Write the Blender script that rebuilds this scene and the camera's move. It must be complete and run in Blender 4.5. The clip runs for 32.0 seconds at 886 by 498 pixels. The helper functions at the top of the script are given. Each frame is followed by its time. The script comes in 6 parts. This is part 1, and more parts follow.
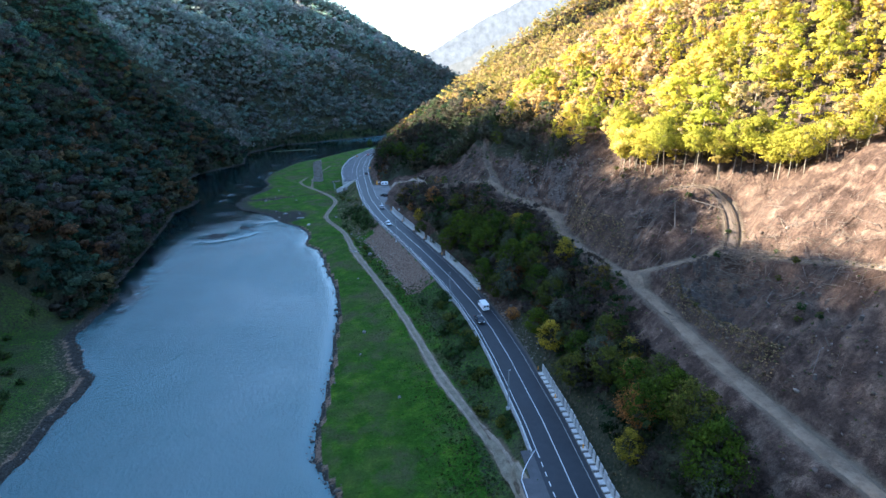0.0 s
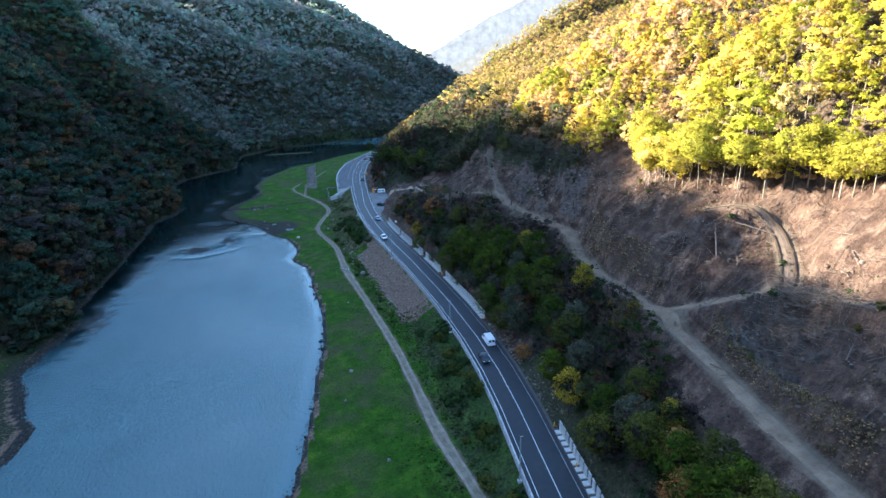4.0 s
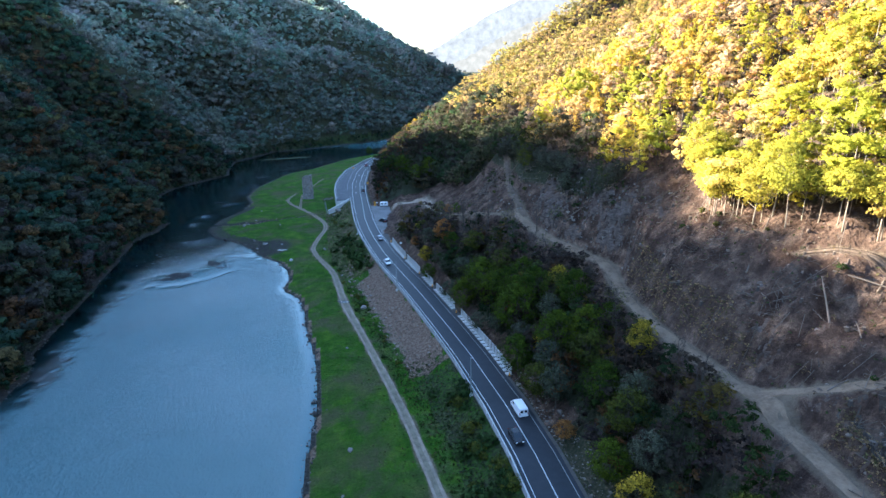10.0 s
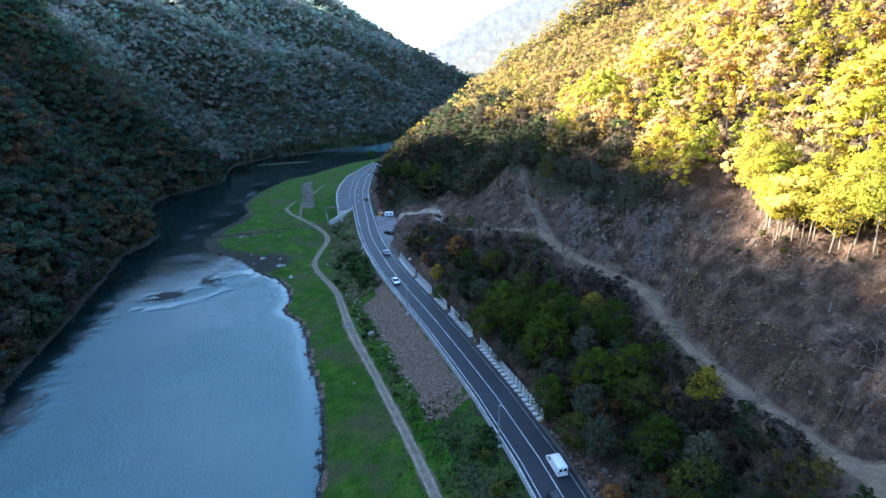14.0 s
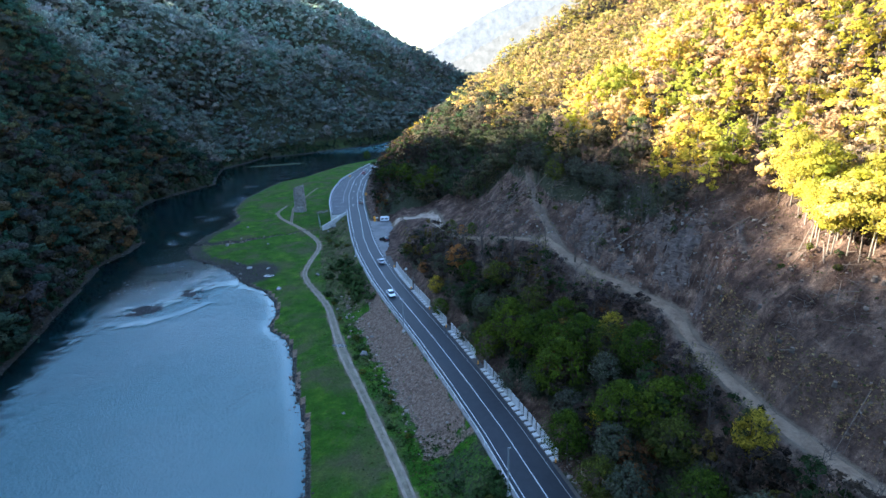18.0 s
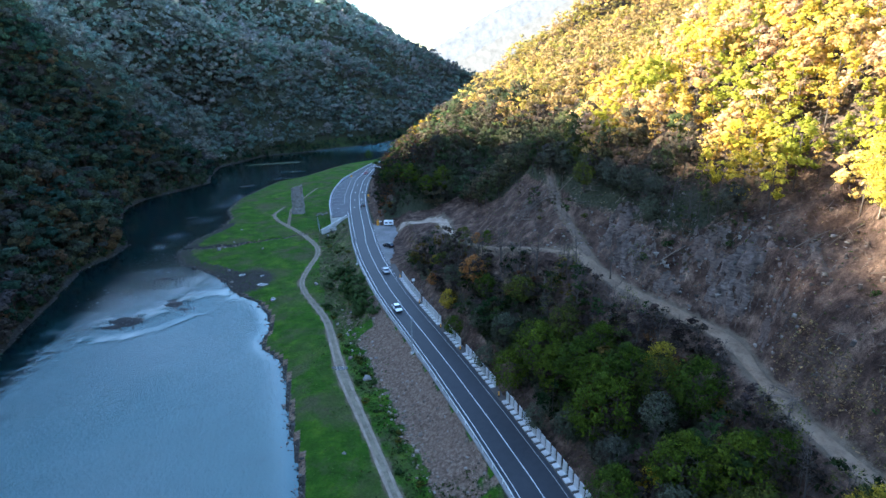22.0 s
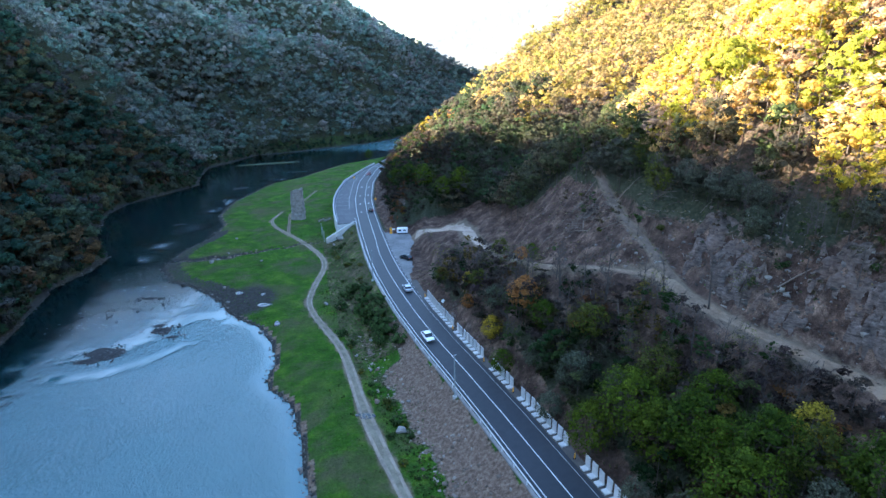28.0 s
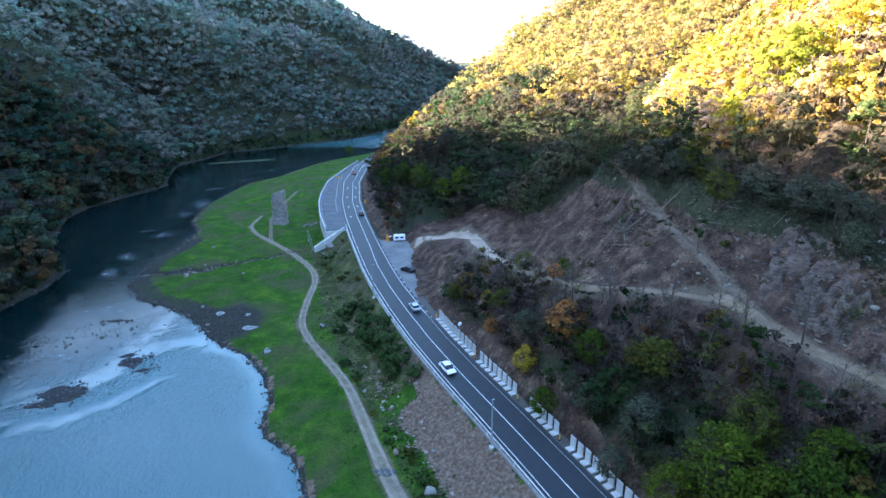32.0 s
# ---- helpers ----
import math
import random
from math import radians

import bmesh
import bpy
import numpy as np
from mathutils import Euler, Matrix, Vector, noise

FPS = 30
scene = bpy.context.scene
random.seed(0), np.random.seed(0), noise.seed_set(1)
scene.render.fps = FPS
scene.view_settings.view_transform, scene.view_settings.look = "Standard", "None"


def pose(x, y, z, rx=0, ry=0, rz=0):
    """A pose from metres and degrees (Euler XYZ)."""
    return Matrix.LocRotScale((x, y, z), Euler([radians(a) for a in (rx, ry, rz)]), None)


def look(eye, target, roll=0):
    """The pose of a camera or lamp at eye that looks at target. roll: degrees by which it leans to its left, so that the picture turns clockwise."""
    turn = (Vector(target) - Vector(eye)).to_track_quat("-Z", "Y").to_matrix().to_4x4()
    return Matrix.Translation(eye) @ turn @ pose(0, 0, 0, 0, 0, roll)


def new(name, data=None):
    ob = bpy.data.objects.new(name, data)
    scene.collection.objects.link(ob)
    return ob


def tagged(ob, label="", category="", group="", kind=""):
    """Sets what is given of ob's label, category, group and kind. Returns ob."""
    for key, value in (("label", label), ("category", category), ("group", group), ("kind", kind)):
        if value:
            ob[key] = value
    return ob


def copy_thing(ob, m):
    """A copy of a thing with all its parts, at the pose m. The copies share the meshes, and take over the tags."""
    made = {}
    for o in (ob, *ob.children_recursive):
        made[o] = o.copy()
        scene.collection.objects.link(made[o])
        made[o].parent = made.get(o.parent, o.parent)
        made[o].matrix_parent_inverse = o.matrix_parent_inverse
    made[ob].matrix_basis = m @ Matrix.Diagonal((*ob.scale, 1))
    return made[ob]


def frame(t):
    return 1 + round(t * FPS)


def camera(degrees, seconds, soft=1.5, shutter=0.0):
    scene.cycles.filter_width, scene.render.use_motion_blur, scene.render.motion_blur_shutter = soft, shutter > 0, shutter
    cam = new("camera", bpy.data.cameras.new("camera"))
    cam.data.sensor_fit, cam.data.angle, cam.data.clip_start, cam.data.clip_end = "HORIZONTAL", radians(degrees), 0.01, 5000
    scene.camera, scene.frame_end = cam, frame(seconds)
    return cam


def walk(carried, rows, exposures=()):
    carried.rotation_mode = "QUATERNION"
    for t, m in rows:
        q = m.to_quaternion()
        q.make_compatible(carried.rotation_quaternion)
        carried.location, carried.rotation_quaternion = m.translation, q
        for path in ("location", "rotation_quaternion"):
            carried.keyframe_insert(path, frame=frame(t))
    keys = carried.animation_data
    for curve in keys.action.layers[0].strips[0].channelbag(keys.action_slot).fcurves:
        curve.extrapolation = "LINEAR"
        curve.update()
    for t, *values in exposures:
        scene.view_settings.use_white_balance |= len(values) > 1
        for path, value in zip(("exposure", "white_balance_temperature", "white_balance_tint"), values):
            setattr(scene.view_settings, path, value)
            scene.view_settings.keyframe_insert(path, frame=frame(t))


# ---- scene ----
cam = camera(76.0, 32.0)
PATH = [
    (0, (-5.936, -13.51, 72.124), (-5.544, -11.652, 71.495), -1.3),
    (1, (-4.78, -8.28, 72.112), (-4.39, -6.421, 71.485), -1.2),
    (2, (-3.314, -3.21, 72.07), (-2.93, -1.351, 71.442), -1.3),
    (3, (-1.787, 2.086, 71.678), (-1.404, 3.945, 71.049), -1.4),
    (6, (1.318, 17.328, 72.178), (1.7, 19.187, 71.546), -1.4),
    (7, (1.813, 21.968, 72.339), (2.194, 23.826, 71.705), -1.4),
    (8, (2.246, 27.06, 72.612), (2.624, 28.918, 71.975), -1.6),
    (9, (2.088, 31.553, 72.801), (2.467, 33.411, 72.164), -1.5),
    (10, (1.637, 35.989, 72.988), (2.018, 37.846, 72.351), -1.5),
    (11, (0.951, 40.061, 73.266), (1.336, 41.919, 72.632), -1.5),
    (12, (0.693, 43.926, 73.438), (1.078, 45.784, 72.805), -1.6),
    (13, (0.606, 48.13, 73.606), (0.991, 49.987, 72.972), -1.6),
    (14, (0.585, 53.004, 73.341), (0.971, 54.86, 72.706), -1.6),
    (17, (2.571, 63.886, 72.111), (2.96, 65.742, 71.476), -1.9),
    (18, (3.505, 66.973, 71.626), (3.895, 68.828, 70.99), -1.9),
    (19, (4.294, 71.384, 70.913), (4.682, 73.24, 70.276), -1.8),
    (20, (4.438, 75.785, 70.199), (4.828, 77.641, 69.562), -1.6),
    (21, (4.117, 79.955, 69.625), (4.509, 81.81, 68.988), -1.4),
    (22, (3.45, 83.948, 68.868), (3.844, 85.803, 68.233), -1.2),
    (23, (2.568, 88.197, 68.31), (2.963, 90.052, 67.674), -1.3),
    (24, (1.667, 92.096, 67.799), (2.063, 93.95, 67.164), -1.2),
    (25, (0.776, 96.108, 67.069), (1.172, 97.964, 66.436), -1.2),
    (26, (-0.139, 100.22, 66.527), (0.259, 102.075, 65.892), -1.3),
    (29, (-3.529, 114.36, 65.443), (-3.075, 116.198, 64.798), -1.1),
    (30, (-4.739, 119.136, 65.278), (-4.264, 120.968, 64.629), -1.0),
    (31, (-6.415, 124.073, 65.069), (-5.913, 125.895, 64.414), -0.9),
    (32, (-7.549, 129.376, 64.673), (-7.022, 131.188, 64.011), -0.8),
]
walk(cam, [(t, look(eye, target, roll)) for t, eye, target, roll in PATH], [(0, 3.3, 5480, 10), (10, 3.4, 5480, 10), (20, 3.48, 5540, 10), (26, 3.72, 5610, 10), (32, 3.96, 5640, 10)])

# ---- world and sun ----
SUN_AZ = radians(-62.0)      # from +y towards +x
SUN_EL = radians(24.0)
world = bpy.data.worlds.new("world")
scene.world = world
world.use_nodes = True
wn = world.node_tree
sky = wn.nodes.new("ShaderNodeTexSky")
sky.sky_type = "NISHITA"
sky.sun_disc = False
sky.sun_elevation = SUN_EL
sky.sun_rotation = SUN_AZ
sky.air_density, sky.dust_density, sky.ozone_density = 1.3, 0.7, 2.5
wn.links.new(sky.outputs[0], wn.nodes["Background"].inputs[0])
wn.nodes["Background"].inputs[1].default_value = 0.07
sun = new("sun", bpy.data.lights.new("sun", "SUN"))
sun.data.energy, sun.data.angle, sun.data.color = 5.0, radians(0.6), (1.0, 0.81, 0.55)
sun_from = Vector((math.sin(SUN_AZ) * math.cos(SUN_EL), math.cos(SUN_AZ) * math.cos(SUN_EL), math.sin(SUN_EL)))
sun.matrix_world = look(sun_from * 800, (0, 0, 0))


# ---- materials ----
def material(name):
    m = bpy.data.materials.new(name)
    m.use_nodes = True
    nt = m.node_tree
    return m, nt, nt.nodes["Principled BSDF"]


def add(nt, kind, **inputs):
    n = nt.nodes.new("ShaderNode" + kind)
    for k, v in inputs.items():
        k = k.replace("_", " ")
        if isinstance(v, bpy.types.NodeSocket):
            nt.links.new(v, n.inputs[k])
        else:
            n.inputs[k].default_value = v
    return n


def noise_tex(nt, scale, detail=4.0, rough=0.55, coord=None):
    n = add(nt, "TexNoise", Scale=scale, Detail=detail, Roughness=rough)
    if coord is None:
        coord = nt.nodes.new("ShaderNodeTexCoord").outputs["Object"]
    nt.links.new(coord, n.inputs["Vector"])
    return n.outputs["Fac"]


def ramp(nt, fac, stops):
    r = nt.nodes.new("ShaderNodeValToRGB")
    while len(r.color_ramp.elements) < len(stops):
        r.color_ramp.elements.new(0.5)
    for e, (p, c) in zip(r.color_ramp.elements, stops):
        e.position = p
        e.color = (*c, 1) if len(c) == 3 else c
    nt.links.new(fac, r.inputs[0])
    return r.outputs[0]


def mixed(nt, fac, a, b, mode="MIX"):
    m = nt.nodes.new("ShaderNodeMix")
    m.data_type, m.blend_type = "RGBA", mode
    for sock, v in ((m.inputs[0], fac), (m.inputs[6], a), (m.inputs[7], b)):
        if isinstance(v, bpy.types.NodeSocket):
            nt.links.new(v, sock)
        else:
            sock.default_value = v if not isinstance(v, tuple) else (*v, 1) if len(v) == 3 else v
    return m.outputs[2]


def maths(nt, op, a, b=0.0, clamp=False):
    m = nt.nodes.new("ShaderNodeMath")
    m.operation, m.use_clamp = op, clamp
    for sock, v in ((m.inputs[0], a), (m.inputs[1], b)):
        if isinstance(v, bpy.types.NodeSocket):
            nt.links.new(v, sock)
        else:
            sock.default_value = v
    return m.outputs[0]


def bumped(nt, bsdf, height, strength=0.4, distance=0.1):
    b = add(nt, "Bump", Height=height, Strength=strength, Distance=distance)
    nt.links.new(b.outputs[0], bsdf.inputs["Normal"])


def plain(name, colour, rough=0.7, metal=0.0, vary=0.25, scale=1.5, bump=0.15, fine=12.0):
    """A worn surface: its colour at two scales of variation, with fine relief."""
    m, nt, p = material(name)
    big, small = noise_tex(nt, scale, 5), noise_tex(nt, scale * fine, 3)
    dark = tuple(c * (1 - vary) for c in colour)
    lite = tuple(min(1, c * (1 + vary)) for c in colour)
    col = ramp(nt, big, [(0.3, dark), (0.7, lite)])
    col = mixed(nt, 0.35, col, ramp(nt, small, [(0.3, dark), (0.7, lite)]))
    nt.links.new(col, p.inputs["Base Color"])
    p.inputs["Roughness"].default_value, p.inputs["Metallic"].default_value = rough, metal
    if rough > 0.65:
        p.inputs["Specular IOR Level"].default_value = 0.14
    if bump:
        bumped(nt, p, small, bump, 0.05)
    return m


def island_tinted(name, colours, rough=0.8, per="island"):
    """Pieces that differ one from the next."""
    m, nt, p = material(name)
    if per == "island":
        r = nt.nodes.new("ShaderNodeNewGeometry").outputs["Random Per Island"]
    else:
        r = nt.nodes.new("ShaderNodeObjectInfo").outputs["Random"]
    col = ramp(nt, r, [(i / max(1, len(colours) - 1), c) for i, c in enumerate(colours)])
    grain = noise_tex(nt, 9.0, 4)
    col = mixed(nt, 0.5, col, ramp(nt, grain, [(0.25, (0.35,) * 3), (0.75, (1.0,) * 3)]), "MULTIPLY")
    nt.links.new(col, p.inputs["Base Color"])
    p.inputs["Roughness"].default_value = rough
    p.inputs["Specular IOR Level"].default_value = 0.14
    bumped(nt, p, grain, 0.3, 0.05)
    return m


def leaf_material(name, tinted=True, colours=(), glow=0.45, spray=2.6, gaps=0.5):
    """Leaves: the tree's own hue from its tint, sprays cut into ragged leaves that differ, light passing through."""
    m, nt, p = material(name)
    isl = nt.nodes.new("ShaderNodeNewGeometry").outputs["Random Per Island"]
    if tinted:
        a = nt.nodes.new("ShaderNodeAttribute")
        a.attribute_name = "tint"
        base = a.outputs["Color"]
    else:
        base = ramp(nt, isl, [(i / max(1, len(colours) - 1), c) for i, c in enumerate(colours)])
        base = mixed(nt, 0.6, base, ramp(nt, nt.nodes.new("ShaderNodeObjectInfo").outputs["Random"], [(i / max(1, len(colours) - 1), c) for i, c in enumerate(colours)]))
    base = mixed(nt, 1.0, base, ramp(nt, isl, [(0.0, (0.78, 0.78, 0.76)), (1.0, (1.2, 1.2, 1.15))]), "MULTIPLY")
    tc = nt.nodes.new("ShaderNodeTexCoord").outputs["Object"]
    leaf = add(nt, "TexVoronoi", Scale=spray, Vector=tc)
    leaf.inputs["Randomness"].default_value = 1.0
    sep = nt.nodes.new("ShaderNodeSeparateColor")
    nt.links.new(leaf.outputs["Color"], sep.inputs[0])
    base = mixed(nt, 1.0, base, ramp(nt, sep.outputs[0], [(0.0, (0.5, 0.52, 0.5)), (0.6, (1.0, 1.0, 1.0)), (1.0, (1.5, 1.42, 1.3))]), "MULTIPLY")
    nt.links.new(base, p.inputs["Base Color"])
    p.inputs["Roughness"].default_value = 0.75
    p.inputs["Specular IOR Level"].default_value = 0.08
    tr = add(nt, "BsdfTranslucent", Color=base)
    mix = add(nt, "MixShader", Fac=glow)
    nt.links.new(p.outputs[0], mix.inputs[1])
    nt.links.new(tr.outputs[0], mix.inputs[2])
    # the gaps between the leaves
    hole = add(nt, "MixShader")
    reach = maths(nt, "ADD", leaf.outputs["Distance"], maths(nt, "MULTIPLY", sep.outputs[1], 0.3))
    nt.links.new(maths(nt, "LESS_THAN", reach, gaps), hole.inputs[0])
    nt.links.new(nt.nodes.new("ShaderNodeBsdfTransparent").outputs[0], hole.inputs[1])
    nt.links.new(mix.outputs[0], hole.inputs[2])
    nt.links.new(hole.outputs[0], nt.nodes["Material Output"].inputs[0])
    return m


M_LEAF = leaf_material("woodland leaves", glow=0.58, spray=3.1, gaps=0.78)
M_LEAF_WIDE = leaf_material("distant woodland leaves", spray=1.5, gaps=0.8)
M_BARK = plain("bark", (0.075, 0.062, 0.053), 0.9, scale=2.0, bump=0.4)
M_PALE_BARK = plain("pale beech bark", (0.2, 0.17, 0.135), 0.85, scale=1.2, bump=0.2)
M_CONCRETE = plain("weathered concrete", (0.44, 0.44, 0.42), 0.85, scale=0.8, bump=0.2)
M_OLD_CONCRETE = plain("stained concrete", (0.22, 0.215, 0.205), 0.9, scale=0.8, bump=0.3)
M_RUBBLE = island_tinted("brown rubble", [(0.11, 0.082, 0.06), (0.22, 0.17, 0.13), (0.36, 0.31, 0.26)], 0.9)
M_STEEL = plain("galvanised steel", (0.5, 0.52, 0.53), 0.45, 0.8, vary=0.15, scale=1.0, bump=0.05)
M_POLE = plain("grey painted pole", (0.28, 0.3, 0.31), 0.5, 0.4, vary=0.12, scale=1.0, bump=0.05)
M_FADED = plain("faded bay paint", (0.3, 0.3, 0.29), 0.7, vary=0.35, scale=0.7, bump=0.08)
M_LINE = plain("worn road paint", (0.6, 0.6, 0.58), 0.6, vary=0.2, scale=0.6, bump=0.08, fine=20)
M_AMBER = plain("amber plastic", (0.75, 0.32, 0.02), 0.45, vary=0.1, bump=0.02)
M_WHITE = plain("white car paint", (0.75, 0.76, 0.77), 0.3, vary=0.04, bump=0.0)
M_BLACK = plain("black car paint", (0.015, 0.016, 0.018), 0.25, vary=0.1, bump=0.0)
M_RED = plain("red car paint", (0.28, 0.02, 0.02), 0.3, vary=0.08, bump=0.0)
M_SILVER = plain("silver car paint", (0.45, 0.46, 0.48), 0.3, 0.5, vary=0.05, bump=0.0)
M_TYRE = plain("tyre rubber", (0.02, 0.02, 0.02), 0.85, bump=0.1)
M_RIM = plain("alloy rim", (0.4, 0.4, 0.42), 0.35, 0.8, bump=0.0)
M_GLASS = plain("dark car glass", (0.02, 0.025, 0.03), 0.08, vary=0.1, bump=0.0)
M_LAMP = plain("white lamp lens", (0.8, 0.8, 0.78), 0.2, vary=0.05, bump=0.0)
M_TAIL = plain("red lamp lens", (0.35, 0.01, 0.01), 0.25, vary=0.05, bump=0.0)
M_ROCK = island_tinted("broken rock", [(0.075, 0.054, 0.042), (0.14, 0.105, 0.082), (0.27, 0.225, 0.19)], 0.9)
M_SHORE = island_tinted("damp shore stone", [(0.03, 0.029, 0.027), (0.07, 0.066, 0.06), (0.16, 0.15, 0.135)], 0.8)
M_SCREE = island_tinted("split grey stone", [(0.05, 0.042, 0.036), (0.12, 0.105, 0.09), (0.19, 0.17, 0.15), (0.27, 0.245, 0.21)], 0.9)
M_DEADWOOD = island_tinted("dead wood", [(0.07, 0.058, 0.048), (0.2, 0.165, 0.135), (0.11, 0.09, 0.072)], 0.9)


def asphalt_material():
    m, nt, p = material("asphalt")
    tc = nt.nodes.new("ShaderNodeTexCoord").outputs["Object"]
    big, mid, fine = noise_tex(nt, 0.08, 4, coord=tc), noise_tex(nt, 0.9, 5, coord=tc), noise_tex(nt, 14, 3, coord=tc)
    col = ramp(nt, big, [(0.3, (0.018, 0.021, 0.024)), (0.7, (0.029, 0.033, 0.038))])
    col = mixed(nt, 0.4, col, ramp(nt, mid, [(0.3, (0.014, 0.016, 0.02)), (0.75, (0.034, 0.037, 0.042))]))
    nt.links.new(col, p.inputs["Base Color"])
    p.inputs["Roughness"].default_value = 0.52
    p.inputs["Specular IOR Level"].default_value = 0.22
    bumped(nt, p, fine, 0.25, 0.03)
    return m


def dirt_material(name, a, b, scale=0.35):
    m, nt, p = material(name)
    tc = nt.nodes.new("ShaderNodeTexCoord").outputs["Object"]
    big, mid, fine = noise_tex(nt, scale, 5, coord=tc), noise_tex(nt, scale * 6, 5, coord=tc), noise_tex(nt, scale * 40, 3, coord=tc)
    col = ramp(nt, mid, [(0.25, a), (0.75, b)])
    col = mixed(nt, 0.45, col, ramp(nt, big, [(0.35, tuple(c * 0.7 for c in a)), (0.65, b)]))
    col = mixed(nt, 0.35, col, ramp(nt, fine, [(0.3, (0.5,) * 3), (0.7, (1.2,) * 3)]), "MULTIPLY")
    nt.links.new(col, p.inputs["Base Color"])
    p.inputs["Roughness"].default_value = 0.95
    p.inputs["Specular IOR Level"].default_value = 0.12
    bumped(nt, p, mid, 0.6, 0.25)
    return m


M_ASPHALT = asphalt_material()
M_TRACK = dirt_material("packed track", (0.125, 0.09, 0.062), (0.25, 0.188, 0.13))
M_RUT = dirt_material("dry wheel rut", (0.16, 0.132, 0.1), (0.33, 0.275, 0.21), 0.5)
M_RUT_DARK = dirt_material("churned rut", (0.04, 0.028, 0.02), (0.09, 0.066, 0.05), 0.6)
M_LOT = dirt_material("pale gravel", (0.13, 0.13, 0.128), (0.22, 0.218, 0.21), 0.25)
M_EARTH_TRACK = dirt_material("churned earth", (0.085, 0.062, 0.046), (0.19, 0.145, 0.108), 0.5)
M_SAND = dirt_material("sandy track", (0.26, 0.2, 0.15), (0.42, 0.34, 0.26))


def ground_material():
    """Grass, gravel, earth and leaf litter, each where its own mask lies."""
    m, nt, p = material("ground cover")
    tc = nt.nodes.new("ShaderNodeTexCoord").outputs["Object"]
    n1, n2, n3, n4 = (noise_tex(nt, s, 5, coord=tc) for s in (0.05, 0.3, 1.6, 7.0))
    grass = ramp(nt, n2, [(0.25, (0.028, 0.066, 0.009)), (0.5, (0.044, 0.115, 0.01)), (0.75, (0.1, 0.175, 0.016))])
    n0 = noise_tex(nt, 0.11, 6, 0.65, tc)
    grass = mixed(nt, ramp(nt, n1, [(0.5, (0,) * 3), (0.68, (0.75,) * 3)]), grass, (0.1, 0.095, 0.045))
    grass = mixed(nt, ramp(nt, n0, [(0.5, (0,) * 3), (0.64, (0.7,) * 3)]), grass, (0.095, 0.083, 0.05))
    grass = mixed(nt, 0.6, grass, ramp(nt, n4, [(0.32, (0.45,) * 3), (0.68, (1.4,) * 3)]), "MULTIPLY")
    grass = mixed(nt, 0.5, grass, ramp(nt, n3, [(0.3, (0.55,) * 3), (0.7, (1.25,) * 3)]), "MULTIPLY")
    gravel = ramp(nt, n3, [(0.3, (0.13, 0.085, 0.06)), (0.55, (0.23, 0.16, 0.115)), (0.75, (0.34, 0.255, 0.19))])
    gravel = mixed(nt, 0.5, gravel, ramp(nt, n4, [(0.3, (0.4,) * 3), (0.72, (1.3,) * 3)]), "MULTIPLY")
    earth = ramp(nt, n2, [(0.28, (0.034, 0.021, 0.016)), (0.5, (0.1, 0.066, 0.05)), (0.72, (0.265, 0.19, 0.14))])
    mp = add(nt, "Mapping", Vector=tc)
    mp.inputs["Scale"].default_value = (0.4, 1.0, 0.4)
    mp.inputs["Rotation"].default_value = (0, 0, 0.35)
    rills = noise_tex(nt, 0.7, 8, 0.72, mp.outputs[0])
    earth = mixed(nt, 0.55, earth, ramp(nt, n4, [(0.34, (0.35,) * 3), (0.5, (0.9,) * 3), (0.66, (1.7,) * 3)]), "MULTIPLY")
    earth = mixed(nt, 0.6, earth, ramp(nt, rills, [(0.34, (0.32, 0.3, 0.3)), (0.5, (0.9, 0.87, 0.86)), (0.66, (1.6, 1.52, 1.42))]), "MULTIPLY")
    earth = mixed(nt, ramp(nt, n1, [(0.42, (0,) * 3), (0.6, (0.4,) * 3)]), earth, (0.13, 0.09, 0.07))
    earth = mixed(nt, 0.5, earth, ramp(nt, n3, [(0.3, (0.45,) * 3), (0.7, (1.25,) * 3)]), "MULTIPLY")
    litter = ramp(nt, n3, [(0.3, (0.028, 0.036, 0.02)), (0.7, (0.075, 0.076, 0.046))])
    wet = ramp(nt, n3, [(0.3, (0.022, 0.022, 0.02)), (0.7, (0.075, 0.07, 0.06))])
    a = nt.nodes.new("ShaderNodeAttribute")
    a.attribute_name = "cover"
    sep = nt.nodes.new("ShaderNodeSeparateColor")
    nt.links.new(a.outputs["Color"], sep.inputs[0])
    edge = maths(nt, "MULTIPLY", maths(nt, "SUBTRACT", n3, 0.5), 0.9)

    def mask(i):
        v = maths(nt, "ADD", sep.outputs[i], edge)
        return maths(nt, "MULTIPLY", maths(nt, "SUBTRACT", v, 0.36), 3.5, clamp=True)

    col = mixed(nt, mask(0), litter, grass)
    col = mixed(nt, mask(1), col, gravel)
    col = mixed(nt, mask(2), col, earth)
    w = nt.nodes.new("ShaderNodeAttribute")
    w.attribute_name = "worn"
    packed = ramp(nt, n2, [(0.25, (0.12, 0.095, 0.068)), (0.75, (0.23, 0.18, 0.13))])
    packed = mixed(nt, 0.4, packed, ramp(nt, n4, [(0.3, (0.5,) * 3), (0.7, (1.2,) * 3)]), "MULTIPLY")
    col = mixed(nt, maths(nt, "MULTIPLY", maths(nt, "SUBTRACT", maths(nt, "ADD", w.outputs["Fac"], maths(nt, "MULTIPLY", edge, 0.7)), 0.3), 2.2, clamp=True), col, packed)
    b = nt.nodes.new("ShaderNodeAttribute")
    b.attribute_name = "damp"
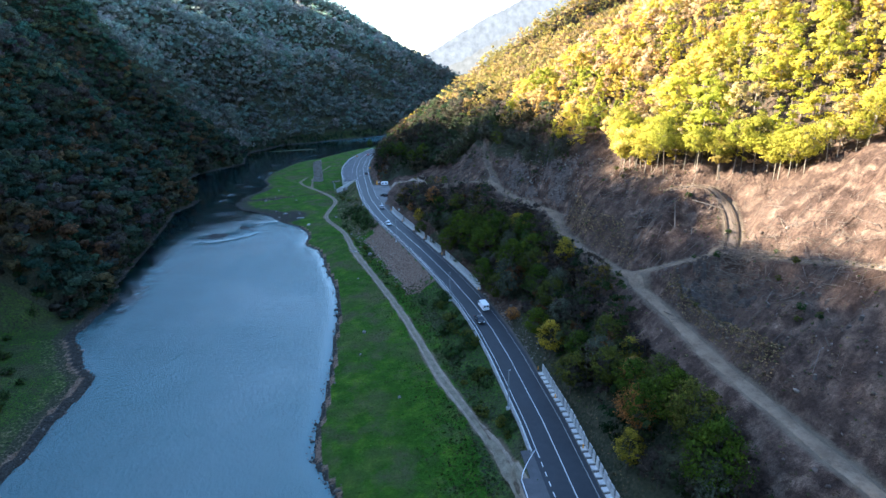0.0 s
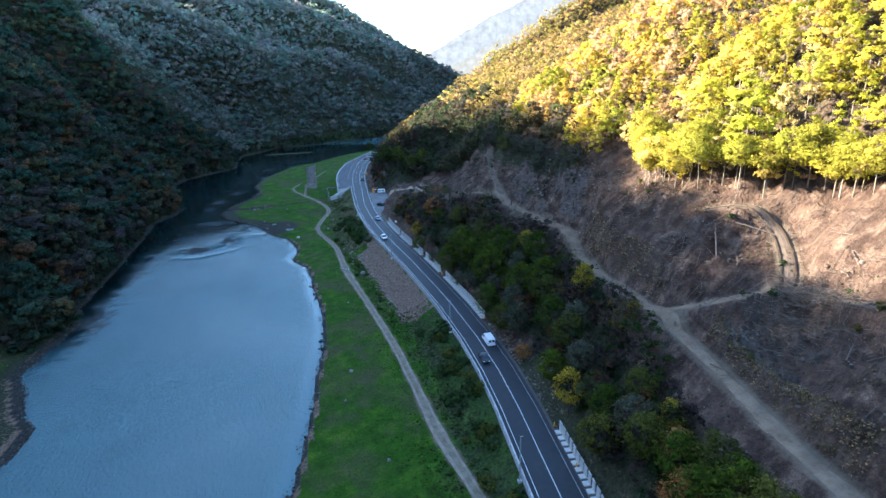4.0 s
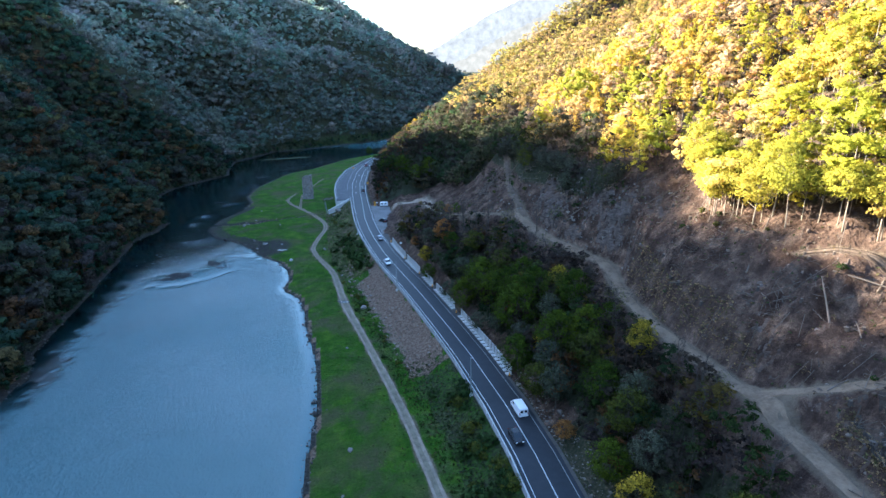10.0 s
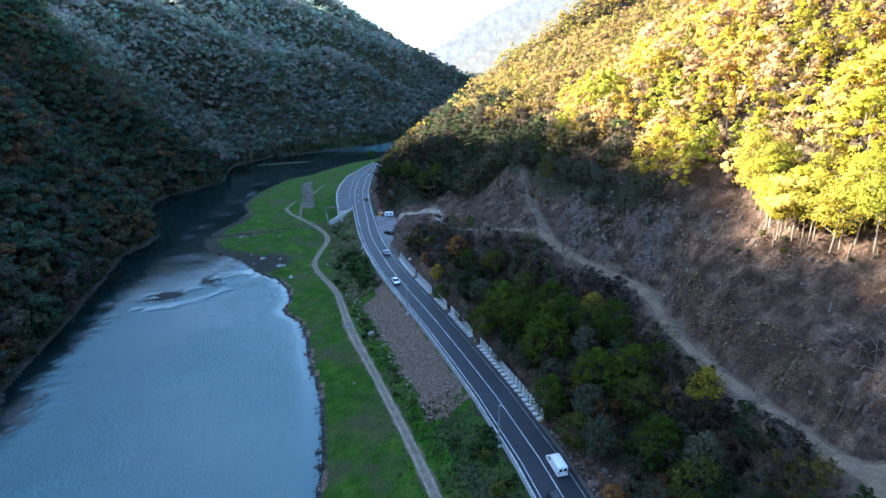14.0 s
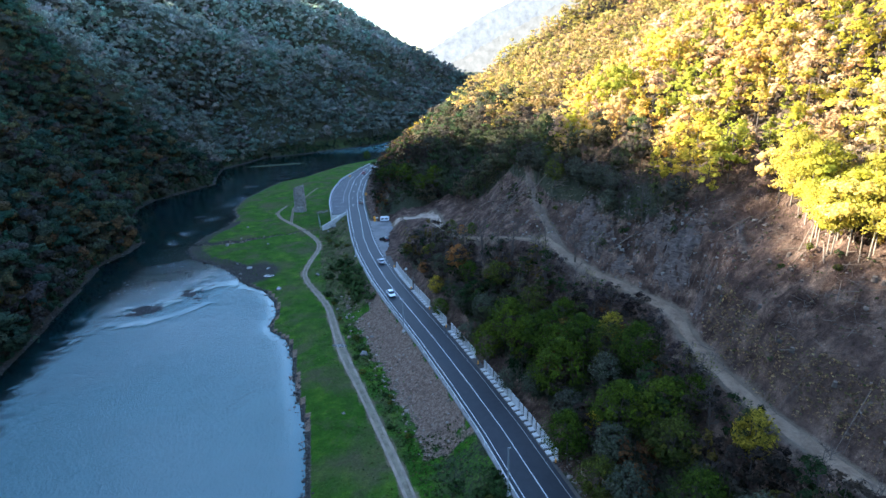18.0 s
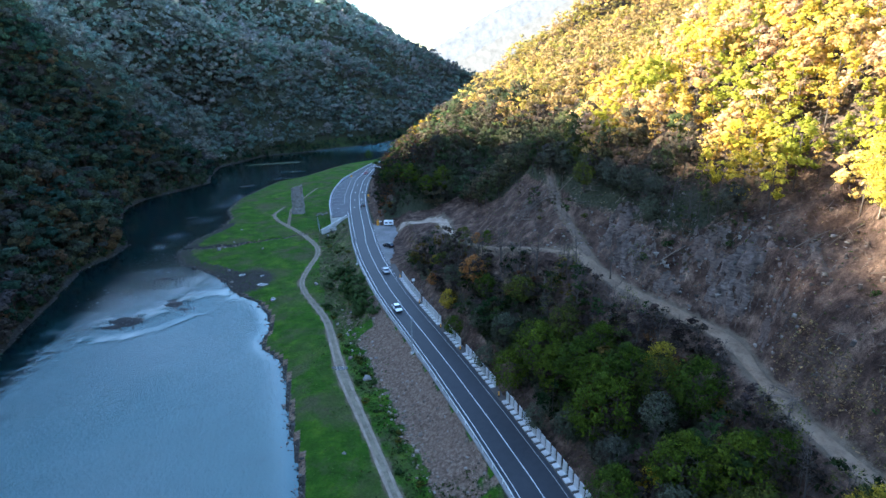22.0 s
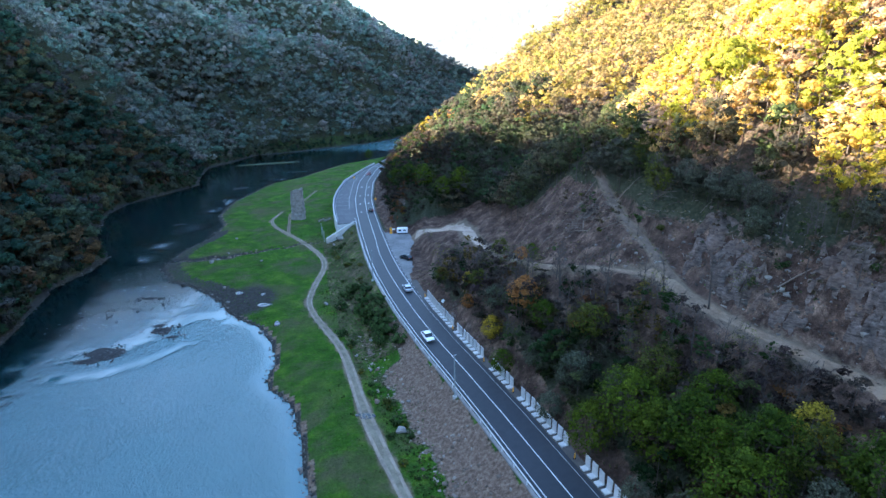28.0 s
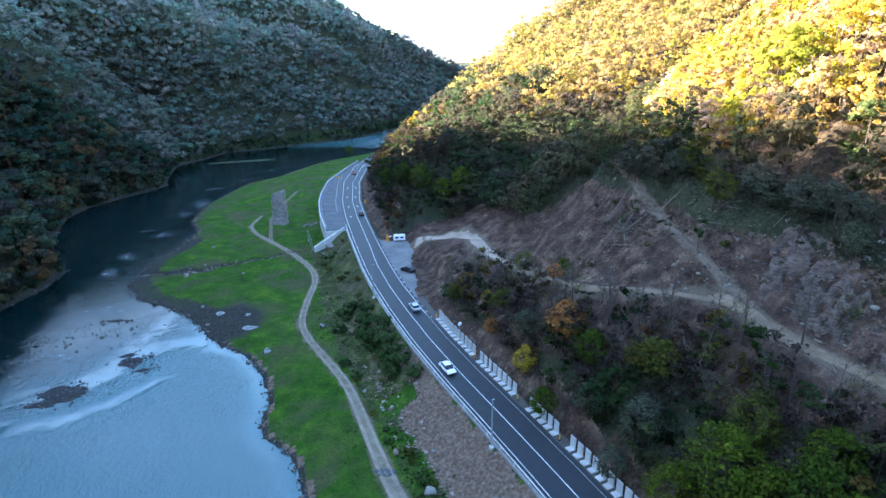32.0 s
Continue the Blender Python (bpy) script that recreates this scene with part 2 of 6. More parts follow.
    col = mixed(nt, maths(nt, "MULTIPLY", maths(nt, "SUBTRACT", maths(nt, "ADD", b.outputs["Fac"], edge), 0.36), 3.5, clamp=True), col, wet)
    nt.links.new(col, p.inputs["Base Color"])
    p.inputs["Roughness"].default_value = 0.95
    p.inputs["Specular IOR Level"].default_value = 0.08
    bumped(nt, p, maths(nt, "ADD", maths(nt, "ADD", n3, rills), maths(nt, "MULTIPLY", n4, 0.5)), 1.0, 0.8)
    return m


def water_material():
    m, nt, p = material("river water")
    tc = nt.nodes.new("ShaderNodeTexCoord").outputs["Object"]
    mp = add(nt, "Mapping", Vector=tc)
    mp.inputs["Scale"].default_value = (1.0, 0.55, 1.0)
    mp.inputs["Rotation"].default_value = (0, 0, 0.5)
    v = mp.outputs[0]
    fine, mid, big = noise_tex(nt, 1.25, 5, 0.72, v), maths(nt, "MULTIPLY", noise_tex(nt, 0.3, 3, 0.5, v), 0.4), noise_tex(nt, 0.02, 3, 0.5, tc)
    sep = nt.nodes.new("ShaderNodeSeparateXYZ")
    nt.links.new(tc, sep.inputs[0])
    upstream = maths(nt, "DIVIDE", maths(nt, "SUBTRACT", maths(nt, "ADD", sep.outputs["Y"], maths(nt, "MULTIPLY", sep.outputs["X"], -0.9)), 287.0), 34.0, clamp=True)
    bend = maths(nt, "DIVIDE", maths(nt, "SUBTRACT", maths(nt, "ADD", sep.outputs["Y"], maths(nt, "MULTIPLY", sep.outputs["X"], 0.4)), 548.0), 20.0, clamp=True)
    darkened = nt.nodes.new("ShaderNodeAttribute")
    darkened.attribute_name = "darkened"
    # body colour carries reflections: dark hill upstream and at left, sky at the bend
    col = mixed(nt, maths(nt, "MULTIPLY", maths(nt, "MAXIMUM", upstream, darkened.outputs["Fac"]), maths(nt, "SUBTRACT", 1.0, bend)), ramp(nt, big, [(0.35, (0.036, 0.088, 0.096)), (0.7, (0.064, 0.135, 0.145))]), (0.002, 0.009, 0.01))
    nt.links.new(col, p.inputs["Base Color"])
    p.inputs["Roughness"].default_value = 0.06
    p.inputs["IOR"].default_value = 1.33
    p.inputs["Specular IOR Level"].default_value = 0.95
    calm = ramp(nt, big, [(0.35, (0.5,) * 3), (0.6, (1.0,) * 3)])
    still = maths(nt, "SUBTRACT", 1.0, maths(nt, "MULTIPLY", maths(nt, "MULTIPLY", upstream, maths(nt, "SUBTRACT", 1.0, bend)), 0.85))
    glassy = nt.nodes.new("ShaderNodeAttribute")
    glassy.attribute_name = "calm"
    still = maths(nt, "MULTIPLY", still, maths(nt, "SUBTRACT", 1.0, maths(nt, "MULTIPLY", glassy.outputs["Fac"], 0.93)))
    h = maths(nt, "MULTIPLY", maths(nt, "MULTIPLY", maths(nt, "ADD", fine, mid), calm), still)
    bumped(nt, p, h, 0.9, 0.4)
    return m


def crag_material():
    """Split grey rock: pale faces, dark cracks, rust stains."""
    m, nt, p = material("split rock")
    tc = nt.nodes.new("ShaderNodeTexCoord").outputs["Object"]
    big, mid, fine = noise_tex(nt, 0.15, 5, coord=tc), noise_tex(nt, 0.9, 6, 0.65, tc), noise_tex(nt, 5.0, 4, coord=tc)
    mp = add(nt, "Mapping", Vector=tc)
    mp.inputs["Rotation"].default_value = (0.5, 0.35, 0.2)
    mp.inputs["Scale"].default_value = (0.5, 0.5, 2.2)
    bands = noise_tex(nt, 1.3, 6, 0.7, mp.outputs[0])
    col = ramp(nt, mid, [(0.3, (0.07, 0.056, 0.048)), (0.55, (0.135, 0.11, 0.095)), (0.78, (0.22, 0.19, 0.165))])
    col = mixed(nt, ramp(nt, big, [(0.45, (0,) * 3), (0.68, (0.7,) * 3)]), col, (0.12, 0.08, 0.06))
    col = mixed(nt, 0.75, col, ramp(nt, bands, [(0.36, (0.35, 0.33, 0.33)), (0.5, (0.95, 0.93, 0.92)), (0.66, (1.35, 1.32, 1.28))]), "MULTIPLY")
    nt.links.new(col, p.inputs["Base Color"])
    p.inputs["Roughness"].default_value = 0.92
    p.inputs["Specular IOR Level"].default_value = 0.14
    bumped(nt, p, maths(nt, "ADD", mid, maths(nt, "ADD", bands, maths(nt, "MULTIPLY", fine, 0.35))), 0.9, 0.45)
    return m


def riffle_material():
    """Broken white water over shallow stones: streaks of foam on the dark stream."""
    m, nt, p = material("riffle")
    tc = nt.nodes.new("ShaderNodeTexCoord").outputs["Object"]
    mp = add(nt, "Mapping", Vector=tc)
    mp.inputs["Scale"].default_value = (0.34, 1.0, 1.0)
    mp.inputs["Rotation"].default_value = (0, 0, -0.35)
    n = noise_tex(nt, 0.85, 7, 0.72, mp.outputs[0])
    col = ramp(nt, n, [(0.45, (0.06, 0.08, 0.085)), (0.7, (0.3, 0.35, 0.36))])
    nt.links.new(col, p.inputs["Base Color"])
    p.inputs["Roughness"].default_value = 0.25
    # foam thins out towards the rim of the patch
    gen = nt.nodes.new("ShaderNodeTexCoord").outputs["Generated"]
    away = nt.nodes.new("ShaderNodeVectorMath")
    away.operation = "DISTANCE"
    away.inputs[1].default_value = (0.5, 0.5, 0.5)
    flat = nt.nodes.new("ShaderNodeVectorMath")
    flat.operation = "MULTIPLY"
    flat.inputs[1].default_value = (1, 1, 0)
    nt.links.new(gen, flat.inputs[0])
    nt.links.new(flat.outputs[0], away.inputs[0])
    away.inputs[1].default_value = (0.5, 0.5, 0)
    rim = maths(nt, "MULTIPLY", away.outputs["Value"], 0.62)
    foam = maths(nt, "MULTIPLY", maths(nt, "SUBTRACT", maths(nt, "SUBTRACT", n, rim), 0.4), 6.0, clamp=True)
    nt.links.new(maths(nt, "MULTIPLY", foam, 0.75), p.inputs["Alpha"])
    bumped(nt, p, n, 0.8, 0.4)
    return m


M_PUDDLE = plain("still puddle", (0.012, 0.014, 0.014), 0.03, vary=0.2, scale=0.5, bump=0.0)
M_PUDDLE.node_tree.nodes["Principled BSDF"].inputs["IOR"].default_value = 1.33
M_PUDDLE.node_tree.nodes["Principled BSDF"].inputs["Specular IOR Level"].default_value = 0.95
M_RIFFLE = riffle_material()
M_CRAG = crag_material()
M_GROUND = ground_material()
M_WATER = water_material()


# ---- the lie of the land ----
def smooth(a, b, v):
    t = np.clip((v - a) / (b - a), 0, 1)
    return t * t * (3 - 2 * t)


def knots(text):
    """Pairs of place and value."""
    rows = [tuple(float(v) for v in r.split(":")) for r in text.split()]
    return [r[0] for r in rows], [r[1] for r in rows]


def follow(k, v):
    return np.interp(v, *k)


ROAD_X = knots("-80:24 20:27.8 54:29.6 75:31.9 101:33.6 116:34 132:33.6 153:31.9 170:29.8 190:27 205:24.6 219:22.2 235:19.9 250:18.4 265:17.3 280:16.9 306:17.2 333:18 356:19.5 390:24.4 425:34 470:55 520:86 600:150 900:420 4000:3200")
ROAD_Z = knots("-80:4.6 40:4.8 142:5.2 220:5.8 280:6.4 350:7 450:7.4 900:9")
SHORE_R = knots("-90:-6 60:-8 70:-9 80:-12.6 87:-12.5 95:-11 115:-8.2 131:-7 147:-5.1 160:-4.8 174:-5.8 186:-7.8 200:-8.6 212:-10.5 219:-15 223:-16 230:-14.3 240:-15.3 250:-18.8 256:-24 262:-28 270:-31 277:-35 285:-41 292:-49 306:-54 322:-51 338:-43 355:-40 372:-44 397:-40.6 419:-31.7 438:-24 449:-9 468:5 487:20 497:36 515:62 560:96 640:158 900:395 4000:3000")
SHORE_L = knots("-90:-74 60:-72 88:-69 96:-67 107:-66.8 119:-64.8 125:-65 131:-69.7 141:-73.6 150:-78.5 157:-78 175:-76 178:-75 194:-80 216:-80.3 251:-80.5 297:-83 310:-77 324:-75.2 338:-81.5 347:-88 392:-95 410:-91 430:-76 448:-63 455:-65 478:-66.5 503:-66 530:-48 545:-40 552:-10 562:10 575:45 592:66 640:110 700:165 900:370 4000:2950")
TRACK_S = knots("-80:27 60:27 100:28.5 130:28 150:34 158:38 166:36 176:31.5 186:31 194:31 205:24 220:22 240:24 258:26 275:28 290:18 305:25 320:30 345:30 430:30")
TRACK_Z = knots("-80:22 60:22 100:23 130:22 150:22 166:23.5 176:25 186:26 194:27 205:26 220:22 240:16.5 258:14.5 275:13.5 290:9.5 305:10 322:24 345:26 430:27")
STEEP = knots("-80:0.95 150:0.95 172:0.8 190:0.78 205:0.9 235:0.86 262:0.55 285:0.34 300:0.34 325:0.48 360:0.5 420:0.55 450:0.95 600:0.95")

# swells and hollows of the logged slope: place and height
SWELLS = [tuple(float(v) for v in q.split()) for q in "86 97 -6.7; 98 100 -7.3; 112 92 -7.6; 78 82 -2.4; 68 76 -4.7; 79 107 3.4; 67 108 2.3; 68 122 2.1; 80 120 .8; 74 132 3.3; 67 156 2.2; 75 150 3.9; 75 166 4.3; 84 160 3.9; 92 148 2.4; 100 82 -5.4; 84 70 -5.4; 110 68 -6.6; 70 254 5.3; 74 190 3.4; 95 122 -1.8".split(";")]

_rng = np.random.RandomState(7)
_wave = [(_rng.uniform(0, 2 * np.pi, 2), _rng.uniform(0, 6.28)) for _ in range(24)]


def rough_land(x, y, size, seed=0):
    """Uneven ground: waves of many directions, of about the size given."""
    out = 0 * x
    for i in range(9):
        (a, b), ph = _wave[(i + seed * 5) % 24]
        k = (0.7 + 0.16 * i) * 2 * np.pi / size
        out = out + np.sin(k * (x * np.cos(a) + y * np.sin(a)) + ph + b) / 5.0
    return out


def road_frame(x, y):
    """How far a place lies beside the road's middle, and the road's height there."""
    xr = follow(ROAD_X, y)
    lean = (follow(ROAD_X, y + 3) - follow(ROAD_X, y - 3)) / 6
    return (x - xr) / np.sqrt(1 + lean * lean), follow(ROAD_Z, y)


def river_side(x, y):
    """Distances inland from the two shores (negative: out in the river), squared up where a shore runs aslant."""
    out = []
    for shore, sign in ((SHORE_L, -1), (SHORE_R, 1)):
        lean = (follow(shore, y + 12) - follow(shore, y - 12)) / 24
        out.append(sign * (x - follow(shore, y)) / np.sqrt(1 + lean * lean))
    return out


def left_slope(x, y, u):
    """The wooded mountain on the far side of the river, u metres inland."""
    far = smooth(430, 640, y)
    bank = 15 * (1 - smooth(140, 190, y)) + 3
    v = np.maximum(u - bank, 0)
    steep = 0.98 * (1 - far) + 0.57 * far
    fold = np.sin(y / 27.0 + u / 60.0 + 0.6) + 0.6 * np.sin(y / 13.0 - u / 40.0 + 1.0)
    z = v * steep * (1 + (0.14 * smooth(10, 90, v) + 0.17 * smooth(8, 45, v) * (1 - smooth(90, 150, v))) * fold)
    cap = np.interp(x, [-700, -350, -120, 25, 170, 230, 700], [250, 232, 196, 152, 56, 26, 16])
    cap = cap * far + (211 + 13 * smooth(236, 254, y) + 14 * smooth(270, 300, y) + 7 * smooth(285, 310, y) + 33 * smooth(326, 440, y)) * (1 - far)
    z = np.where(z > cap * 0.8, cap * 0.8 + cap * 0.2 * np.tanh((z - cap * 0.8) / (cap * 0.2)), z)
    return 0.25 + np.minimum(u, bank) * 0.09 + z


def right_slope(x, y, s, zr):
    """The mountain above the road: cutting, haul track, logged face, woods, with hollows between its spurs."""
    yy = y - 0.22 * np.clip(s - 30, 0, 160) + 3 * np.sin(s / 17.0)
    st, zt, k = follow(TRACK_S, y), follow(TRACK_Z, y), follow(STEEP, yy)
    foot = 6.6
    low = zr + (zt - 0.4 - zr) * np.clip((s - foot) / (st - 2.6 - foot), 0, 1) ** 0.9
    flat = zt + 0 * s
    v = np.maximum(s - st - 2.4, 0)
    high = zt + k * (np.minimum(v, 40) + 0.8 * np.clip(v - 40, 0, 110)) + 0.45 * np.clip(v - 150, 0, 250)
    z = np.where(s < st - 2.6, low, np.where(s < st + 2.4, flat, high))
    high = high + 0.35 * np.clip(v - 85, 0, 140) * smooth(300, 340, y)
    hump = np.sin(yy / 21.0 + 0.9) * 0.05 * np.clip(v - 8, 0, 120)
    z = z + hump
    off_track = smooth(2.4, 5, np.abs(s - st)) * smooth(7, 10, s)
    z = z + 1.7 * smooth(0.2, 1.8, v) * np.exp(-v / 22.0) * (1 - smooth(190, 205, y))
    for cx, cy, rise in SWELLS:
        z = z + rise * np.exp(-((x - cx) / 9) ** 2 - ((y - cy) / 11) ** 2) * smooth(0.3, 5, v)
    # a deep gully parts the near spur from the next
    z = z - 10 * smooth(24, 62, v) * np.exp(-((yy - 147) / 11) ** 2) + 5 * smooth(26, 62, v) * np.exp(-((yy - 121) / 13) ** 2)
    z = z - 7 * smooth(40, 80, v) * np.exp(-((yy - 214) / 13) ** 2) + 5 * smooth(40, 80, v) * np.exp(-((yy - 184) / 16) ** 2)
    gully = np.sin(y / 3.9 + s / 11.0) * np.sin(y / 7.3 + 1.0) * smooth(4, 12, v) * (1 - smooth(26, 40, v))
    furrow = 0.45 * np.sin(yy / 1.3 + s / 9.0 + 2.5 * rough_land(x, y, 17, 3)) * smooth(3, 8, v) * (1 - smooth(34, 48, v)) * (1 - smooth(240, 262, y))
    return z + off_track * (furrow + 1.0 * rough_land(x, y, 11, 1) + 0.6 * rough_land(x, y, 5.2, 2) + 0.34 * rough_land(x, y, 3.1, 3) + 1.1 * gully)


def land(x, y):
    """The ground's height."""
    x, y = np.asarray(x, float), np.asarray(y, float)
    s, zr = road_frame(x, y)
    ul, ur = river_side(x, y)
    inland = np.maximum(ur, 0)
    meadow = 0.12 + np.minimum(inland * 0.16, 0.9) + 0.012 * inland + 0.12 * rough_land(x, y, 14, 0) * smooth(2, 6, inland)
    bank = zr - 0.25 - np.maximum(-s - 5.0, 0) / 1.75
    bank = bank + 0.22 * rough_land(x, y, 4, 1) * smooth(5.2, 7, -s)
    right = np.where(s < 0, np.maximum(meadow, bank), zr - 0.25)
    lay = (s < 0) & (s > -8.6) & (y < 66)
    right = np.where(lay, np.maximum(right, zr - 0.25), right)
    right = np.where(s > 4.6, right_slope(x, y, s, zr), right)
    lot = smooth(258, 266, y) * (1 - smooth(300, 306, y)) * (1 - smooth(12.5, 16, s)) * np.where(s > 4, 1, 0)
    right = right * (1 - lot) + (zr - 0.12) * lot
    for path, run, heights in BENCHES:
        right = bench(x, y, right, path, run, heights)
    # a small stream's bed across the flat
    right = right - 0.75 * near_track(x, y, STREAM) * (s < -6)
    bed = -0.2 - 0.25 * np.minimum(np.maximum(-ul, 0), np.maximum(-ur, 0))
    z = np.maximum(bed, -2.5)
    z = np.where(ur > 0, right, z)
    z = np.where(ul > 0, left_slope(x, y, ul), z)
    return z


BENCHES = []


def bench(x, y, z, path, run, heights):
    """Level the slope across a track, with a short cut bank above and a fill below."""
    best, level = np.full_like(x, 9.0), 0 * x
    for i, ((ax, ay, aw), (bx, by, bw)) in enumerate(zip(path, path[1:])):
        dx, dy = bx - ax, by - ay
        t = np.clip(((x - ax) * dx + (y - ay) * dy) / (dx * dx + dy * dy), 0, 1)
        d = np.hypot(x - ax - t * dx, y - ay - t * dy) / (aw + (bw - aw) * t)
        h = np.interp(run[i] + t * math.hypot(dx, dy), run, heights)
        level = np.where(d < best, h, level)
        best = np.minimum(best, d)
    k = 1 - smooth(0.5, 1.15, best)
    return z * (1 - k) + level * k


STREAM = [(-50, 312, 4), (-43, 308, 3), (-38, 309.5, 4), (-33, 307.5, 2.5), (-28, 311.5, 3.4), (-24, 310.5, 2), (-19, 313.5, 3), (-14, 312.5, 2), (-9, 316, 2.4), (-2, 315, 2)]


def land_at(x, y):
    return float(land(np.array([x]), np.array([y]))[0])

# ---- lines of the tracks: places and widths ----
MEADOW_PATH = [(22.8, 40, 3.2), (22.5, 60, 3.4), (22, 73, 3), (19.8, 86, 2.8), (17.1, 101, 3.6), (15.5, 119, 2.8), (13.8, 137, 2.8), (11.6, 153, 2.6), (7.7, 178, 2.6), (4.1, 199, 3.4), (2.7, 214, 2.8), (1.6, 228, 2.6), (-0.8, 238, 2.4), (-5, 252, 2.2), (-6.4, 261, 2.2), (-3.6, 275, 2.2), (-0.4, 287, 2.2), (-0.5, 296, 2.2), (-5.6, 313, 2.2), (-10.8, 325, 2), (-17.6, 340, 1.8), (-20.5, 352, 1.6), (-16, 366, 1.4)]
PIER_PATH = [(-12.5, 329, 1.6), (-13, 338, 1.4), (-12.5, 347, 1.3), (-13, 358, 1.2), (-8, 380, 1.2), (0, 405, 1.4)]
HAUL_TRACK = [(float(follow(ROAD_X, y) + follow(TRACK_S, y)), y, 4.6) for y in (-20, 0, 20, 40, 60, 80, 95, 110, 125, 138, 147, 153, 158, 163, 169, 176, 185, 193)]
HAUL_TRACK += [(54, 200, 3.6), (47.5, 205, 3.4), (43.5, 214, 3.2), (43, 226, 3.2), (44, 240, 3.6), (44.5, 256, 4)]
SANDY_TRACK = [(43.5, 250, 4), (43.2, 260, 5), (43.8, 270, 6.4), (45.2, 279, 7.2), (43.8, 286, 7.6), (38, 290, 7.6), (31, 293, 8)]
SPUR_TRACK = [(59, 192, 3.2), (59.6, 198, 3.1), (59.4, 203, 3), (60.8, 212, 3), (64, 224, 3), (67.5, 235, 2.8), (70.5, 245, 2.6), (74, 254, 2.4)]
BRANCH_TRACK = [(62.5, 98.5, 4), (67, 93.5, 3.8), (71, 90, 3.6), (75.5, 86, 3.6), (78, 80, 3.4), (79, 72, 3.2), (79.5, 62, 3), (80, 46, 3)]
CHURNED_TRACK = [(76.5, 84.5, 4.4), (81, 89.5, 4.6), (85.3, 95.5, 4.6), (88, 101.5, 4.6), (87, 106, 4.2), (84, 110, 3.8), (80, 113.5, 3)]
# the wood's lower edge over the logged slope
WOOD_EDGE = knots("-60:150 20:128 60:114 80:104 85:101.5 89:98.5 96:97 104:94 112:87 119:82 128:79.5 137:80 145:83 153:87 160:88 175:90 260:90")


def near_track(x, y, path):
    """1 on a track, falling to 0 a little beyond its edge."""
    best = np.zeros_like(x)
    for (ax, ay, aw), (bx, by, bw) in zip(path, path[1:]):
        dx, dy = bx - ax, by - ay
        t = np.clip(((x - ax) * dx + (y - ay) * dy) / (dx * dx + dy * dy), 0, 1)
        d = np.hypot(x - ax - t * dx, y - ay - t * dy)
        w = aw + (bw - aw) * t
        best = np.maximum(best, 1 - smooth(0.28, 0.66, d / w))
    return best


for path in (SPUR_TRACK, BRANCH_TRACK, CHURNED_TRACK):
    pts = np.array(path)
    run = np.r_[0, np.cumsum(np.hypot(*np.diff(pts[:, :2], axis=0).T))]
    h = land(pts[:, 0], pts[:, 1])
    h = np.convolve(np.r_[h[0], h, h[-1]], [0.25, 0.5, 0.25], "valid") - 0.25
    BENCHES.append((path, run, h))


def link_mesh(name, verts, faces, mat, parent=None, smooth_faces=False):
    me = bpy.data.meshes.new(name)
    me.from_pydata([tuple(v) for v in verts], [], faces)
    me.materials.append(mat)
    if smooth_faces:
        me.polygons.foreach_set("use_smooth", [True] * len(me.polygons))
    ob = new(name, me)
    ob.parent = parent
    return ob


def grid_mesh(name, X, Y, Z, mat):
    n, m = X.shape
    verts = np.stack([X, Y, Z], -1).reshape(-1, 3)
    i = np.arange(n * m).reshape(n, m)
    quads = np.stack([i[:-1, :-1], i[:-1, 1:], i[1:, 1:], i[1:, :-1]], -1).reshape(-1, 4)
    me = bpy.data.meshes.new(name)
    me.vertices.add(len(verts))
    me.vertices.foreach_set("co", verts.ravel())
    me.loops.add(quads.size)
    me.loops.foreach_set("vertex_index", quads.ravel())
    me.polygons.add(len(quads))
    me.polygons.foreach_set("loop_start", np.arange(0, quads.size, 4))
    me.polygons.foreach_set("use_smooth", np.ones(len(quads), bool))
    me.update(calc_edges=True)
    me.materials.append(mat)
    return new(name, me)


def spread(a, b, step, far, grow=1.16):
    """Even steps from a to b, then ever wider ones out to far on both sides."""
    mid = list(np.arange(a, b + step, step))
    lo, hi, d = a, mid[-1], step
    before, after = [], []
    while lo > far[0] or hi < far[1]:
        d *= grow
        if lo > far[0]:
            lo -= d
            before.append(lo)
        if hi < far[1]:
            hi += d
            after.append(hi)
    return np.array(before[::-1] + mid + after)


gx = np.concatenate([np.arange(-430, -100, 3.3), np.arange(-100, 125, 1.15), np.arange(125.5, 330, 2.8)])
gx = np.concatenate([spread(gx[0], gx[0] + 1, 5, (-1500, -430), 1.16)[:-1], gx, spread(331, 332, 5, (330, 1500), 1.16)])
gx, gy = np.unique(gx), spread(15, 410, 1.3, (-400, 4200), 1.028)
gy = np.concatenate([gy[gy < 410], np.arange(410, 640, 1.5), spread(640, 642, 2, (640, 4200), 1.05)])
GX, GY = np.meshgrid(gx, gy)
GZ = land(GX, GY)
ground = tagged(grid_mesh("ground", GX, GY, GZ, M_GROUND), "grassy river flat and steep earth slopes of a mountain valley", "ground", kind="structure")


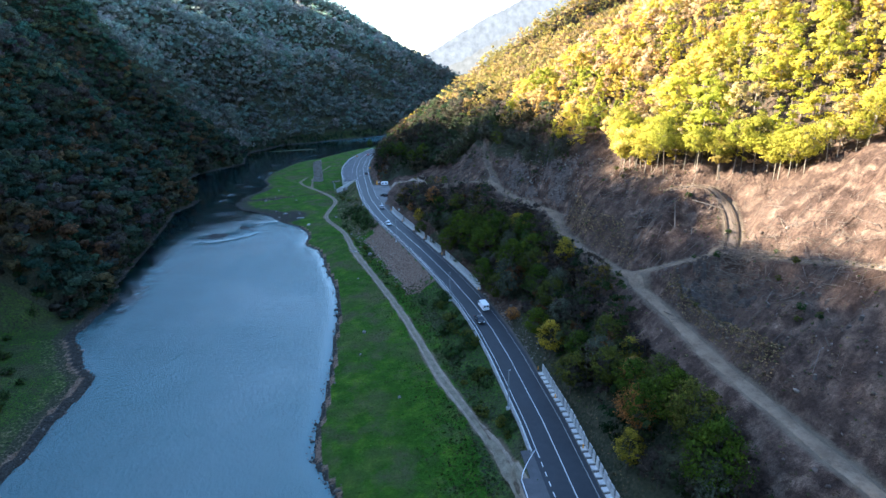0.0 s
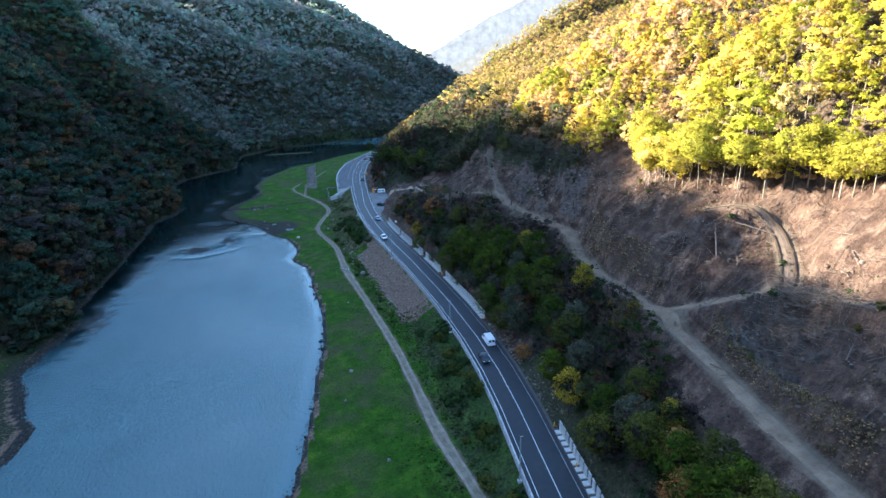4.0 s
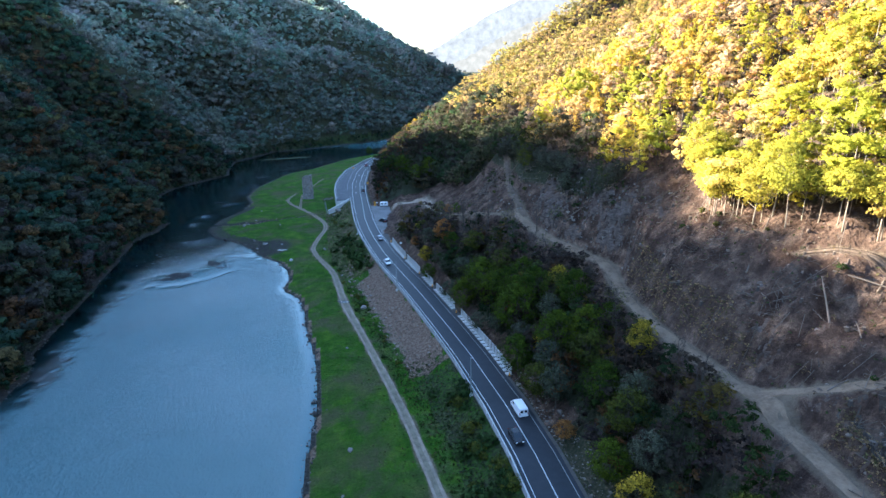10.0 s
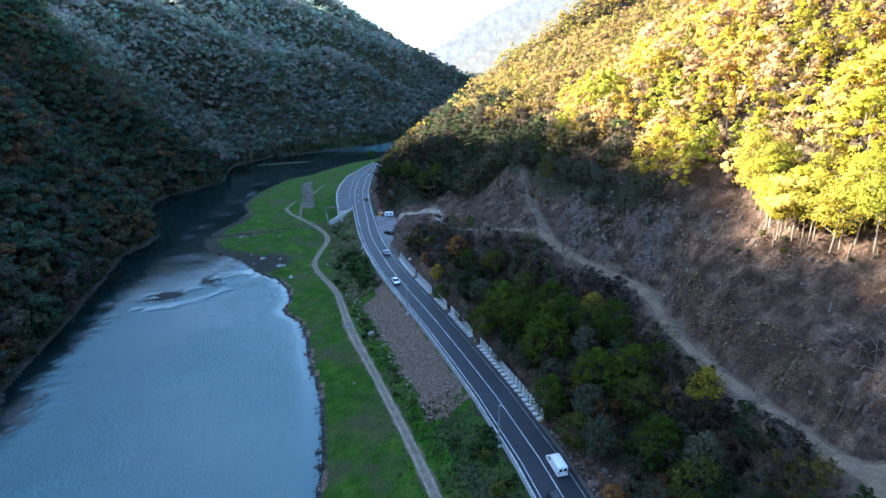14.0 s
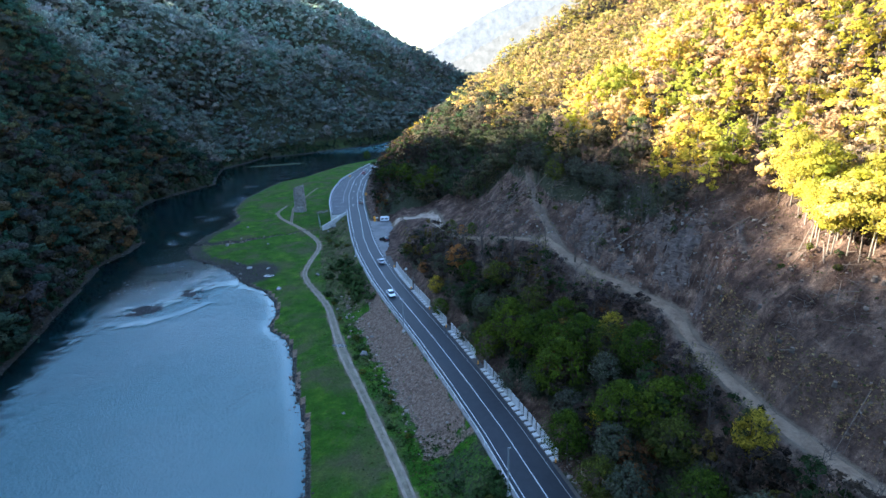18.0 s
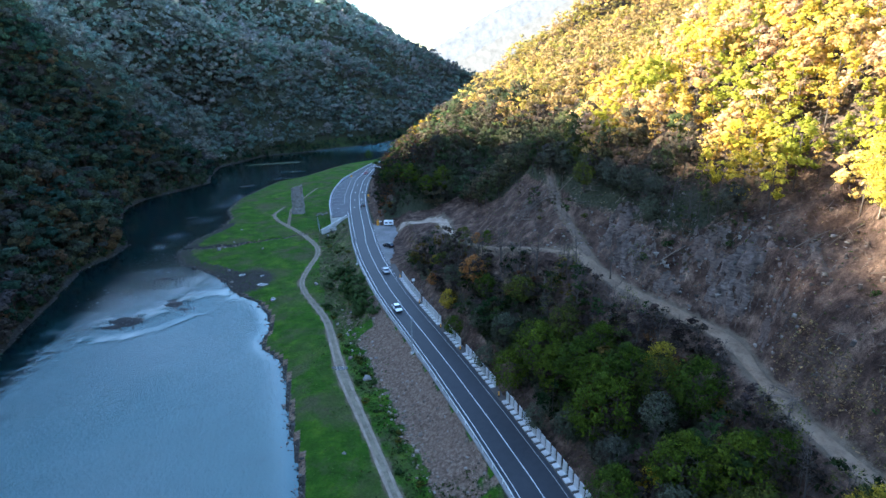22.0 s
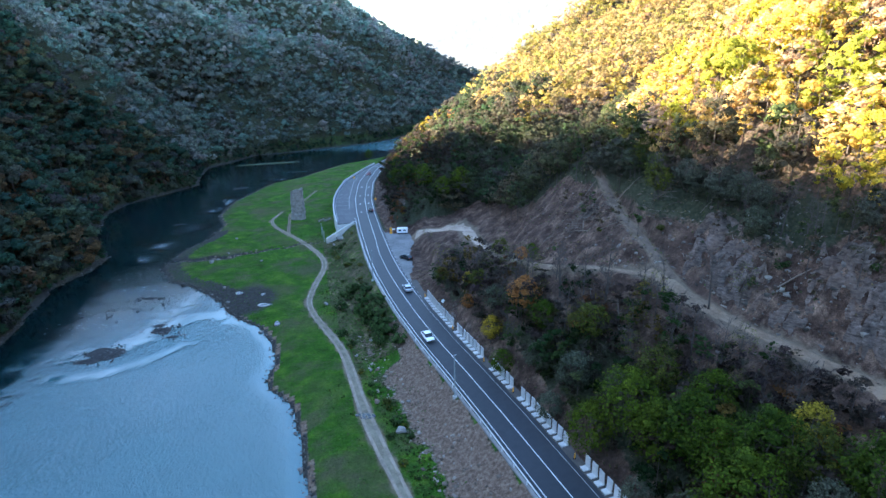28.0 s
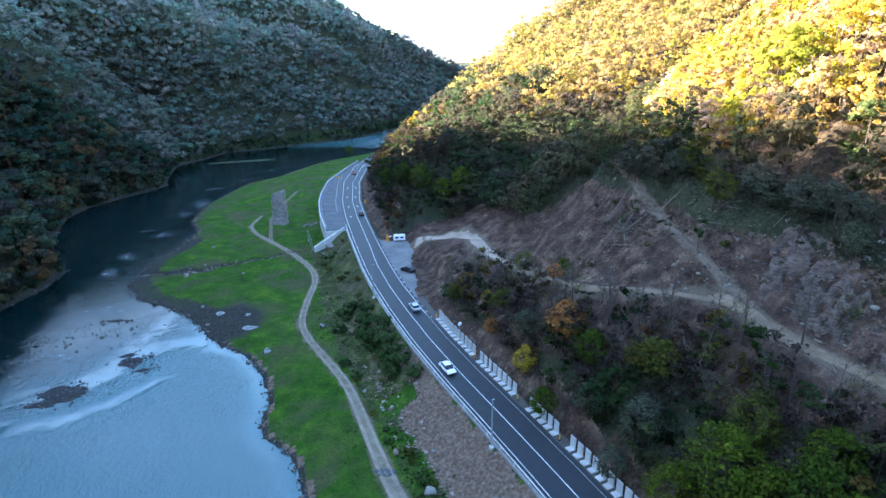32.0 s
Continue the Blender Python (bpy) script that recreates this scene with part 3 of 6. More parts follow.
def cover_masks(x, y, z):
    s, zr = road_frame(x, y)
    ul, ur = river_side(x, y)
    st = follow(TRACK_S, y)
    grass = np.where((ur > 1.2) & (s < -4.6), 1.0, 0) + np.where((ul > 5) & (ul < 26) & (y < 165), 0.5, 0) + np.where((ul > 1.5) & (ul < 14) & (y > 480) & (y < 720) & (x > -25), 0.42, 0)
    # stony bank below the road, bare between two stretches of scrub
    ragged = 2.4 * rough_land(x, y, 9, 1) + 1.2 * rough_land(x, y, 3.7, 2)
    fill = smooth(161, 169, y + 2 * ragged) * (1 - smooth(230, 240, y + 2 * ragged)) * smooth(3.0, 4.2, z) * np.where((s < -5) & (s > -16), 1, 0)
    fill = np.maximum(fill, smooth(150, 158, y + 2 * ragged) * (1 - smooth(213, 224, y + 2 * ragged)) * np.where(s < -5, 1, 0) * smooth(-15.5, -12.5, s + 0.6 * ragged))
    shore = np.where((ur > -1) & (ur < 1.4), 1.0, 0) + np.where((ul > -1) & (ul < 3) & (y < 190), 0.5, 0) + np.where((ul > -1) & (ul < 2.2) & (y >= 190), 0.42, 0) + np.where((ul > 0) & (ul < 9) & (y < 150), 0.35, 0)
    spit = np.where((ur > -1) & (ur < 6) & (y > 262) & (y < 345), 0.34, 0)
    cut = np.where((s > st + 2.3) & (s < st + 6.2 + 1.5 * rough_land(x, y, 12, 2)) & (y > 20) & (y < 152), 0.5, 0) + np.where((s > st - 6) & (s < st - 2) & (y > 90) & (y < 200), 0.2, 0)
    # sunlight on the upper slope, put in as a paler gravel cover
    sun_pale = 0.75 * smooth(80, 88, x + 2 * ragged) * (1 - smooth(98, 106, y + ragged)) * np.where(x < follow(WOOD_EDGE, y) + 8, 1, 0)
    gravel = np.clip(fill + shore + spit + cut + sun_pale, 0, 1)
    bare = np.where((s > 5) & (s < 10), 0.7, 0) * np.where(y > 120, 1, 0.5)
    bare = np.maximum(bare, np.where((s > st - 9) & (x < follow(WOOD_EDGE, y) + 6) & (y < 175), 1, 0))
    bare = np.maximum(bare, np.where((s < -5) & (s > -18) & (y > 222) & (y < 314), 0.5, 0))
    bare = np.maximum(bare, np.where((s > st - 12) & (s < st + 22) & (y >= 175) & (y < 262), 1, 0) * (1 - smooth(33, 38, z)))
    bare = np.maximum(bare, np.where((s > 4) & (s < 45) & (y > 255) & (y < 306), 1, 0))
    bare = np.maximum(bare, np.where((s > 4.6) & (s < 13) & (y > 330) & (y < 420), 0.8, 0))
    bare = np.maximum(bare, np.where((s > st + 3) & (z > 42), 0.55, 0))
    grass = grass * (1 - np.clip(fill, 0, 1)) * (1 - 0.5 * np.where((s > -14) & (y < 152), 1, 0))
    damp = np.where((ur > -2) & (ur < 0.9), 1.0, 0) + np.where((ul > -2) & (ul < 2.5), 1.0, 0) + np.where(spit > 0, 0.6, 0)
    damp = damp + np.exp(-(((x + 23) / 8) ** 2 + ((y - 268) / 10) ** 2)) * 1.3 + 0.8 * near_track(x, y, [(a, b, 1.1 * w) for a, b, w in STREAM])
    damp = damp + 0.5 * np.exp(-(((x + 38) / 9) ** 2 + ((y - 309) / 5) ** 2)) + np.where((ur > 0) & (ur < 5) & (y > 330) & (y < 450), 0.4, 0)
    return grass, gravel, bare, np.clip(damp, 0, 1)


cov = cover_masks(GX, GY, GZ)
att = ground.data.color_attributes.new("cover", "FLOAT_COLOR", "POINT")
att.data.foreach_set("color", np.stack([*cov[:3], np.ones_like(GX)], -1).astype(np.float32).ravel())
att = ground.data.attributes.new("damp", "FLOAT", "POINT")
att.data.foreach_set("value", cov[3].astype(np.float32).ravel())

worn = np.max([near_track(GX, GY, p) for p in (MEADOW_PATH, PIER_PATH, HAUL_TRACK, SANDY_TRACK, SPUR_TRACK, BRANCH_TRACK, CHURNED_TRACK)], 0)
att = ground.data.attributes.new("worn", "FLOAT", "POINT")
att.data.foreach_set("value", worn.astype(np.float32).ravel())

# the river
wx, wy = spread(-90, 10, 1.6, (-600, 3400), 1.2), spread(60, 330, 1.6, (-420, 4000), 1.1)
WX, WY = np.meshgrid(wx, wy)
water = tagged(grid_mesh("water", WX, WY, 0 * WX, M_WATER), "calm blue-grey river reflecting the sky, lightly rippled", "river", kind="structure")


# glassy water along the shore and in the eddies behind the shoals
EDDIES = [[(-37, 279, 5), (-41, 268, 6), (-44, 259, 7), (-48, 251, 7), (-54, 245, 8), (-63, 246, 6)], [(-36, 246, 3), (-44, 239, 3.6), (-53, 235, 4), (-62, 237, 3.4)], [(-24, 256, 7), (-29, 260, 7), (-36, 262, 6), (-41, 258, 5)]]
drift = 2.2 * rough_land(WX, WY, 17, 1) + 1.2 * rough_land(WX, WY, 6, 2)
calm = np.exp(-(np.minimum(river_side(WX, WY)[1], 0) / 2.6) ** 2) * smooth(40, 90, WY) * (1 - smooth(258, 275, WY))
for path in EDDIES:
    calm = np.maximum(calm, near_track(WX + drift, WY + 0.6 * drift, path) * np.clip(0.85 + 0.35 * rough_land(WX, WY, 11, 3) + 0.25 * rough_land(WX, WY, 4, 1), 0, 1))
# still water under the far bank, its colour darkened for the mirrored hill
dark_band = smooth(0.3, 0.8, 0.22 * rough_land(WX, WY, 5, 2) + 0.18 * rough_land(WX, WY * 0.5, 9, 1) + np.exp(-(np.minimum(river_side(WX, WY)[0] + 0.8 * drift, 0) / (5 + 9 * smooth(120, 260, WY))) ** 2)) * smooth(138, 180, WY)
calm = np.maximum(calm, 0.85 * dark_band)
att = water.data.attributes.new("darkened", "FLOAT", "POINT")
att.data.foreach_set("value", dark_band.astype(np.float32).ravel())
att = water.data.attributes.new("calm", "FLOAT", "POINT")
att.data.foreach_set("value", calm.astype(np.float32).ravel())


# ---- road ----
def road_point(y, s, lift=0.0):
    xr = follow(ROAD_X, y)
    lean = (follow(ROAD_X, y + 3) - follow(ROAD_X, y - 3)) / 6
    n = math.sqrt(1 + lean * lean)
    return Vector((xr + s / n, y - s * lean / n, follow(ROAD_Z, y) + lift))


def ribbon(y0, y1, s0, s1, lift, thick, step=2.0):
    """A strip along the road, with depth."""
    ys = np.linspace(y0, y1, max(2, int((y1 - y0) / step) + 1))
    verts, faces = [], []
    for y in ys:
        for s, dz in ((s0, 0), (s1, 0), (s1, -thick), (s0, -thick)):
            verts.append(road_point(y, s, lift + dz))
    for i in range(len(ys) - 1):
        a, b = 4 * i, 4 * i + 4
        for j in range(4):
            k = (j + 1) % 4
            faces.append((a + j, a + k, b + k, b + j))
    faces += [(0, 1, 2, 3), tuple(len(verts) - 4 + j for j in (3, 2, 1, 0))]
    return verts, faces


road = tagged(link_mesh("road", *ribbon(-70, 520, -4.3, 4.3, 0.0, 0.4), M_ASPHALT), "dark asphalt two-lane mountain road with white lines", "road", kind="structure")


# ---- helpers for things ----
def empty(name, at, turn=0.0):
    ob = new(name)
    ob.matrix_world = pose(*at, 0, 0, turn)
    return ob


def part(name, vf, mat, parent, label="", smooth_faces=False):
    """One mesh object under a thing or a part; a mesh already made is shared."""
    if isinstance(vf, bpy.types.Mesh):
        ob = new(name, vf)
        ob.parent = parent
    else:
        ob = link_mesh(name, *vf, mat, parent, smooth_faces)
    return tagged(ob, label)


def block(x0, x1, y0, y1, z0, z1, bevel=0.02):
    """A box with worn edges."""
    bm = bmesh.new()
    bmesh.ops.create_cube(bm, size=1)
    for v in bm.verts:
        v.co = Vector((x0 + (v.co.x + 0.5) * (x1 - x0), y0 + (v.co.y + 0.5) * (y1 - y0), z0 + (v.co.z + 0.5) * (z1 - z0)))
    if bevel:
        bmesh.ops.bevel(bm, geom=bm.edges[:], offset=bevel, segments=1, affect="EDGES")
    return taken(bm)


def taken(bm):
    bm.verts.index_update()
    out = [v.co.copy() for v in bm.verts], [tuple(v.index for v in f.verts) for f in bm.faces]
    bm.free()
    return out


def tube(a, b, r0, r1, sides=8):
    return cone_tube([Vector(a), Vector(b)], [r0, r1], sides)


def moved(vf, m):
    return [m @ Vector(v) for v in vf[0]], vf[1]


def cone_tube(points, radii, sides=6):
    """A tapering tube through the points, closed at both ends."""
    verts, faces = [], []
    for i, (p, r) in enumerate(zip(points, radii)):
        d = (points[min(i + 1, len(points) - 1)] - points[max(i - 1, 0)]).normalized()
        a = d.cross(Vector((0.31, 1, 0.12)) if abs(d.y) < 0.9 else Vector((1, 0.1, 0.2))).normalized()
        b = d.cross(a)
        for j in range(sides):
            t = 2 * math.pi * j / sides
            verts.append(p + (a * math.cos(t) + b * math.sin(t)) * r)
    for i in range(len(points) - 1):
        for j in range(sides):
            k = (j + 1) % sides
            faces.append((i * sides + j, i * sides + k, (i + 1) * sides + k, (i + 1) * sides + j))
    faces += [tuple(range((len(points) - 1) * sides, len(points) * sides)), tuple(range(sides - 1, -1, -1))]
    return verts, faces


def joined(pieces):
    verts, faces = [], []
    for v, f in pieces:
        n = len(verts)
        verts += list(v)
        faces += [tuple(i + n for i in q) for q in f]
    return verts, faces


def lathe(profile, sides=16, axis="z"):
    """A turned shape from (radius, height) pairs."""
    verts, faces = [], []
    for r, h in profile:
        for j in range(sides):
            t = 2 * math.pi * j / sides
            c, s = r * math.cos(t), r * math.sin(t)
            verts.append(Vector((c, s, h)) if axis == "z" else Vector((h, c, s)))
    for i in range(len(profile) - 1):
        for j in range(sides):
            k = (j + 1) % sides
            faces.append((i * sides + j, i * sides + k, (i + 1) * sides + k, (i + 1) * sides + j))
    faces += [tuple(range(sides - 1, -1, -1)), tuple(range((len(profile) - 1) * sides, len(profile) * sides))]
    return verts, faces


def road_turn(y):
    """The road's heading at y, in degrees from +y."""
    lean = (follow(ROAD_X, y + 3) - follow(ROAD_X, y - 3)) / 6
    return -math.degrees(math.atan(lean))


def strip_on_land(path, width, lift, mat, name, label, parent=None, wobble=0.1, seed=1, crown=0.0):
    """A worn track over the ground: its edges waver, its two ruts lie a little lower."""
    rg = np.random.RandomState(seed)
    pts = np.array(path, float)
    seg = np.r_[0, np.cumsum(np.hypot(*np.diff(pts[:, :2], axis=0).T))]
    n = int(seg[-1] / 1.2) + 2
    d = np.linspace(0, seg[-1], n)
    # a smooth line through the corners
    px, py, w = (np.interp(d, seg, c) for c in (pts[:, 0], pts[:, 1], pts[:, 2] if pts.shape[1] > 2 else np.full(len(pts), width)))
    k = np.ones(7) / 7
    for _ in range(2):
        px[3:-3], py[3:-3] = np.convolve(px, k, "valid"), np.convolve(py, k, "valid")
    tx, ty = np.gradient(px), np.gradient(py)
    ln = np.hypot(tx, ty)
    nx, ny = ty / ln, -tx / ln
    cols = np.array([-0.5, -0.36, -0.24, -0.1, 0.1, 0.24, 0.36, 0.5])
    dip = np.array([0.02, 0.0, -0.05, 0.03, 0.03, -0.05, 0.0, 0.02])
    jit = 1 + np.convolve(rg.normal(size=n), np.ones(5) / 5, "same") * wobble
    verts = []
    for i in range(n):
        for c, dz in zip(cols, dip):
            e = w[i] * c * (jit[i] if abs(c) > 0.4 else 1)
            x, y = px[i] + nx[i] * e, py[i] + ny[i] * e
            verts.append((x, y, 0.0))
    V = np.array(verts)
    z = land(V[:, 0], V[:, 1]).reshape(n, 8)
    z = np.maximum(z, 0.5 * z + 0.5 * z.mean(1, keepdims=True)) + lift + dip
    z[:, 0] -= 0.12 + lift
    z[:, -1] -= 0.12 + lift
    return tagged(grid_mesh(name, V[:, 0].reshape(n, 8), V[:, 1].reshape(n, 8), z, mat), label, "track", kind="structure")


# ---- road furniture ----
for s0, s1, y0, y1, nm, paint in ((3.44, 3.55, -60, 246, "edge_line", M_FADED), (3.42, 3.56, 246, 505, "edge_line", M_LINE), (-3.56, -3.44, 66, 318, "edge_line", M_LINE), (-0.065, 0.065, -60, 280, "centre_line", M_LINE), (-3.56, -3.42, 318, 505, "edge_line", M_LINE)):
    part(nm, ribbon(y0, y1, s0, s1, 0.008, 0.004), paint, road)
for y in np.arange(12, 66, 2.4):
    part("lane_dash", ribbon(y, y + 1.2, -3.56, -3.42, 0.008, 0.004, 1.0), M_LINE, road)
# the widened stretch: two lines that part round a turning lane, with dashes and arrows
part("centre_line", ribbon(306, 500, 0.55, 0.69, 0.008, 0.004), M_LINE, road)
swing = [road_point(y, 0.62 * float(smooth(280, 306, y)) + d, 0.008) for y in np.linspace(280, 306, 14) for d in (-0.07, 0.07)]
part("centre_line", (swing, [(2 * k, 2 * k + 1, 2 * k + 3, 2 * k + 2) for k in range(13)]), M_LINE, road)
for y in (333, 347, 362, 379):
    for s in (-1.6, 1.9):
        sh = [road_point(y + dy, s + ds, 0.012) for ds, dy in ((-0.1, -1.1), (0.1, -1.1), (0.1, 0.2), (0.35, 0.2), (0, 1.2), (-0.35, 0.2), (-0.1, 0.2))]
        part("lane_arrow", (sh, [tuple(range(7))]), M_LINE, road)

for y in (404, 412, 420, 428):
    part("lane_dash", ribbon(y, y + 2.5, -1.6, -1.4, 0.008, 0.004), M_LINE, road)
for y in np.arange(244, 296, 3.2):
    part("lane_dash", ribbon(y, y + 1.0, 4.02, 4.14, 0.008, 0.004), M_LINE, road)

lay_by = tagged(link_mesh("lay_by", *joined([ribbon(20, 60, -8.2, -4.31, -0.01, 0.35), ribbon(60, 67, -6.4, -4.31, -0.012, 0.35)]), plain("older asphalt", (0.075, 0.077, 0.08), 0.85, scale=0.5)), "grey asphalt lay-by beside a mountain road", "lay-by", kind="structure")
part("edge_line", ribbon(20, 60, -8.0, -7.86, 0.004, 0.004), M_LINE, lay_by)
verts = [road_point(60 + 7 * k / 6, -7.9 + 4.2 * (k / 6) ** 1.3 + d, 0.004) for k in range(7) for d in (0, 0.16)]
part("edge_line", (verts, [(2 * k, 2 * k + 1, 2 * k + 3, 2 * k + 2) for k in range(6)]), M_LINE, lay_by)
# paved verge and kerb along the right-hand edge
verge = tagged(link_mesh("verge", *joined([ribbon(-40, 93, 4.31, 6.2, 0.05, 0.6), ribbon(93, 142, 4.31, 4.95, 0.05, 0.6), ribbon(142, 256, 4.31, 6.2, 0.05, 0.6)]), plain("gritty verge", (0.085, 0.078, 0.07), 0.9, scale=0.8)), "grey concrete verge strip beside the road", "verge", kind="structure")


def guard_rail():
    rail = empty("guard_rail", (0, 0, 0))
    prof = [(0, 0.0), (0.07, 0.04), (0.07, 0.11), (0, 0.155), (0.07, 0.2), (0.07, 0.27), (0, 0.31)]
    y0, y1 = 66.0, 316.0
    ys = np.arange(y0, y1, 4.0)
    post = block(-0.05, 0.05, -0.06, 0.06, -0.6, 0.78, 0.01)
    me = None
    for y in ys:
        p = road_point(y, -4.75)
        if me is None:
            ob = part("post", post, M_STEEL, rail)
            me = ob.data
        else:
            ob = part("post", me, M_STEEL, rail)
        ob.matrix_world = Matrix.Translation(p) @ pose(0, 0, 0, 0, 0, road_turn(y))
    for y in np.arange(y0, y1, 8.0):
        verts, faces = [], []
        n = 5
        for i in range(n):
            yy = y + 8.0 * i / (n - 1)
            for ds, dz in prof:
                verts.append(road_point(yy, -4.62 + ds, 0.45 + dz))
            for ds, dz in reversed(prof):
                verts.append(road_point(yy, -4.635 + ds, 0.45 + dz))
        k = 2 * len(prof)
        for i in range(n - 1):
            for j in range(k):
                q = (j + 1) % k
                faces.append((i * k + j, i * k + q, (i + 1) * k + q, (i + 1) * k + j))
        part("rail", (verts, faces), M_STEEL, rail)
        part("handrail", cone_tube([road_point(y, -4.9, 1.05), road_point(y + 4, -4.9, 1.05), road_point(y + 8, -4.9, 1.05)], [0.035] * 3, 6), M_STEEL, rail)
    return tagged(rail, "grey galvanised steel guard rail with a top handrail on posts", "guard rail")


guard_rail()
edge_wall = tagged(link_mesh("retaining_wall", *ribbon(66, 318, -5.0, -4.5, -0.02, 1.3), M_OLD_CONCRETE), "pale weathered concrete edge wall carrying the road", "wall", kind="structure")


def barrier_panels():
    """Precast upright slabs on a foot, standing in rows along the cut slope."""
    first = empty("barrier_panel", (0, 0, 0))
    part("upright", block(-0.09, 0.09, -0.62, 0.62, 0.15, 2.25, 0.03), M_CONCRETE, first)
    part("foot", block(-1.05, 0.2, -0.55, 0.55, 0.0, 0.22, 0.03), M_CONCRETE, first)
    tagged(first, "tall pale precast concrete slab on a flat foot beside the road", "barrier", "roadside barrier slabs")
    rg = np.random.RandomState(3)
    used = False
    for a, b in ((16, 92), (142.5, 174.5), (179.5, 194.5), (197.5, 206), (209.8, 222.2), (225.2, 242.5)):
        for y in np.arange(a, b, 1.72):
            m = Matrix.Translation(road_point(y, 5.55, 0.05)) @ pose(0, 0, 0, rg.normal() * 0.6, rg.normal() * 1.0, road_turn(y) + rg.normal() * 2.5)
            if used:
                copy_thing(first, m)
            else:
                first.matrix_world, used = m, True


barrier_panels()


def hazard_lamp(y, s=5.2):
    lamp = empty("hazard_lamp", road_point(y, s, 0.05))
    part("base", block(-0.2, 0.2, -0.2, 0.2, 0, 0.12, 0.02), M_TYRE, lamp)
    part("board", block(-0.12, 0.12, -0.03, 0.03, 0.12, 0.8, 0.01), M_AMBER, lamp, "orange reflective board")
    part("lens", lathe([(0.04, 0.8), (0.11, 0.83), (0.12, 0.95), (0.06, 1.05)], 12), M_AMBER, lamp)
    return tagged(lamp, "orange hazard marker board with lamp beside the barrier slabs", "hazard marker", "roadside hazard markers")


for y in (93.5, 141.4, 176, 195.8, 207.8, 223.6, 243.4, 82, 66):
    hazard_lamp(y, 4.9)


def street_lamp(y, s=-5.4, height=9.0):
    p = road_point(y, s, -0.6)
    lamp = empty("street_lamp", p, road_turn(y))
    part("base", block(-0.35, 0.35, -0.35, 0.35, -2.2, 0.45, 0.04), M_CONCRETE, lamp, "concrete footing")
    part("pole", tube((0, 0, 0.3), (0, 0, height), 0.13, 0.07, 10), M_POLE, lamp)
    head = part("lamp_head", block(-0.1, 0.42, -0.09, 0.09, height - 0.02, height + 0.07, 0.02), M_POLE, lamp)
    part("lens", block(0.12, 0.38, -0.07, 0.07, height - 0.04, height - 0.021, 0.004), M_LAMP, head)
    return tagged(lamp, "tall slim grey street lamp beside the guard rail", "street lamp", "street lamps along the road")


for y in (23, 81, 138, 199.5, 261):
    street_lamp(y)


def round_mirror(y, s):
    m = empty("traffic_mirror", road_point(y, s, 0), road_turn(y))
    part("pole", tube((0, 0, -0.3), (0, 0, 2.6), 0.05, 0.05, 8), M_POLE, m)
    ring = moved(lathe([(0.02, 0.0), (0.42, 0.0), (0.46, 0.04), (0.42, 0.1), (0.02, 0.13)], 20), Matrix.Translation((0, -0.05, 2.9)) @ pose(0, 0, 0, 90))
    part("disc", ring, M_LAMP, m, "white round disc")
    return tagged(m, "white round traffic mirror on a pole behind the barrier slabs", "traffic mirror")


round_mirror(233.5, 6.4)


def sign_post(y, s, boards, label):
    p = empty("road_sign", road_point(y, s, 0.0), road_turn(y))
    top = max(b[1] for b in boards) + 0.3
    part("pole", tube((0, 0, -0.4), (0, 0, top), 0.045, 0.045, 8), M_POLE, p)
    for z0, z1, half, mat in boards:
        part("board", block(-half, half, -0.09, -0.05, z0, z1, 0.012), mat, p)
    return tagged(p, label, "road sign", "road signs")


sign_post(297.5, 6.0, [(2.3, 3.1, 0.45, M_AMBER), (1.3, 2.1, 0.45, M_AMBER), (3.2, 3.6, 0.3, M_AMBER)], "amber warning boards stacked on a roadside pole")
sign_post(299.0, 6.8, [(2.2, 2.6, 0.8, M_LAMP)], "white direction board on a roadside pole")
sign_post(346, 4.9, [(1.6, 2.5, 0.4, M_AMBER)], "yellow warning sign on a roadside pole")
sign_post(391, -6.0, [(2.0, 2.9, 0.45, M_AMBER)], "yellow warning sign on the parking deck")


# ---- parking deck on the river side of the road ----
def deck_edge(y):
    return -follow(knots("317:11.5 342:12.6 369:12.4 395:10.4 426:5.4 440:4.6"), y)


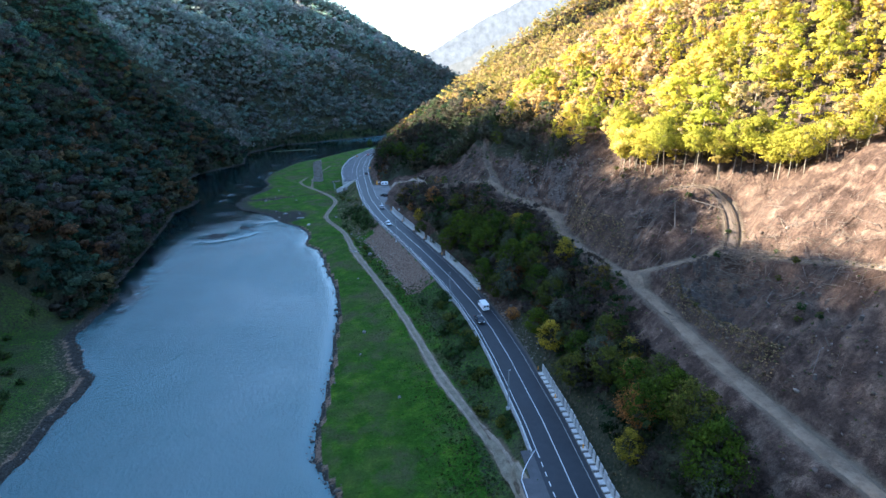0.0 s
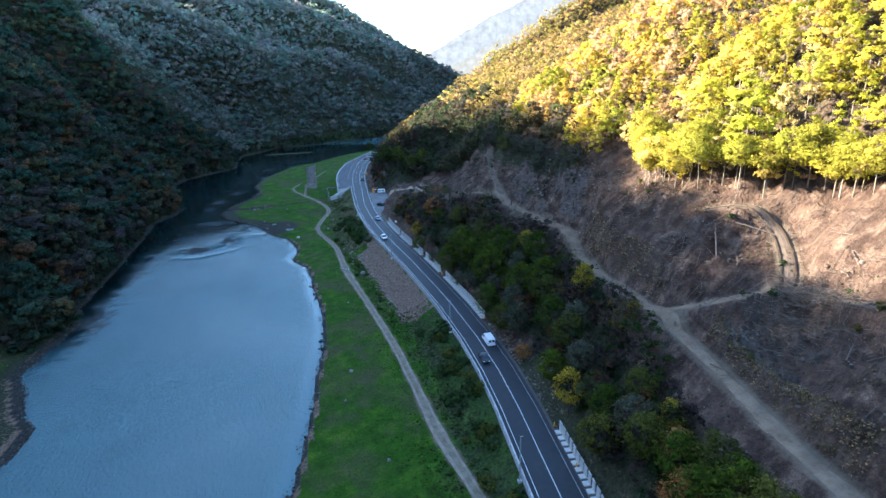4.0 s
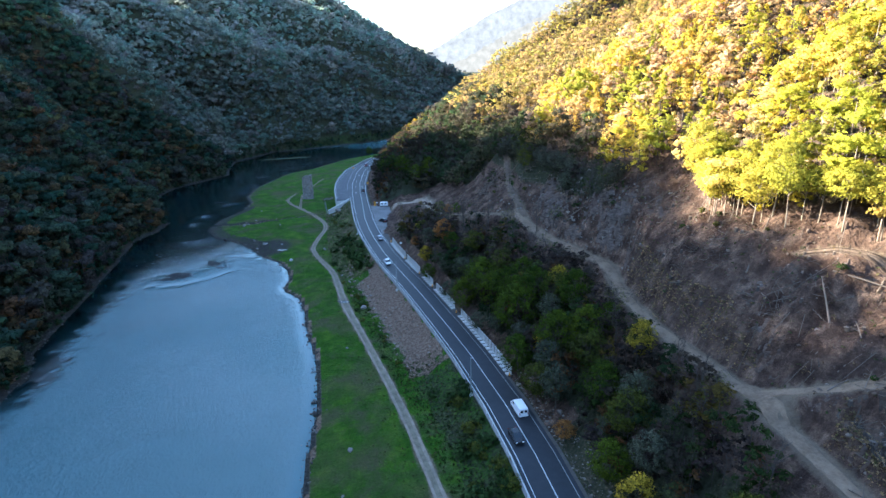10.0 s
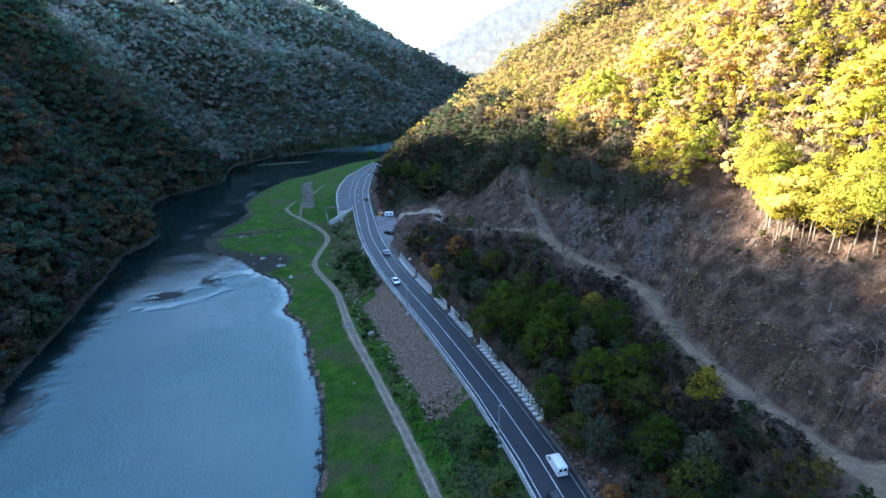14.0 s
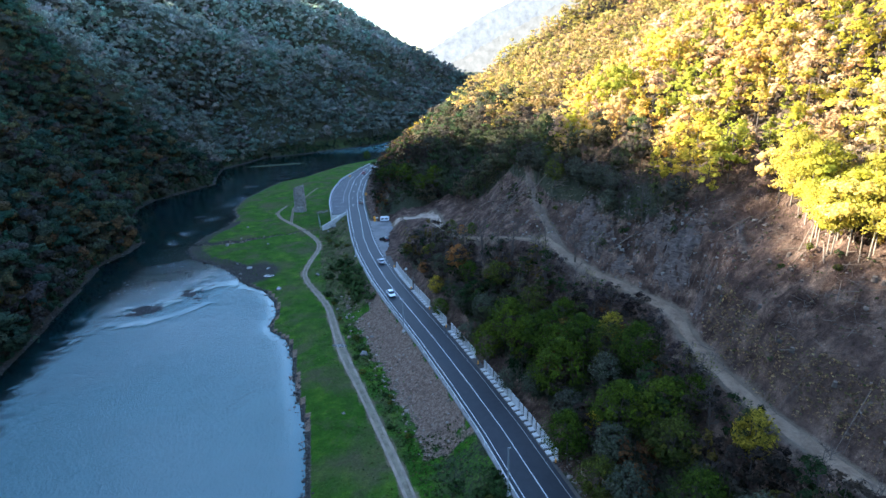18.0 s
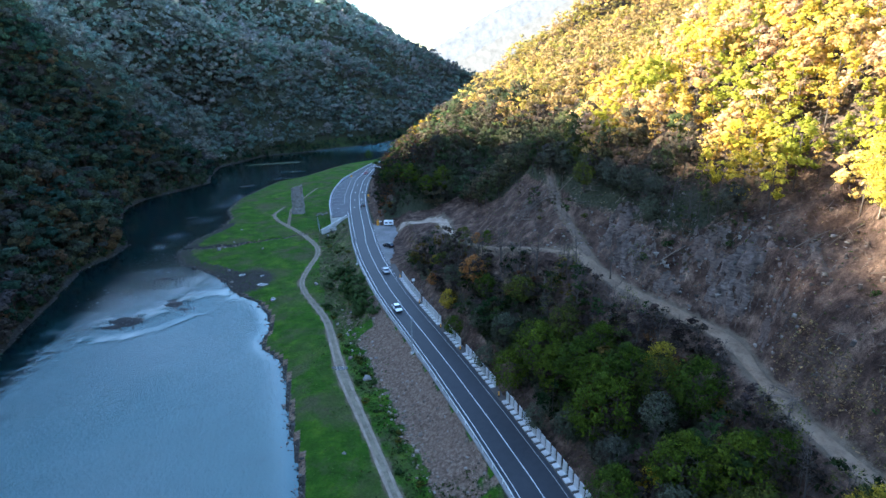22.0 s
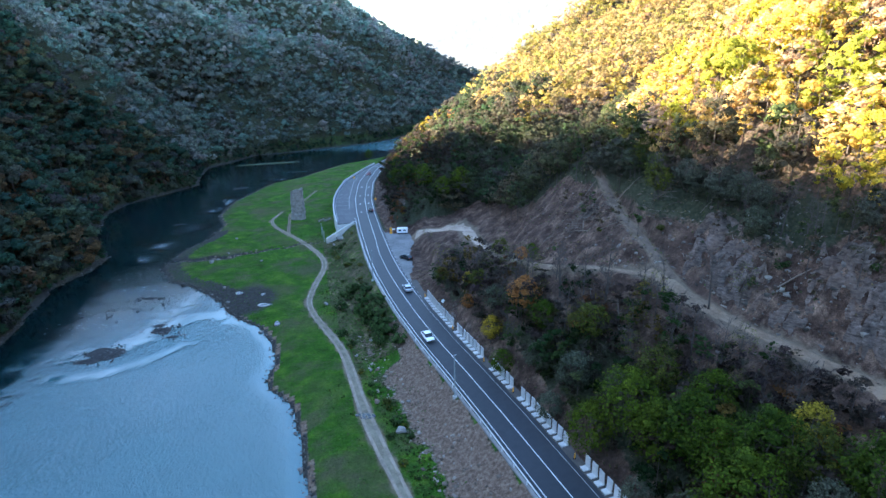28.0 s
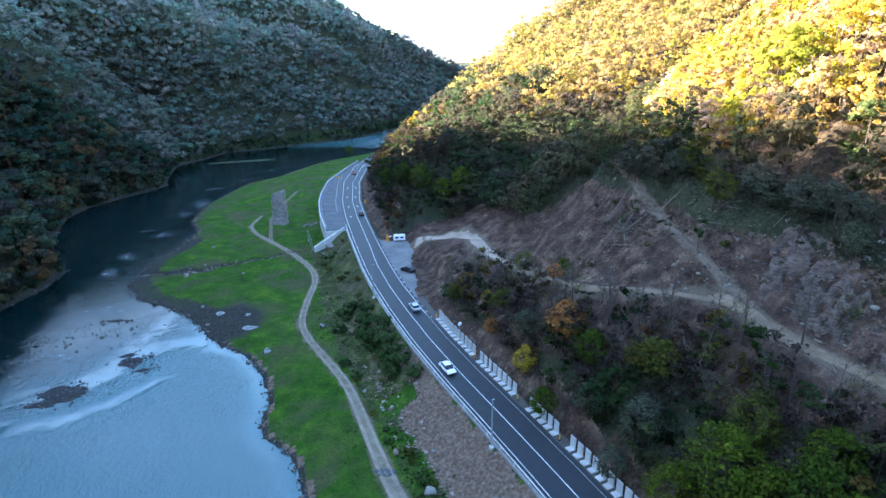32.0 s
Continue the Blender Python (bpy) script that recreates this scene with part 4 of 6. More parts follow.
def parking_deck():
    deck = empty("parking_deck", (0, 0, 0))
    ys = np.linspace(319, 436, 60)
    top, wall, line = [], [], []
    for y in ys:
        e = deck_edge(y)
        for s, z in ((-4.2, 0.012), (e, 0.012), (e, -0.5), (-4.2, -0.5)):
            top.append(road_point(y, s, z))
        g = min(land_at(*road_point(y, e - 0.4)[:2]), follow(ROAD_Z, y) - 1) - 0.6 - follow(ROAD_Z, y)
        for s, z in ((e - 0.45, 0.95), (e - 0.02, 0.95), (e - 0.02, g), (e - 0.45, g)):
            wall.append(road_point(y, s, z))
    n = len(ys)
    f = [(4 * i + j, 4 * i + (j + 1) % 4, 4 * i + 4 + (j + 1) % 4, 4 * i + 4 + j) for i in range(n - 1) for j in range(4)]
    f += [(0, 1, 2, 3), tuple(4 * n - 4 + j for j in (3, 2, 1, 0))]
    part("slab", (top, f), plain("worn grey paving", (0.1, 0.103, 0.106), 0.85, scale=0.4), deck)
    part("parapet", (wall, f), M_CONCRETE, deck, "pale concrete parapet wall")
    for y in np.arange(326, 400, 6.6):
        e = deck_edge(y) + 0.6
        sh = [road_point(y + dy, s, 0.02) for s, dy in ((e, 0), (-6.2, 0), (-6.2, 0.14), (e, 0.14))]
        part("bay_line", (sh, [(0, 1, 2, 3)]), M_FADED, deck)
    for s0, s1, y0, y1 in ((-6.3, -6.1, 341, 402),):
        part("bay_line", ribbon(y0, y1, s0, s1, 0.024, 0.004), M_FADED, deck)
    inner = [road_point(y, deck_edge(y) + d, 0.022) for y in ys[2:48] for d in (0.5, 0.65)]
    part("bay_line", (inner, [(2 * k, 2 * k + 1, 2 * k + 3, 2 * k + 2) for k in range(45)]), M_FADED, deck)
    # wing wall and the head wall below the near end
    a, b = road_point(318.5, -11.9), road_point(318.5, -4.7)
    head = [Vector((a.x, a.y, a.z - 0.4)), Vector((b.x, b.y, b.z - 0.1)), Vector((b.x, b.y, 1.0)), Vector((a.x, a.y, 0.6))]
    head += [v + Vector((0.1, 0.5, 0)) for v in head]
    part("head_wall", (head, [(0, 1, 2, 3), (7, 6, 5, 4), (0, 4, 5, 1), (1, 5, 6, 2), (2, 6, 7, 3), (3, 7, 4, 0)]), M_CONCRETE, deck)
    w0, w1 = road_point(311.5, -16.0), road_point(319.5, -5.2)
    wing = [Vector((w0.x, w0.y, 0.4)), Vector((w1.x, w1.y, 1.0)), Vector((w1.x, w1.y, w1.z + 0.35)), Vector((w0.x, w0.y, 3.6))]
    wing += [v + Vector((-0.35, 0.6, 0)) for v in wing]
    part("wing_wall", (wing, [(0, 1, 2, 3), (7, 6, 5, 4), (0, 4, 5, 1), (1, 5, 6, 2), (2, 6, 7, 3), (3, 7, 4, 0)]), M_CONCRETE, deck, "sloping concrete wing wall")
    for k in range(3):
        x, y = w0.x - 0.8 - 0.3 * k, w0.y + 2 + 5 * k
        part("post", tube((x, y, land_at(x, y) - 0.3), (x, y, 6.2), 0.1, 0.1, 6), M_POLE, deck)
    return tagged(deck, "raised concrete parking deck with painted bays and a pale parapet", "parking deck")


parking_deck()


# ---- vehicles ----
def hull(outline, half, inset, mat_name=None):
    """A body from a side outline, drawn in towards the top."""
    verts, faces = [], []
    zs = [z for _, z in outline]
    lo, hi = min(zs), max(zs)
    rows = []
    for k in (-1, -0.82, 0.82, 1):
        row = []
        for y, z in outline:
            t = (z - lo) / (hi - lo)
            w = half * (1 - inset * t ** 2)
            shrink = 1.0 if abs(k) < 0.9 else 0.97
            yc = y * shrink
            zc = lo + (z - lo) * (1 if abs(k) < 0.9 else 0.965) + (0.0 if abs(k) < 0.9 else 0.02)
            row.append(len(verts))
            verts.append(Vector((w * k, yc, zc)))
        rows.append(row)
    n = len(outline)
    for a, b in zip(rows, rows[1:]):
        for j in range(n):
            q = (j + 1) % n
            faces.append((a[j], a[q], b[q], b[j]))
    faces += [tuple(rows[0][::-1]), tuple(rows[-1])]
    return verts, faces


def wheel(parent, x, y, r=0.33):
    side = 1 if x > 0 else -1
    m = Matrix.Translation((x, y, r))
    tyre = part("tyre", moved(lathe([(r * 0.62, -0.1), (r * 0.95, -0.11), (r, -0.07), (r, 0.07), (r * 0.95, 0.11), (r * 0.62, 0.1)], 18, "x"), m), M_TYRE, parent)
    part("rim", moved(lathe([(0.03, side * 0.11), (r * 0.3, side * 0.1), (r * 0.6, side * 0.085), (r * 0.6, side * 0.02)], 12, "x"), m), M_RIM, tyre)


def car(y, s, paint, label, turn=0, kind="car", height=None):
    """Nose towards its own +y."""
    base = road_point(y, s, 0.0 if height is None else height)
    c = empty("car" if kind != "van" else "van", base, road_turn(y) + turn)
    if kind == "van":
        side = [(-2.5, 0.32), (2.3, 0.32), (2.52, 0.55), (2.5, 0.95), (1.95, 1.2), (1.3, 1.95), (1.05, 2.08), (-2.35, 2.08), (-2.5, 1.9)]
        half, glass = 0.98, [[(1.36, 1.86), (1.98, 1.18)]]
        part("body", hull(side, half, 0.1), paint, c)
        part("windscreen", ([Vector((-0.78, 1.99, 1.23)), Vector((0.78, 1.99, 1.23)), Vector((0.7, 1.4, 1.9)), Vector((-0.7, 1.4, 1.9))], [(0, 1, 2, 3)]), M_GLASS, c)
        for k in (-1, 1):
            part("side_window", block(k * 0.935 - 0.02, k * 0.935 + 0.02, 0.55, 1.35, 1.22, 1.75, 0.01), M_GLASS, c)
            part("rear_window", block(k * 0.42 - 0.28, k * 0.42 + 0.28, -2.525, -2.49, 1.2, 1.75, 0.01), M_GLASS, c)
            part("headlight", block(k * 0.72 - 0.16, k * 0.72 + 0.16, 2.36, 2.53, 0.72, 0.92, 0.03), M_LAMP, c)
            part("tail_light", block(k * 0.86 - 0.07, k * 0.86 + 0.07, -2.53, -2.46, 0.8, 1.25, 0.01), M_TAIL, c)
            part("mirror", block(k * 1.1 - 0.1, k * 1.1 + 0.1, 1.35, 1.45, 1.2, 1.4, 0.03), M_TYRE, c)
            for yy in (-1.6, 1.6):
                wheel(c, k * 0.86, yy)
        part("bumper", block(-0.94, 0.94, 2.42, 2.6, 0.34, 0.58, 0.05), M_TYRE, c)
    else:
        tall = 0.12 if kind == "suv" else 0.0
        side = [(-2.1, 0.3), (2.05, 0.3), (2.2, 0.48), (2.15, 0.72 + tall), (1.2, 0.92 + tall), (-1.85, 0.98 + tall), (-2.15, 0.85 + tall), (-2.2, 0.5)]
        top = [(1.25, 0.9 + tall), (0.45, 1.4 + tall), (0.1, 1.46 + tall), (-1.05, 1.44 + tall), (-1.75 if kind == "suv" else -1.6, 1.05 + tall), (-1.8, 0.95 + tall)]
        part("body", hull(side, 0.9, 0.06), paint, c)
        part("cabin", hull(top, 0.8, 0.16), M_GLASS, c, "dark glazed cabin")
        part("roof", hull([(0.38, 1.42 + tall), (0.1, 1.475 + tall), (-1.05, 1.46 + tall), (-1.2, 1.4 + tall)], 0.7, 0.04), paint, c)
        part("windscreen", ([Vector((-0.66, 1.16, 0.99 + tall)), Vector((0.66, 1.16, 0.99 + tall)), Vector((0.58, 0.5, 1.4 + tall)), Vector((-0.58, 0.5, 1.4 + tall))], [(0, 1, 2, 3)]), M_GLASS, c)
        for k in (-1, 1):
            part("headlight", block(k * 0.66 - 0.17, k * 0.66 + 0.17, 2.04, 2.2, 0.6 + tall, 0.74 + tall, 0.03), M_LAMP, c)
            part("tail_light", block(k * 0.7 - 0.15, k * 0.7 + 0.15, -2.22, -2.1, 0.72 + tall, 0.86 + tall, 0.02), M_TAIL, c)
            part("mirror", block(k * 0.98 - 0.09, k * 0.98 + 0.09, 0.75, 0.88, 0.92 + tall, 1.05 + tall, 0.03), paint, c)
            for yy in (-1.32, 1.32):
                wheel(c, k * 0.8, yy)
        part("bumper", block(-0.82, 0.82, 2.1, 2.24, 0.32, 0.5, 0.04), M_TYRE, c)
    return tagged(c, label, "van" if kind == "van" else "car", "vehicles on the road" if height is None else "parked vehicles")


car(222, -1.9, M_WHITE, "white hatchback with dark glass driving on the road", 180)
car(129, 1.9, M_WHITE, "white delivery van driving along the road", 0, "van")
car(121, -1.8, M_BLACK, "black hatchback driving along the road", 180)
car(335, 2.2, M_BLACK, "black car driving on the widened road", 0)
car(408, -1.4, M_RED, "dark red car coming round the far bend", 180)
car(250, 1.9, M_SILVER, "silver grey car driving along the road", 0)
car(274, 7.2, M_BLACK, "dark off-road car parked on the gravel lot", 35, "suv", -0.1)


def camper(y, s):
    """A white box trailer with small windows, parked by the junction."""
    c = empty("camper", road_point(y, s, -0.1), 80)
    part("body", hull([(-2.3, 0.55), (2.2, 0.55), (2.35, 1.0), (2.2, 2.35), (1.9, 2.55), (-2.1, 2.55), (-2.35, 2.3)], 1.05, 0.04), M_WHITE, c)
    for y0 in (-1.6, 0.4):
        for k in (-1, 1):
            part("window", block(k * 1.045 - 0.02, k * 1.045 + 0.02, y0, y0 + 1.2, 1.35, 2.0, 0.03), M_GLASS, c)
    for k in (-1, 1):
        wheel(c, k * 0.85, -1.2)
        wheel(c, k * 0.85, 1.4)
    c.scale = (0.82, 0.82, 0.82)
    part("skirt", block(-0.98, 0.98, -2.2, 2.1, 0.35, 0.56, 0.03), M_TYRE, c)
    return tagged(c, "white camper parked at the edge of a gravel lot", "camper", "parked vehicles")


camper(301, 10.5)


# ---- the tracks' hard middles ----
def beside(path, off, width):
    """A line running a little to one side of a path."""
    out = []
    for i, (x, y, w) in enumerate(path):
        (ax, ay, _), (bx, by, _) = path[max(i - 1, 0)], path[min(i + 1, len(path) - 1)]
        ln = math.hypot(bx - ax, by - ay)
        out.append((x + (by - ay) / ln * off * w, y - (bx - ax) / ln * off * w, w * width))
    return out


for path, mat, name, label, seed in (
    (HAUL_TRACK, M_TRACK, "dirt_track", "pale rutted haul track cut along a bare hillside", 4),
    (SPUR_TRACK, M_EARTH_TRACK, "dirt_track", "narrow earth track climbing a shaded spur", 5),
    (BRANCH_TRACK, M_TRACK, "dirt_track", "earth track branching off across a logged slope", 6),
    (CHURNED_TRACK, M_EARTH_TRACK, "dirt_track", "churned brown skid track curving up to the wood", 7),
    (SANDY_TRACK, M_SAND, "sandy_track", "pale sandy track curving down to a gravel lot", 8),
):
    strip_on_land([(x, y, w * 0.6) for x, y, w in path], 3, 0.13, mat, name, label, wobble=0.35 if path is not SANDY_TRACK else 0.1, seed=seed)
strip_on_land([(x, y, w * 0.8) for x, y, w in MEADOW_PATH], 2, 0.03, dirt_material("trodden path", (0.12, 0.105, 0.072), (0.25, 0.215, 0.155), 0.6), "dirt_path", "pale trodden dirt path across the river meadow", wobble=0.6, seed=9)
for off in (-0.24, 0.24):
    strip_on_land(beside(CHURNED_TRACK, off, 0.16), 1, 0.2, M_RUT_DARK, "wheel_rut", "dark churned rut of a skid track", wobble=0.5, seed=11 + int(off > 0))
for path, label, seed in ((MEADOW_PATH, "pale wheel rut of a dirt path across the river meadow", 2), (PIER_PATH, "faint wheel rut forking past a ruined pier", 3)):
    for off in (-0.27, 0.27):
        strip_on_land(beside(path, off, 0.25), 1, 0.06, M_RUT, "wheel_rut", label, wobble=0.5, seed=seed + int(off > 0))
def apron():
    """A flat gravelled apron whose outer edge swings out to the junction."""
    outer = knots("254:4.5 262:6.6 270:8.4 280:9.6 287:11.5 292:14.2 297:15.2 301:14.6 304:11 306:4.6")
    verts, ys = [], np.linspace(254, 306, 60)
    for y in ys:
        e = follow(outer, y) + 0.25 * math.sin(y * 1.7) + 0.2 * math.sin(y * 0.9)
        for s, dz in ((4.33, -0.05), (max(e, 4.5), -0.05), (max(e, 4.5) + 0.15, -0.5), (4.33, -0.5)):
            verts.append(road_point(y, s, dz))
    n = len(ys)
    f = [(4 * i + j, 4 * i + (j + 1) % 4, 4 * i + 4 + (j + 1) % 4, 4 * i + 4 + j) for i in range(n - 1) for j in range(4)]
    return verts, f + [(0, 1, 2, 3), tuple(4 * n - 4 + j for j in (3, 2, 1, 0))]


gravel_lot = tagged(link_mesh("gravel_lot", *apron(), M_LOT), "flat pale grey gravel lot beside the road junction", "lot", kind="structure")


def rock_face(y0, y1, s0, s1, name, label, lift, seed, along=TRACK_S, mat=M_CRAG):
    """Bare bedrock breaking out of the slope in tilted, stepped slabs."""
    ys, ts = np.meshgrid(np.arange(y0, y1, 0.42), np.linspace(0, 1, int((s1 - s0) / 0.36)), indexing="ij")
    base = follow(along, ys) if along is not None else 0
    x = follow(ROAD_X, ys) + base + s0 + (s1 - s0) * ts
    z = land(x, ys)
    lay = 0.55 * ys + 0.5 * z - 0.3 * x + 1.6 * rough_land(x, ys, 9, seed) + 0.7 * rough_land(x, ys, 3.1, seed + 1)
    step = lay / 1.5
    slab = np.floor(step) + smooth(0.72, 1.0, step - np.floor(step))
    out = (slab - step) * 1.7 + 0.35 * rough_land(x, ys, 2.2, seed + 2) + 0.25 * rough_land(x, ys, 1.1, seed)
    gate = smooth(0, 0.12, ts) * (1 - smooth(0.75, 1.0, ts)) * smooth(y0, y0 + 5, ys) * (1 - smooth(y1 - 5, y1, ys))
    gate = gate * smooth(-0.5, 0.5, rough_land(x, ys, 13, seed) + 0.5 * rough_land(x, ys, 4.0, seed + 1))
    x = x - 0.55 * gate * (out + lift)
    z = z - 0.5 + gate * (out + lift + 0.55)
    return tagged(grid_mesh(name, x, ys, z, mat), label, "rock face", kind="structure")


rock_face(148, 200, 2.6, 14, "rock_face", "split grey rock face above the haul track", 0.9, 1)
rock_face(60, 118, 2.7, 8, "rock_face", "low broken rock bank above the haul track", 0.3, 2)
# this bank's colour is darkened for its shadow as well as its roots
rock_face(66, 91, 4.2, 14, "rock_face", "dark broken bank of rock and roots under a branch track", 0.9, 4, mat=dirt_material("root-bound earth with painted shadow", (0.018, 0.014, 0.012), (0.1, 0.082, 0.068), 0.6))
rock_face(316, 430, 5.4, 17, "rock_face", "bare rock of the road cutting at the bend", 0.8, 3, None)
rock_face(196, 246, 5.8, 11, "rock_face", "broken rock at the foot of the slope by the road", 0.2, 2, None)


# ---- woods ----
def clumps(rng, count, height, radius, low=0.35, shape=1.0):
    """Places of a crown's leaf clumps, uneven, with gaps."""
    out = []
    while len(out) < count:
        p = rng.normal(size=3)
        p /= np.linalg.norm(p)
        p *= rng.uniform(0.45, 1.0) ** 0.35
        z = (p[2] + 1) / 2
        w = (1 - abs(z - 0.42) ** 2 * 1.6) if shape == 1 else (1.02 - z)
        out.append((p[0] * radius * w, p[1] * radius * w, height * (low + (1 - low) * z)))
    return np.array(out)


def unit(v):
    return v / (np.linalg.norm(v, axis=1)[:, None] + 1e-9)


def leaf_cards(rng, centres, per, size, spread_by, flat=0.4, heart=None):
    """Small bent leaf sprays round each clump's middle, turned outwards from it; corners, quads and soft normals as arrays."""
    n = len(centres) * per
    off = unit(rng.normal(size=(n, 3)))
    off *= rng.uniform(0.5, 1.15, (n, 1))
    off[:, 2] = np.where(off[:, 2] < -0.3, -off[:, 2] * 0.6, off[:, 2])
    c = np.repeat(centres, per, 0) + off * spread_by * np.array([1, 1, 0.75])
    out = off * 0.75
    if heart is not None:
        out = out + 0.9 * unit(np.repeat(centres, per, 0) - np.array([0, 0, heart]))
    soft = unit(out + np.array([0, 0, 0.15]))
    nrm = unit(soft * 0.8 + rng.normal(size=(n, 3)) * 0.45 + np.array([0, 0, 1]) * flat * 0.6)
    nrm *= np.where((nrm * soft).sum(1) < 0, -1, 1)[:, None]
    a = unit(np.cross(nrm, rng.normal(size=(n, 3))))
    b = np.cross(nrm, a)
    k = size * rng.uniform(0.5, 1.3, (n, 1))
    w = rng.uniform(0.3, 0.55, (n, 1))
    droop = nrm * k * 0.25
    v = np.stack([c - a * k * 0.6, c - b * k * w - droop * 0.2, c + a * k * 0.65 - droop, c + b * k * w - droop * 0.2], 1)
    shade = np.repeat(unit(soft * 0.82 + nrm * 0.4), 4, 0)
    return v.reshape(-1, 3), np.arange(n * 4).reshape(n, 4), shade


def array_mesh(name, verts, quads, mat, tint=None, normals=None, tris=None):
    me = bpy.data.meshes.new(name)
    loops, starts = quads.ravel(), np.arange(len(quads)) * quads.shape[1]
    if tris is not None:
        starts = np.concatenate([starts, len(loops) + np.arange(len(tris)) * 3])
        loops = np.concatenate([loops, tris.ravel()])
    me.vertices.add(len(verts))
    me.vertices.foreach_set("co", np.asarray(verts, np.float32).ravel())
    me.loops.add(len(loops))
    me.loops.foreach_set("vertex_index", loops.astype(np.int32))
    me.polygons.add(len(starts))
    me.polygons.foreach_set("loop_start", starts.astype(np.int32))
    me.update(calc_edges=True)
    me.materials.append(mat)
    if tint is not None:
        at = me.color_attributes.new("tint", "FLOAT_COLOR", "POINT")
        at.data.foreach_set("color", np.concatenate([tint, np.ones((len(tint), 1))], 1).astype(np.float32).ravel())
    if normals is not None:
        at = me.attributes.new("custom_normal", "FLOAT_VECTOR", "POINT")
        at.data.foreach_set("vector", np.asarray(normals, np.float32).ravel())
        me.update()
    return me


_bm = bmesh.new()
bmesh.ops.create_icosphere(_bm, subdivisions=1, radius=1.0)
_bm.verts.index_update()
BOUGH = np.array([tuple(v.co) for v in _bm.verts]), np.array([[v.index for v in f.verts] for f in _bm.faces])
_bm.free()
# a plainer heart for crowns whose leaves hide it
SLIM_BOUGH = np.array([(1, 0, 0), (-1, 0, 0), (0, 1, 0), (0, -1, 0), (0, 0, 1), (0, 0, -1)], float), np.array([(0, 2, 4), (2, 1, 4), (1, 3, 4), (3, 0, 4), (2, 0, 5), (1, 2, 5), (3, 1, 5), (0, 3, 5)])


def boughs(rng, centres, size, heart, form=BOUGH):
    """Dense ragged masses of foliage behind the outer leaves."""
    corners, sides = form
    n, k = len(centres), len(corners)
    d = corners[None] * rng.uniform(0.62, 1.25, (n, k, 1)) * rng.uniform(0.75, 1.2, (n, 1, 3)) * np.array([1, 1, 0.8])
    v = (centres[:, None] + d * size * rng.uniform(0.75, 1.2, (n, 1, 1))).reshape(-1, 3)
    soft = unit(d.reshape(-1, 3) * 1.0 + 0.6 * unit(np.repeat(centres, k, 0) - np.array([0, 0, heart])))
    f = (np.arange(n)[:, None, None] * k + sides[None]).reshape(-1, 3)
    return v, f, soft


def crown_template(rng, leaves, height, radius, size, low=0.3, shape=1.0, masses=8, core=1.0):
    c = clumps(rng, masses, height, radius * 0.86, low + 0.06, shape)
    heart = height * (low * 0.6 + 0.35)
    hv, hf, hn = boughs(rng, c, core * radius * (0.34 if masses > 6 else 0.48) * (0.8 if shape == 0 else 1), heart, BOUGH if core > 0.8 else SLIM_BOUGH)
    per = max(1, leaves // masses)
    v, f, sn = leaf_cards(rng, c, per, size, radius * (0.36 if masses > 12 else 0.44 if masses > 6 else 0.56) * (0.85 if shape == 0 else 1), heart=heart)
    return v, sn, hv, hf, hn


def woodland(name, places, heights, tints, leaves, size, label, seed, radius=0.36, low=0.25, conifer=0.0, bark=None, masses=8, leaf=None, core=1.0):
    """Uncounted woods: many crowns and stems in one mesh of leaves and one of stems."""
    rng = np.random.RandomState(seed)
    templates = [crown_template(rng, leaves, 1.0, radius * rng.uniform(0.85, 1.15), size, low, masses=masses, core=core) for _ in range(7)]
    spires = [crown_template(rng, leaves, 1.0, radius * 0.62, size * 0.9, 0.12, 0.0, masses, core) for _ in range(3)]
    n = len(places)
    allv, alln, allh, allhn = [], [], [], []
    for i in range(n):
        v, sn, hv, hf, hn = (spires[rng.randint(3)] if rng.rand() < conifer else templates[rng.randint(7)])
        a = rng.uniform(0, 6.28)
        ca, sa = math.cos(a), math.sin(a)
        h, w = heights[i], heights[i] * rng.uniform(0.85, 1.25)
        turn = np.array([[ca, sa, 0], [-sa, ca, 0], [0, 0, 1.0]])
        grow = turn * np.array([w, w, h])[None]
        allv.append(v @ grow + places[i])
        alln.append(sn @ turn)
        allh.append(hv @ grow + places[i])
        allhn.append(hn @ turn)
    nl, nh = len(allv[0]), len(allh[0])
    V = np.concatenate(allv + allh)
    T = np.concatenate([np.repeat(tints, nl, 0), np.repeat(tints, nh, 0)])
    tris = (n * nl + np.arange(n)[:, None, None] * nh + hf[None]).reshape(-1, 3)
    ob = new(name, array_mesh(name, V, np.arange(n * nl).reshape(-1, 4), leaf or M_LEAF, T, np.concatenate(alln + allhn), tris))
    tagged(ob, label, "woodland", kind="stuff")
    # stems, three-sided and slim
    hs = np.asarray(heights)
    ang = np.array([0, 2.1, 4.2])
    ring = np.stack([np.cos(ang), np.sin(ang), 0 * ang], 1)
    base = places[:, None] + ring[None] * (hs * 0.012)[:, None, None] - np.array([0, 0, 0.5])
    top = places[:, None] + ring[None] * (hs * 0.006)[:, None, None] + np.array([0, 0, 1.0]) * (hs * 0.8)[:, None, None]
    sv = np.concatenate([base, top], 1).reshape(-1, 3)
    q = np.array([[0, 1, 4, 3], [1, 2, 5, 4], [2, 0, 3, 5]])
    sq = (np.arange(n)[:, None, None] * 6 + q[None]).reshape(-1, 4)
    stems = new("stemwork", array_mesh("stemwork", sv, sq, bark or M_BARK))
    stems.parent = ob
    return ob


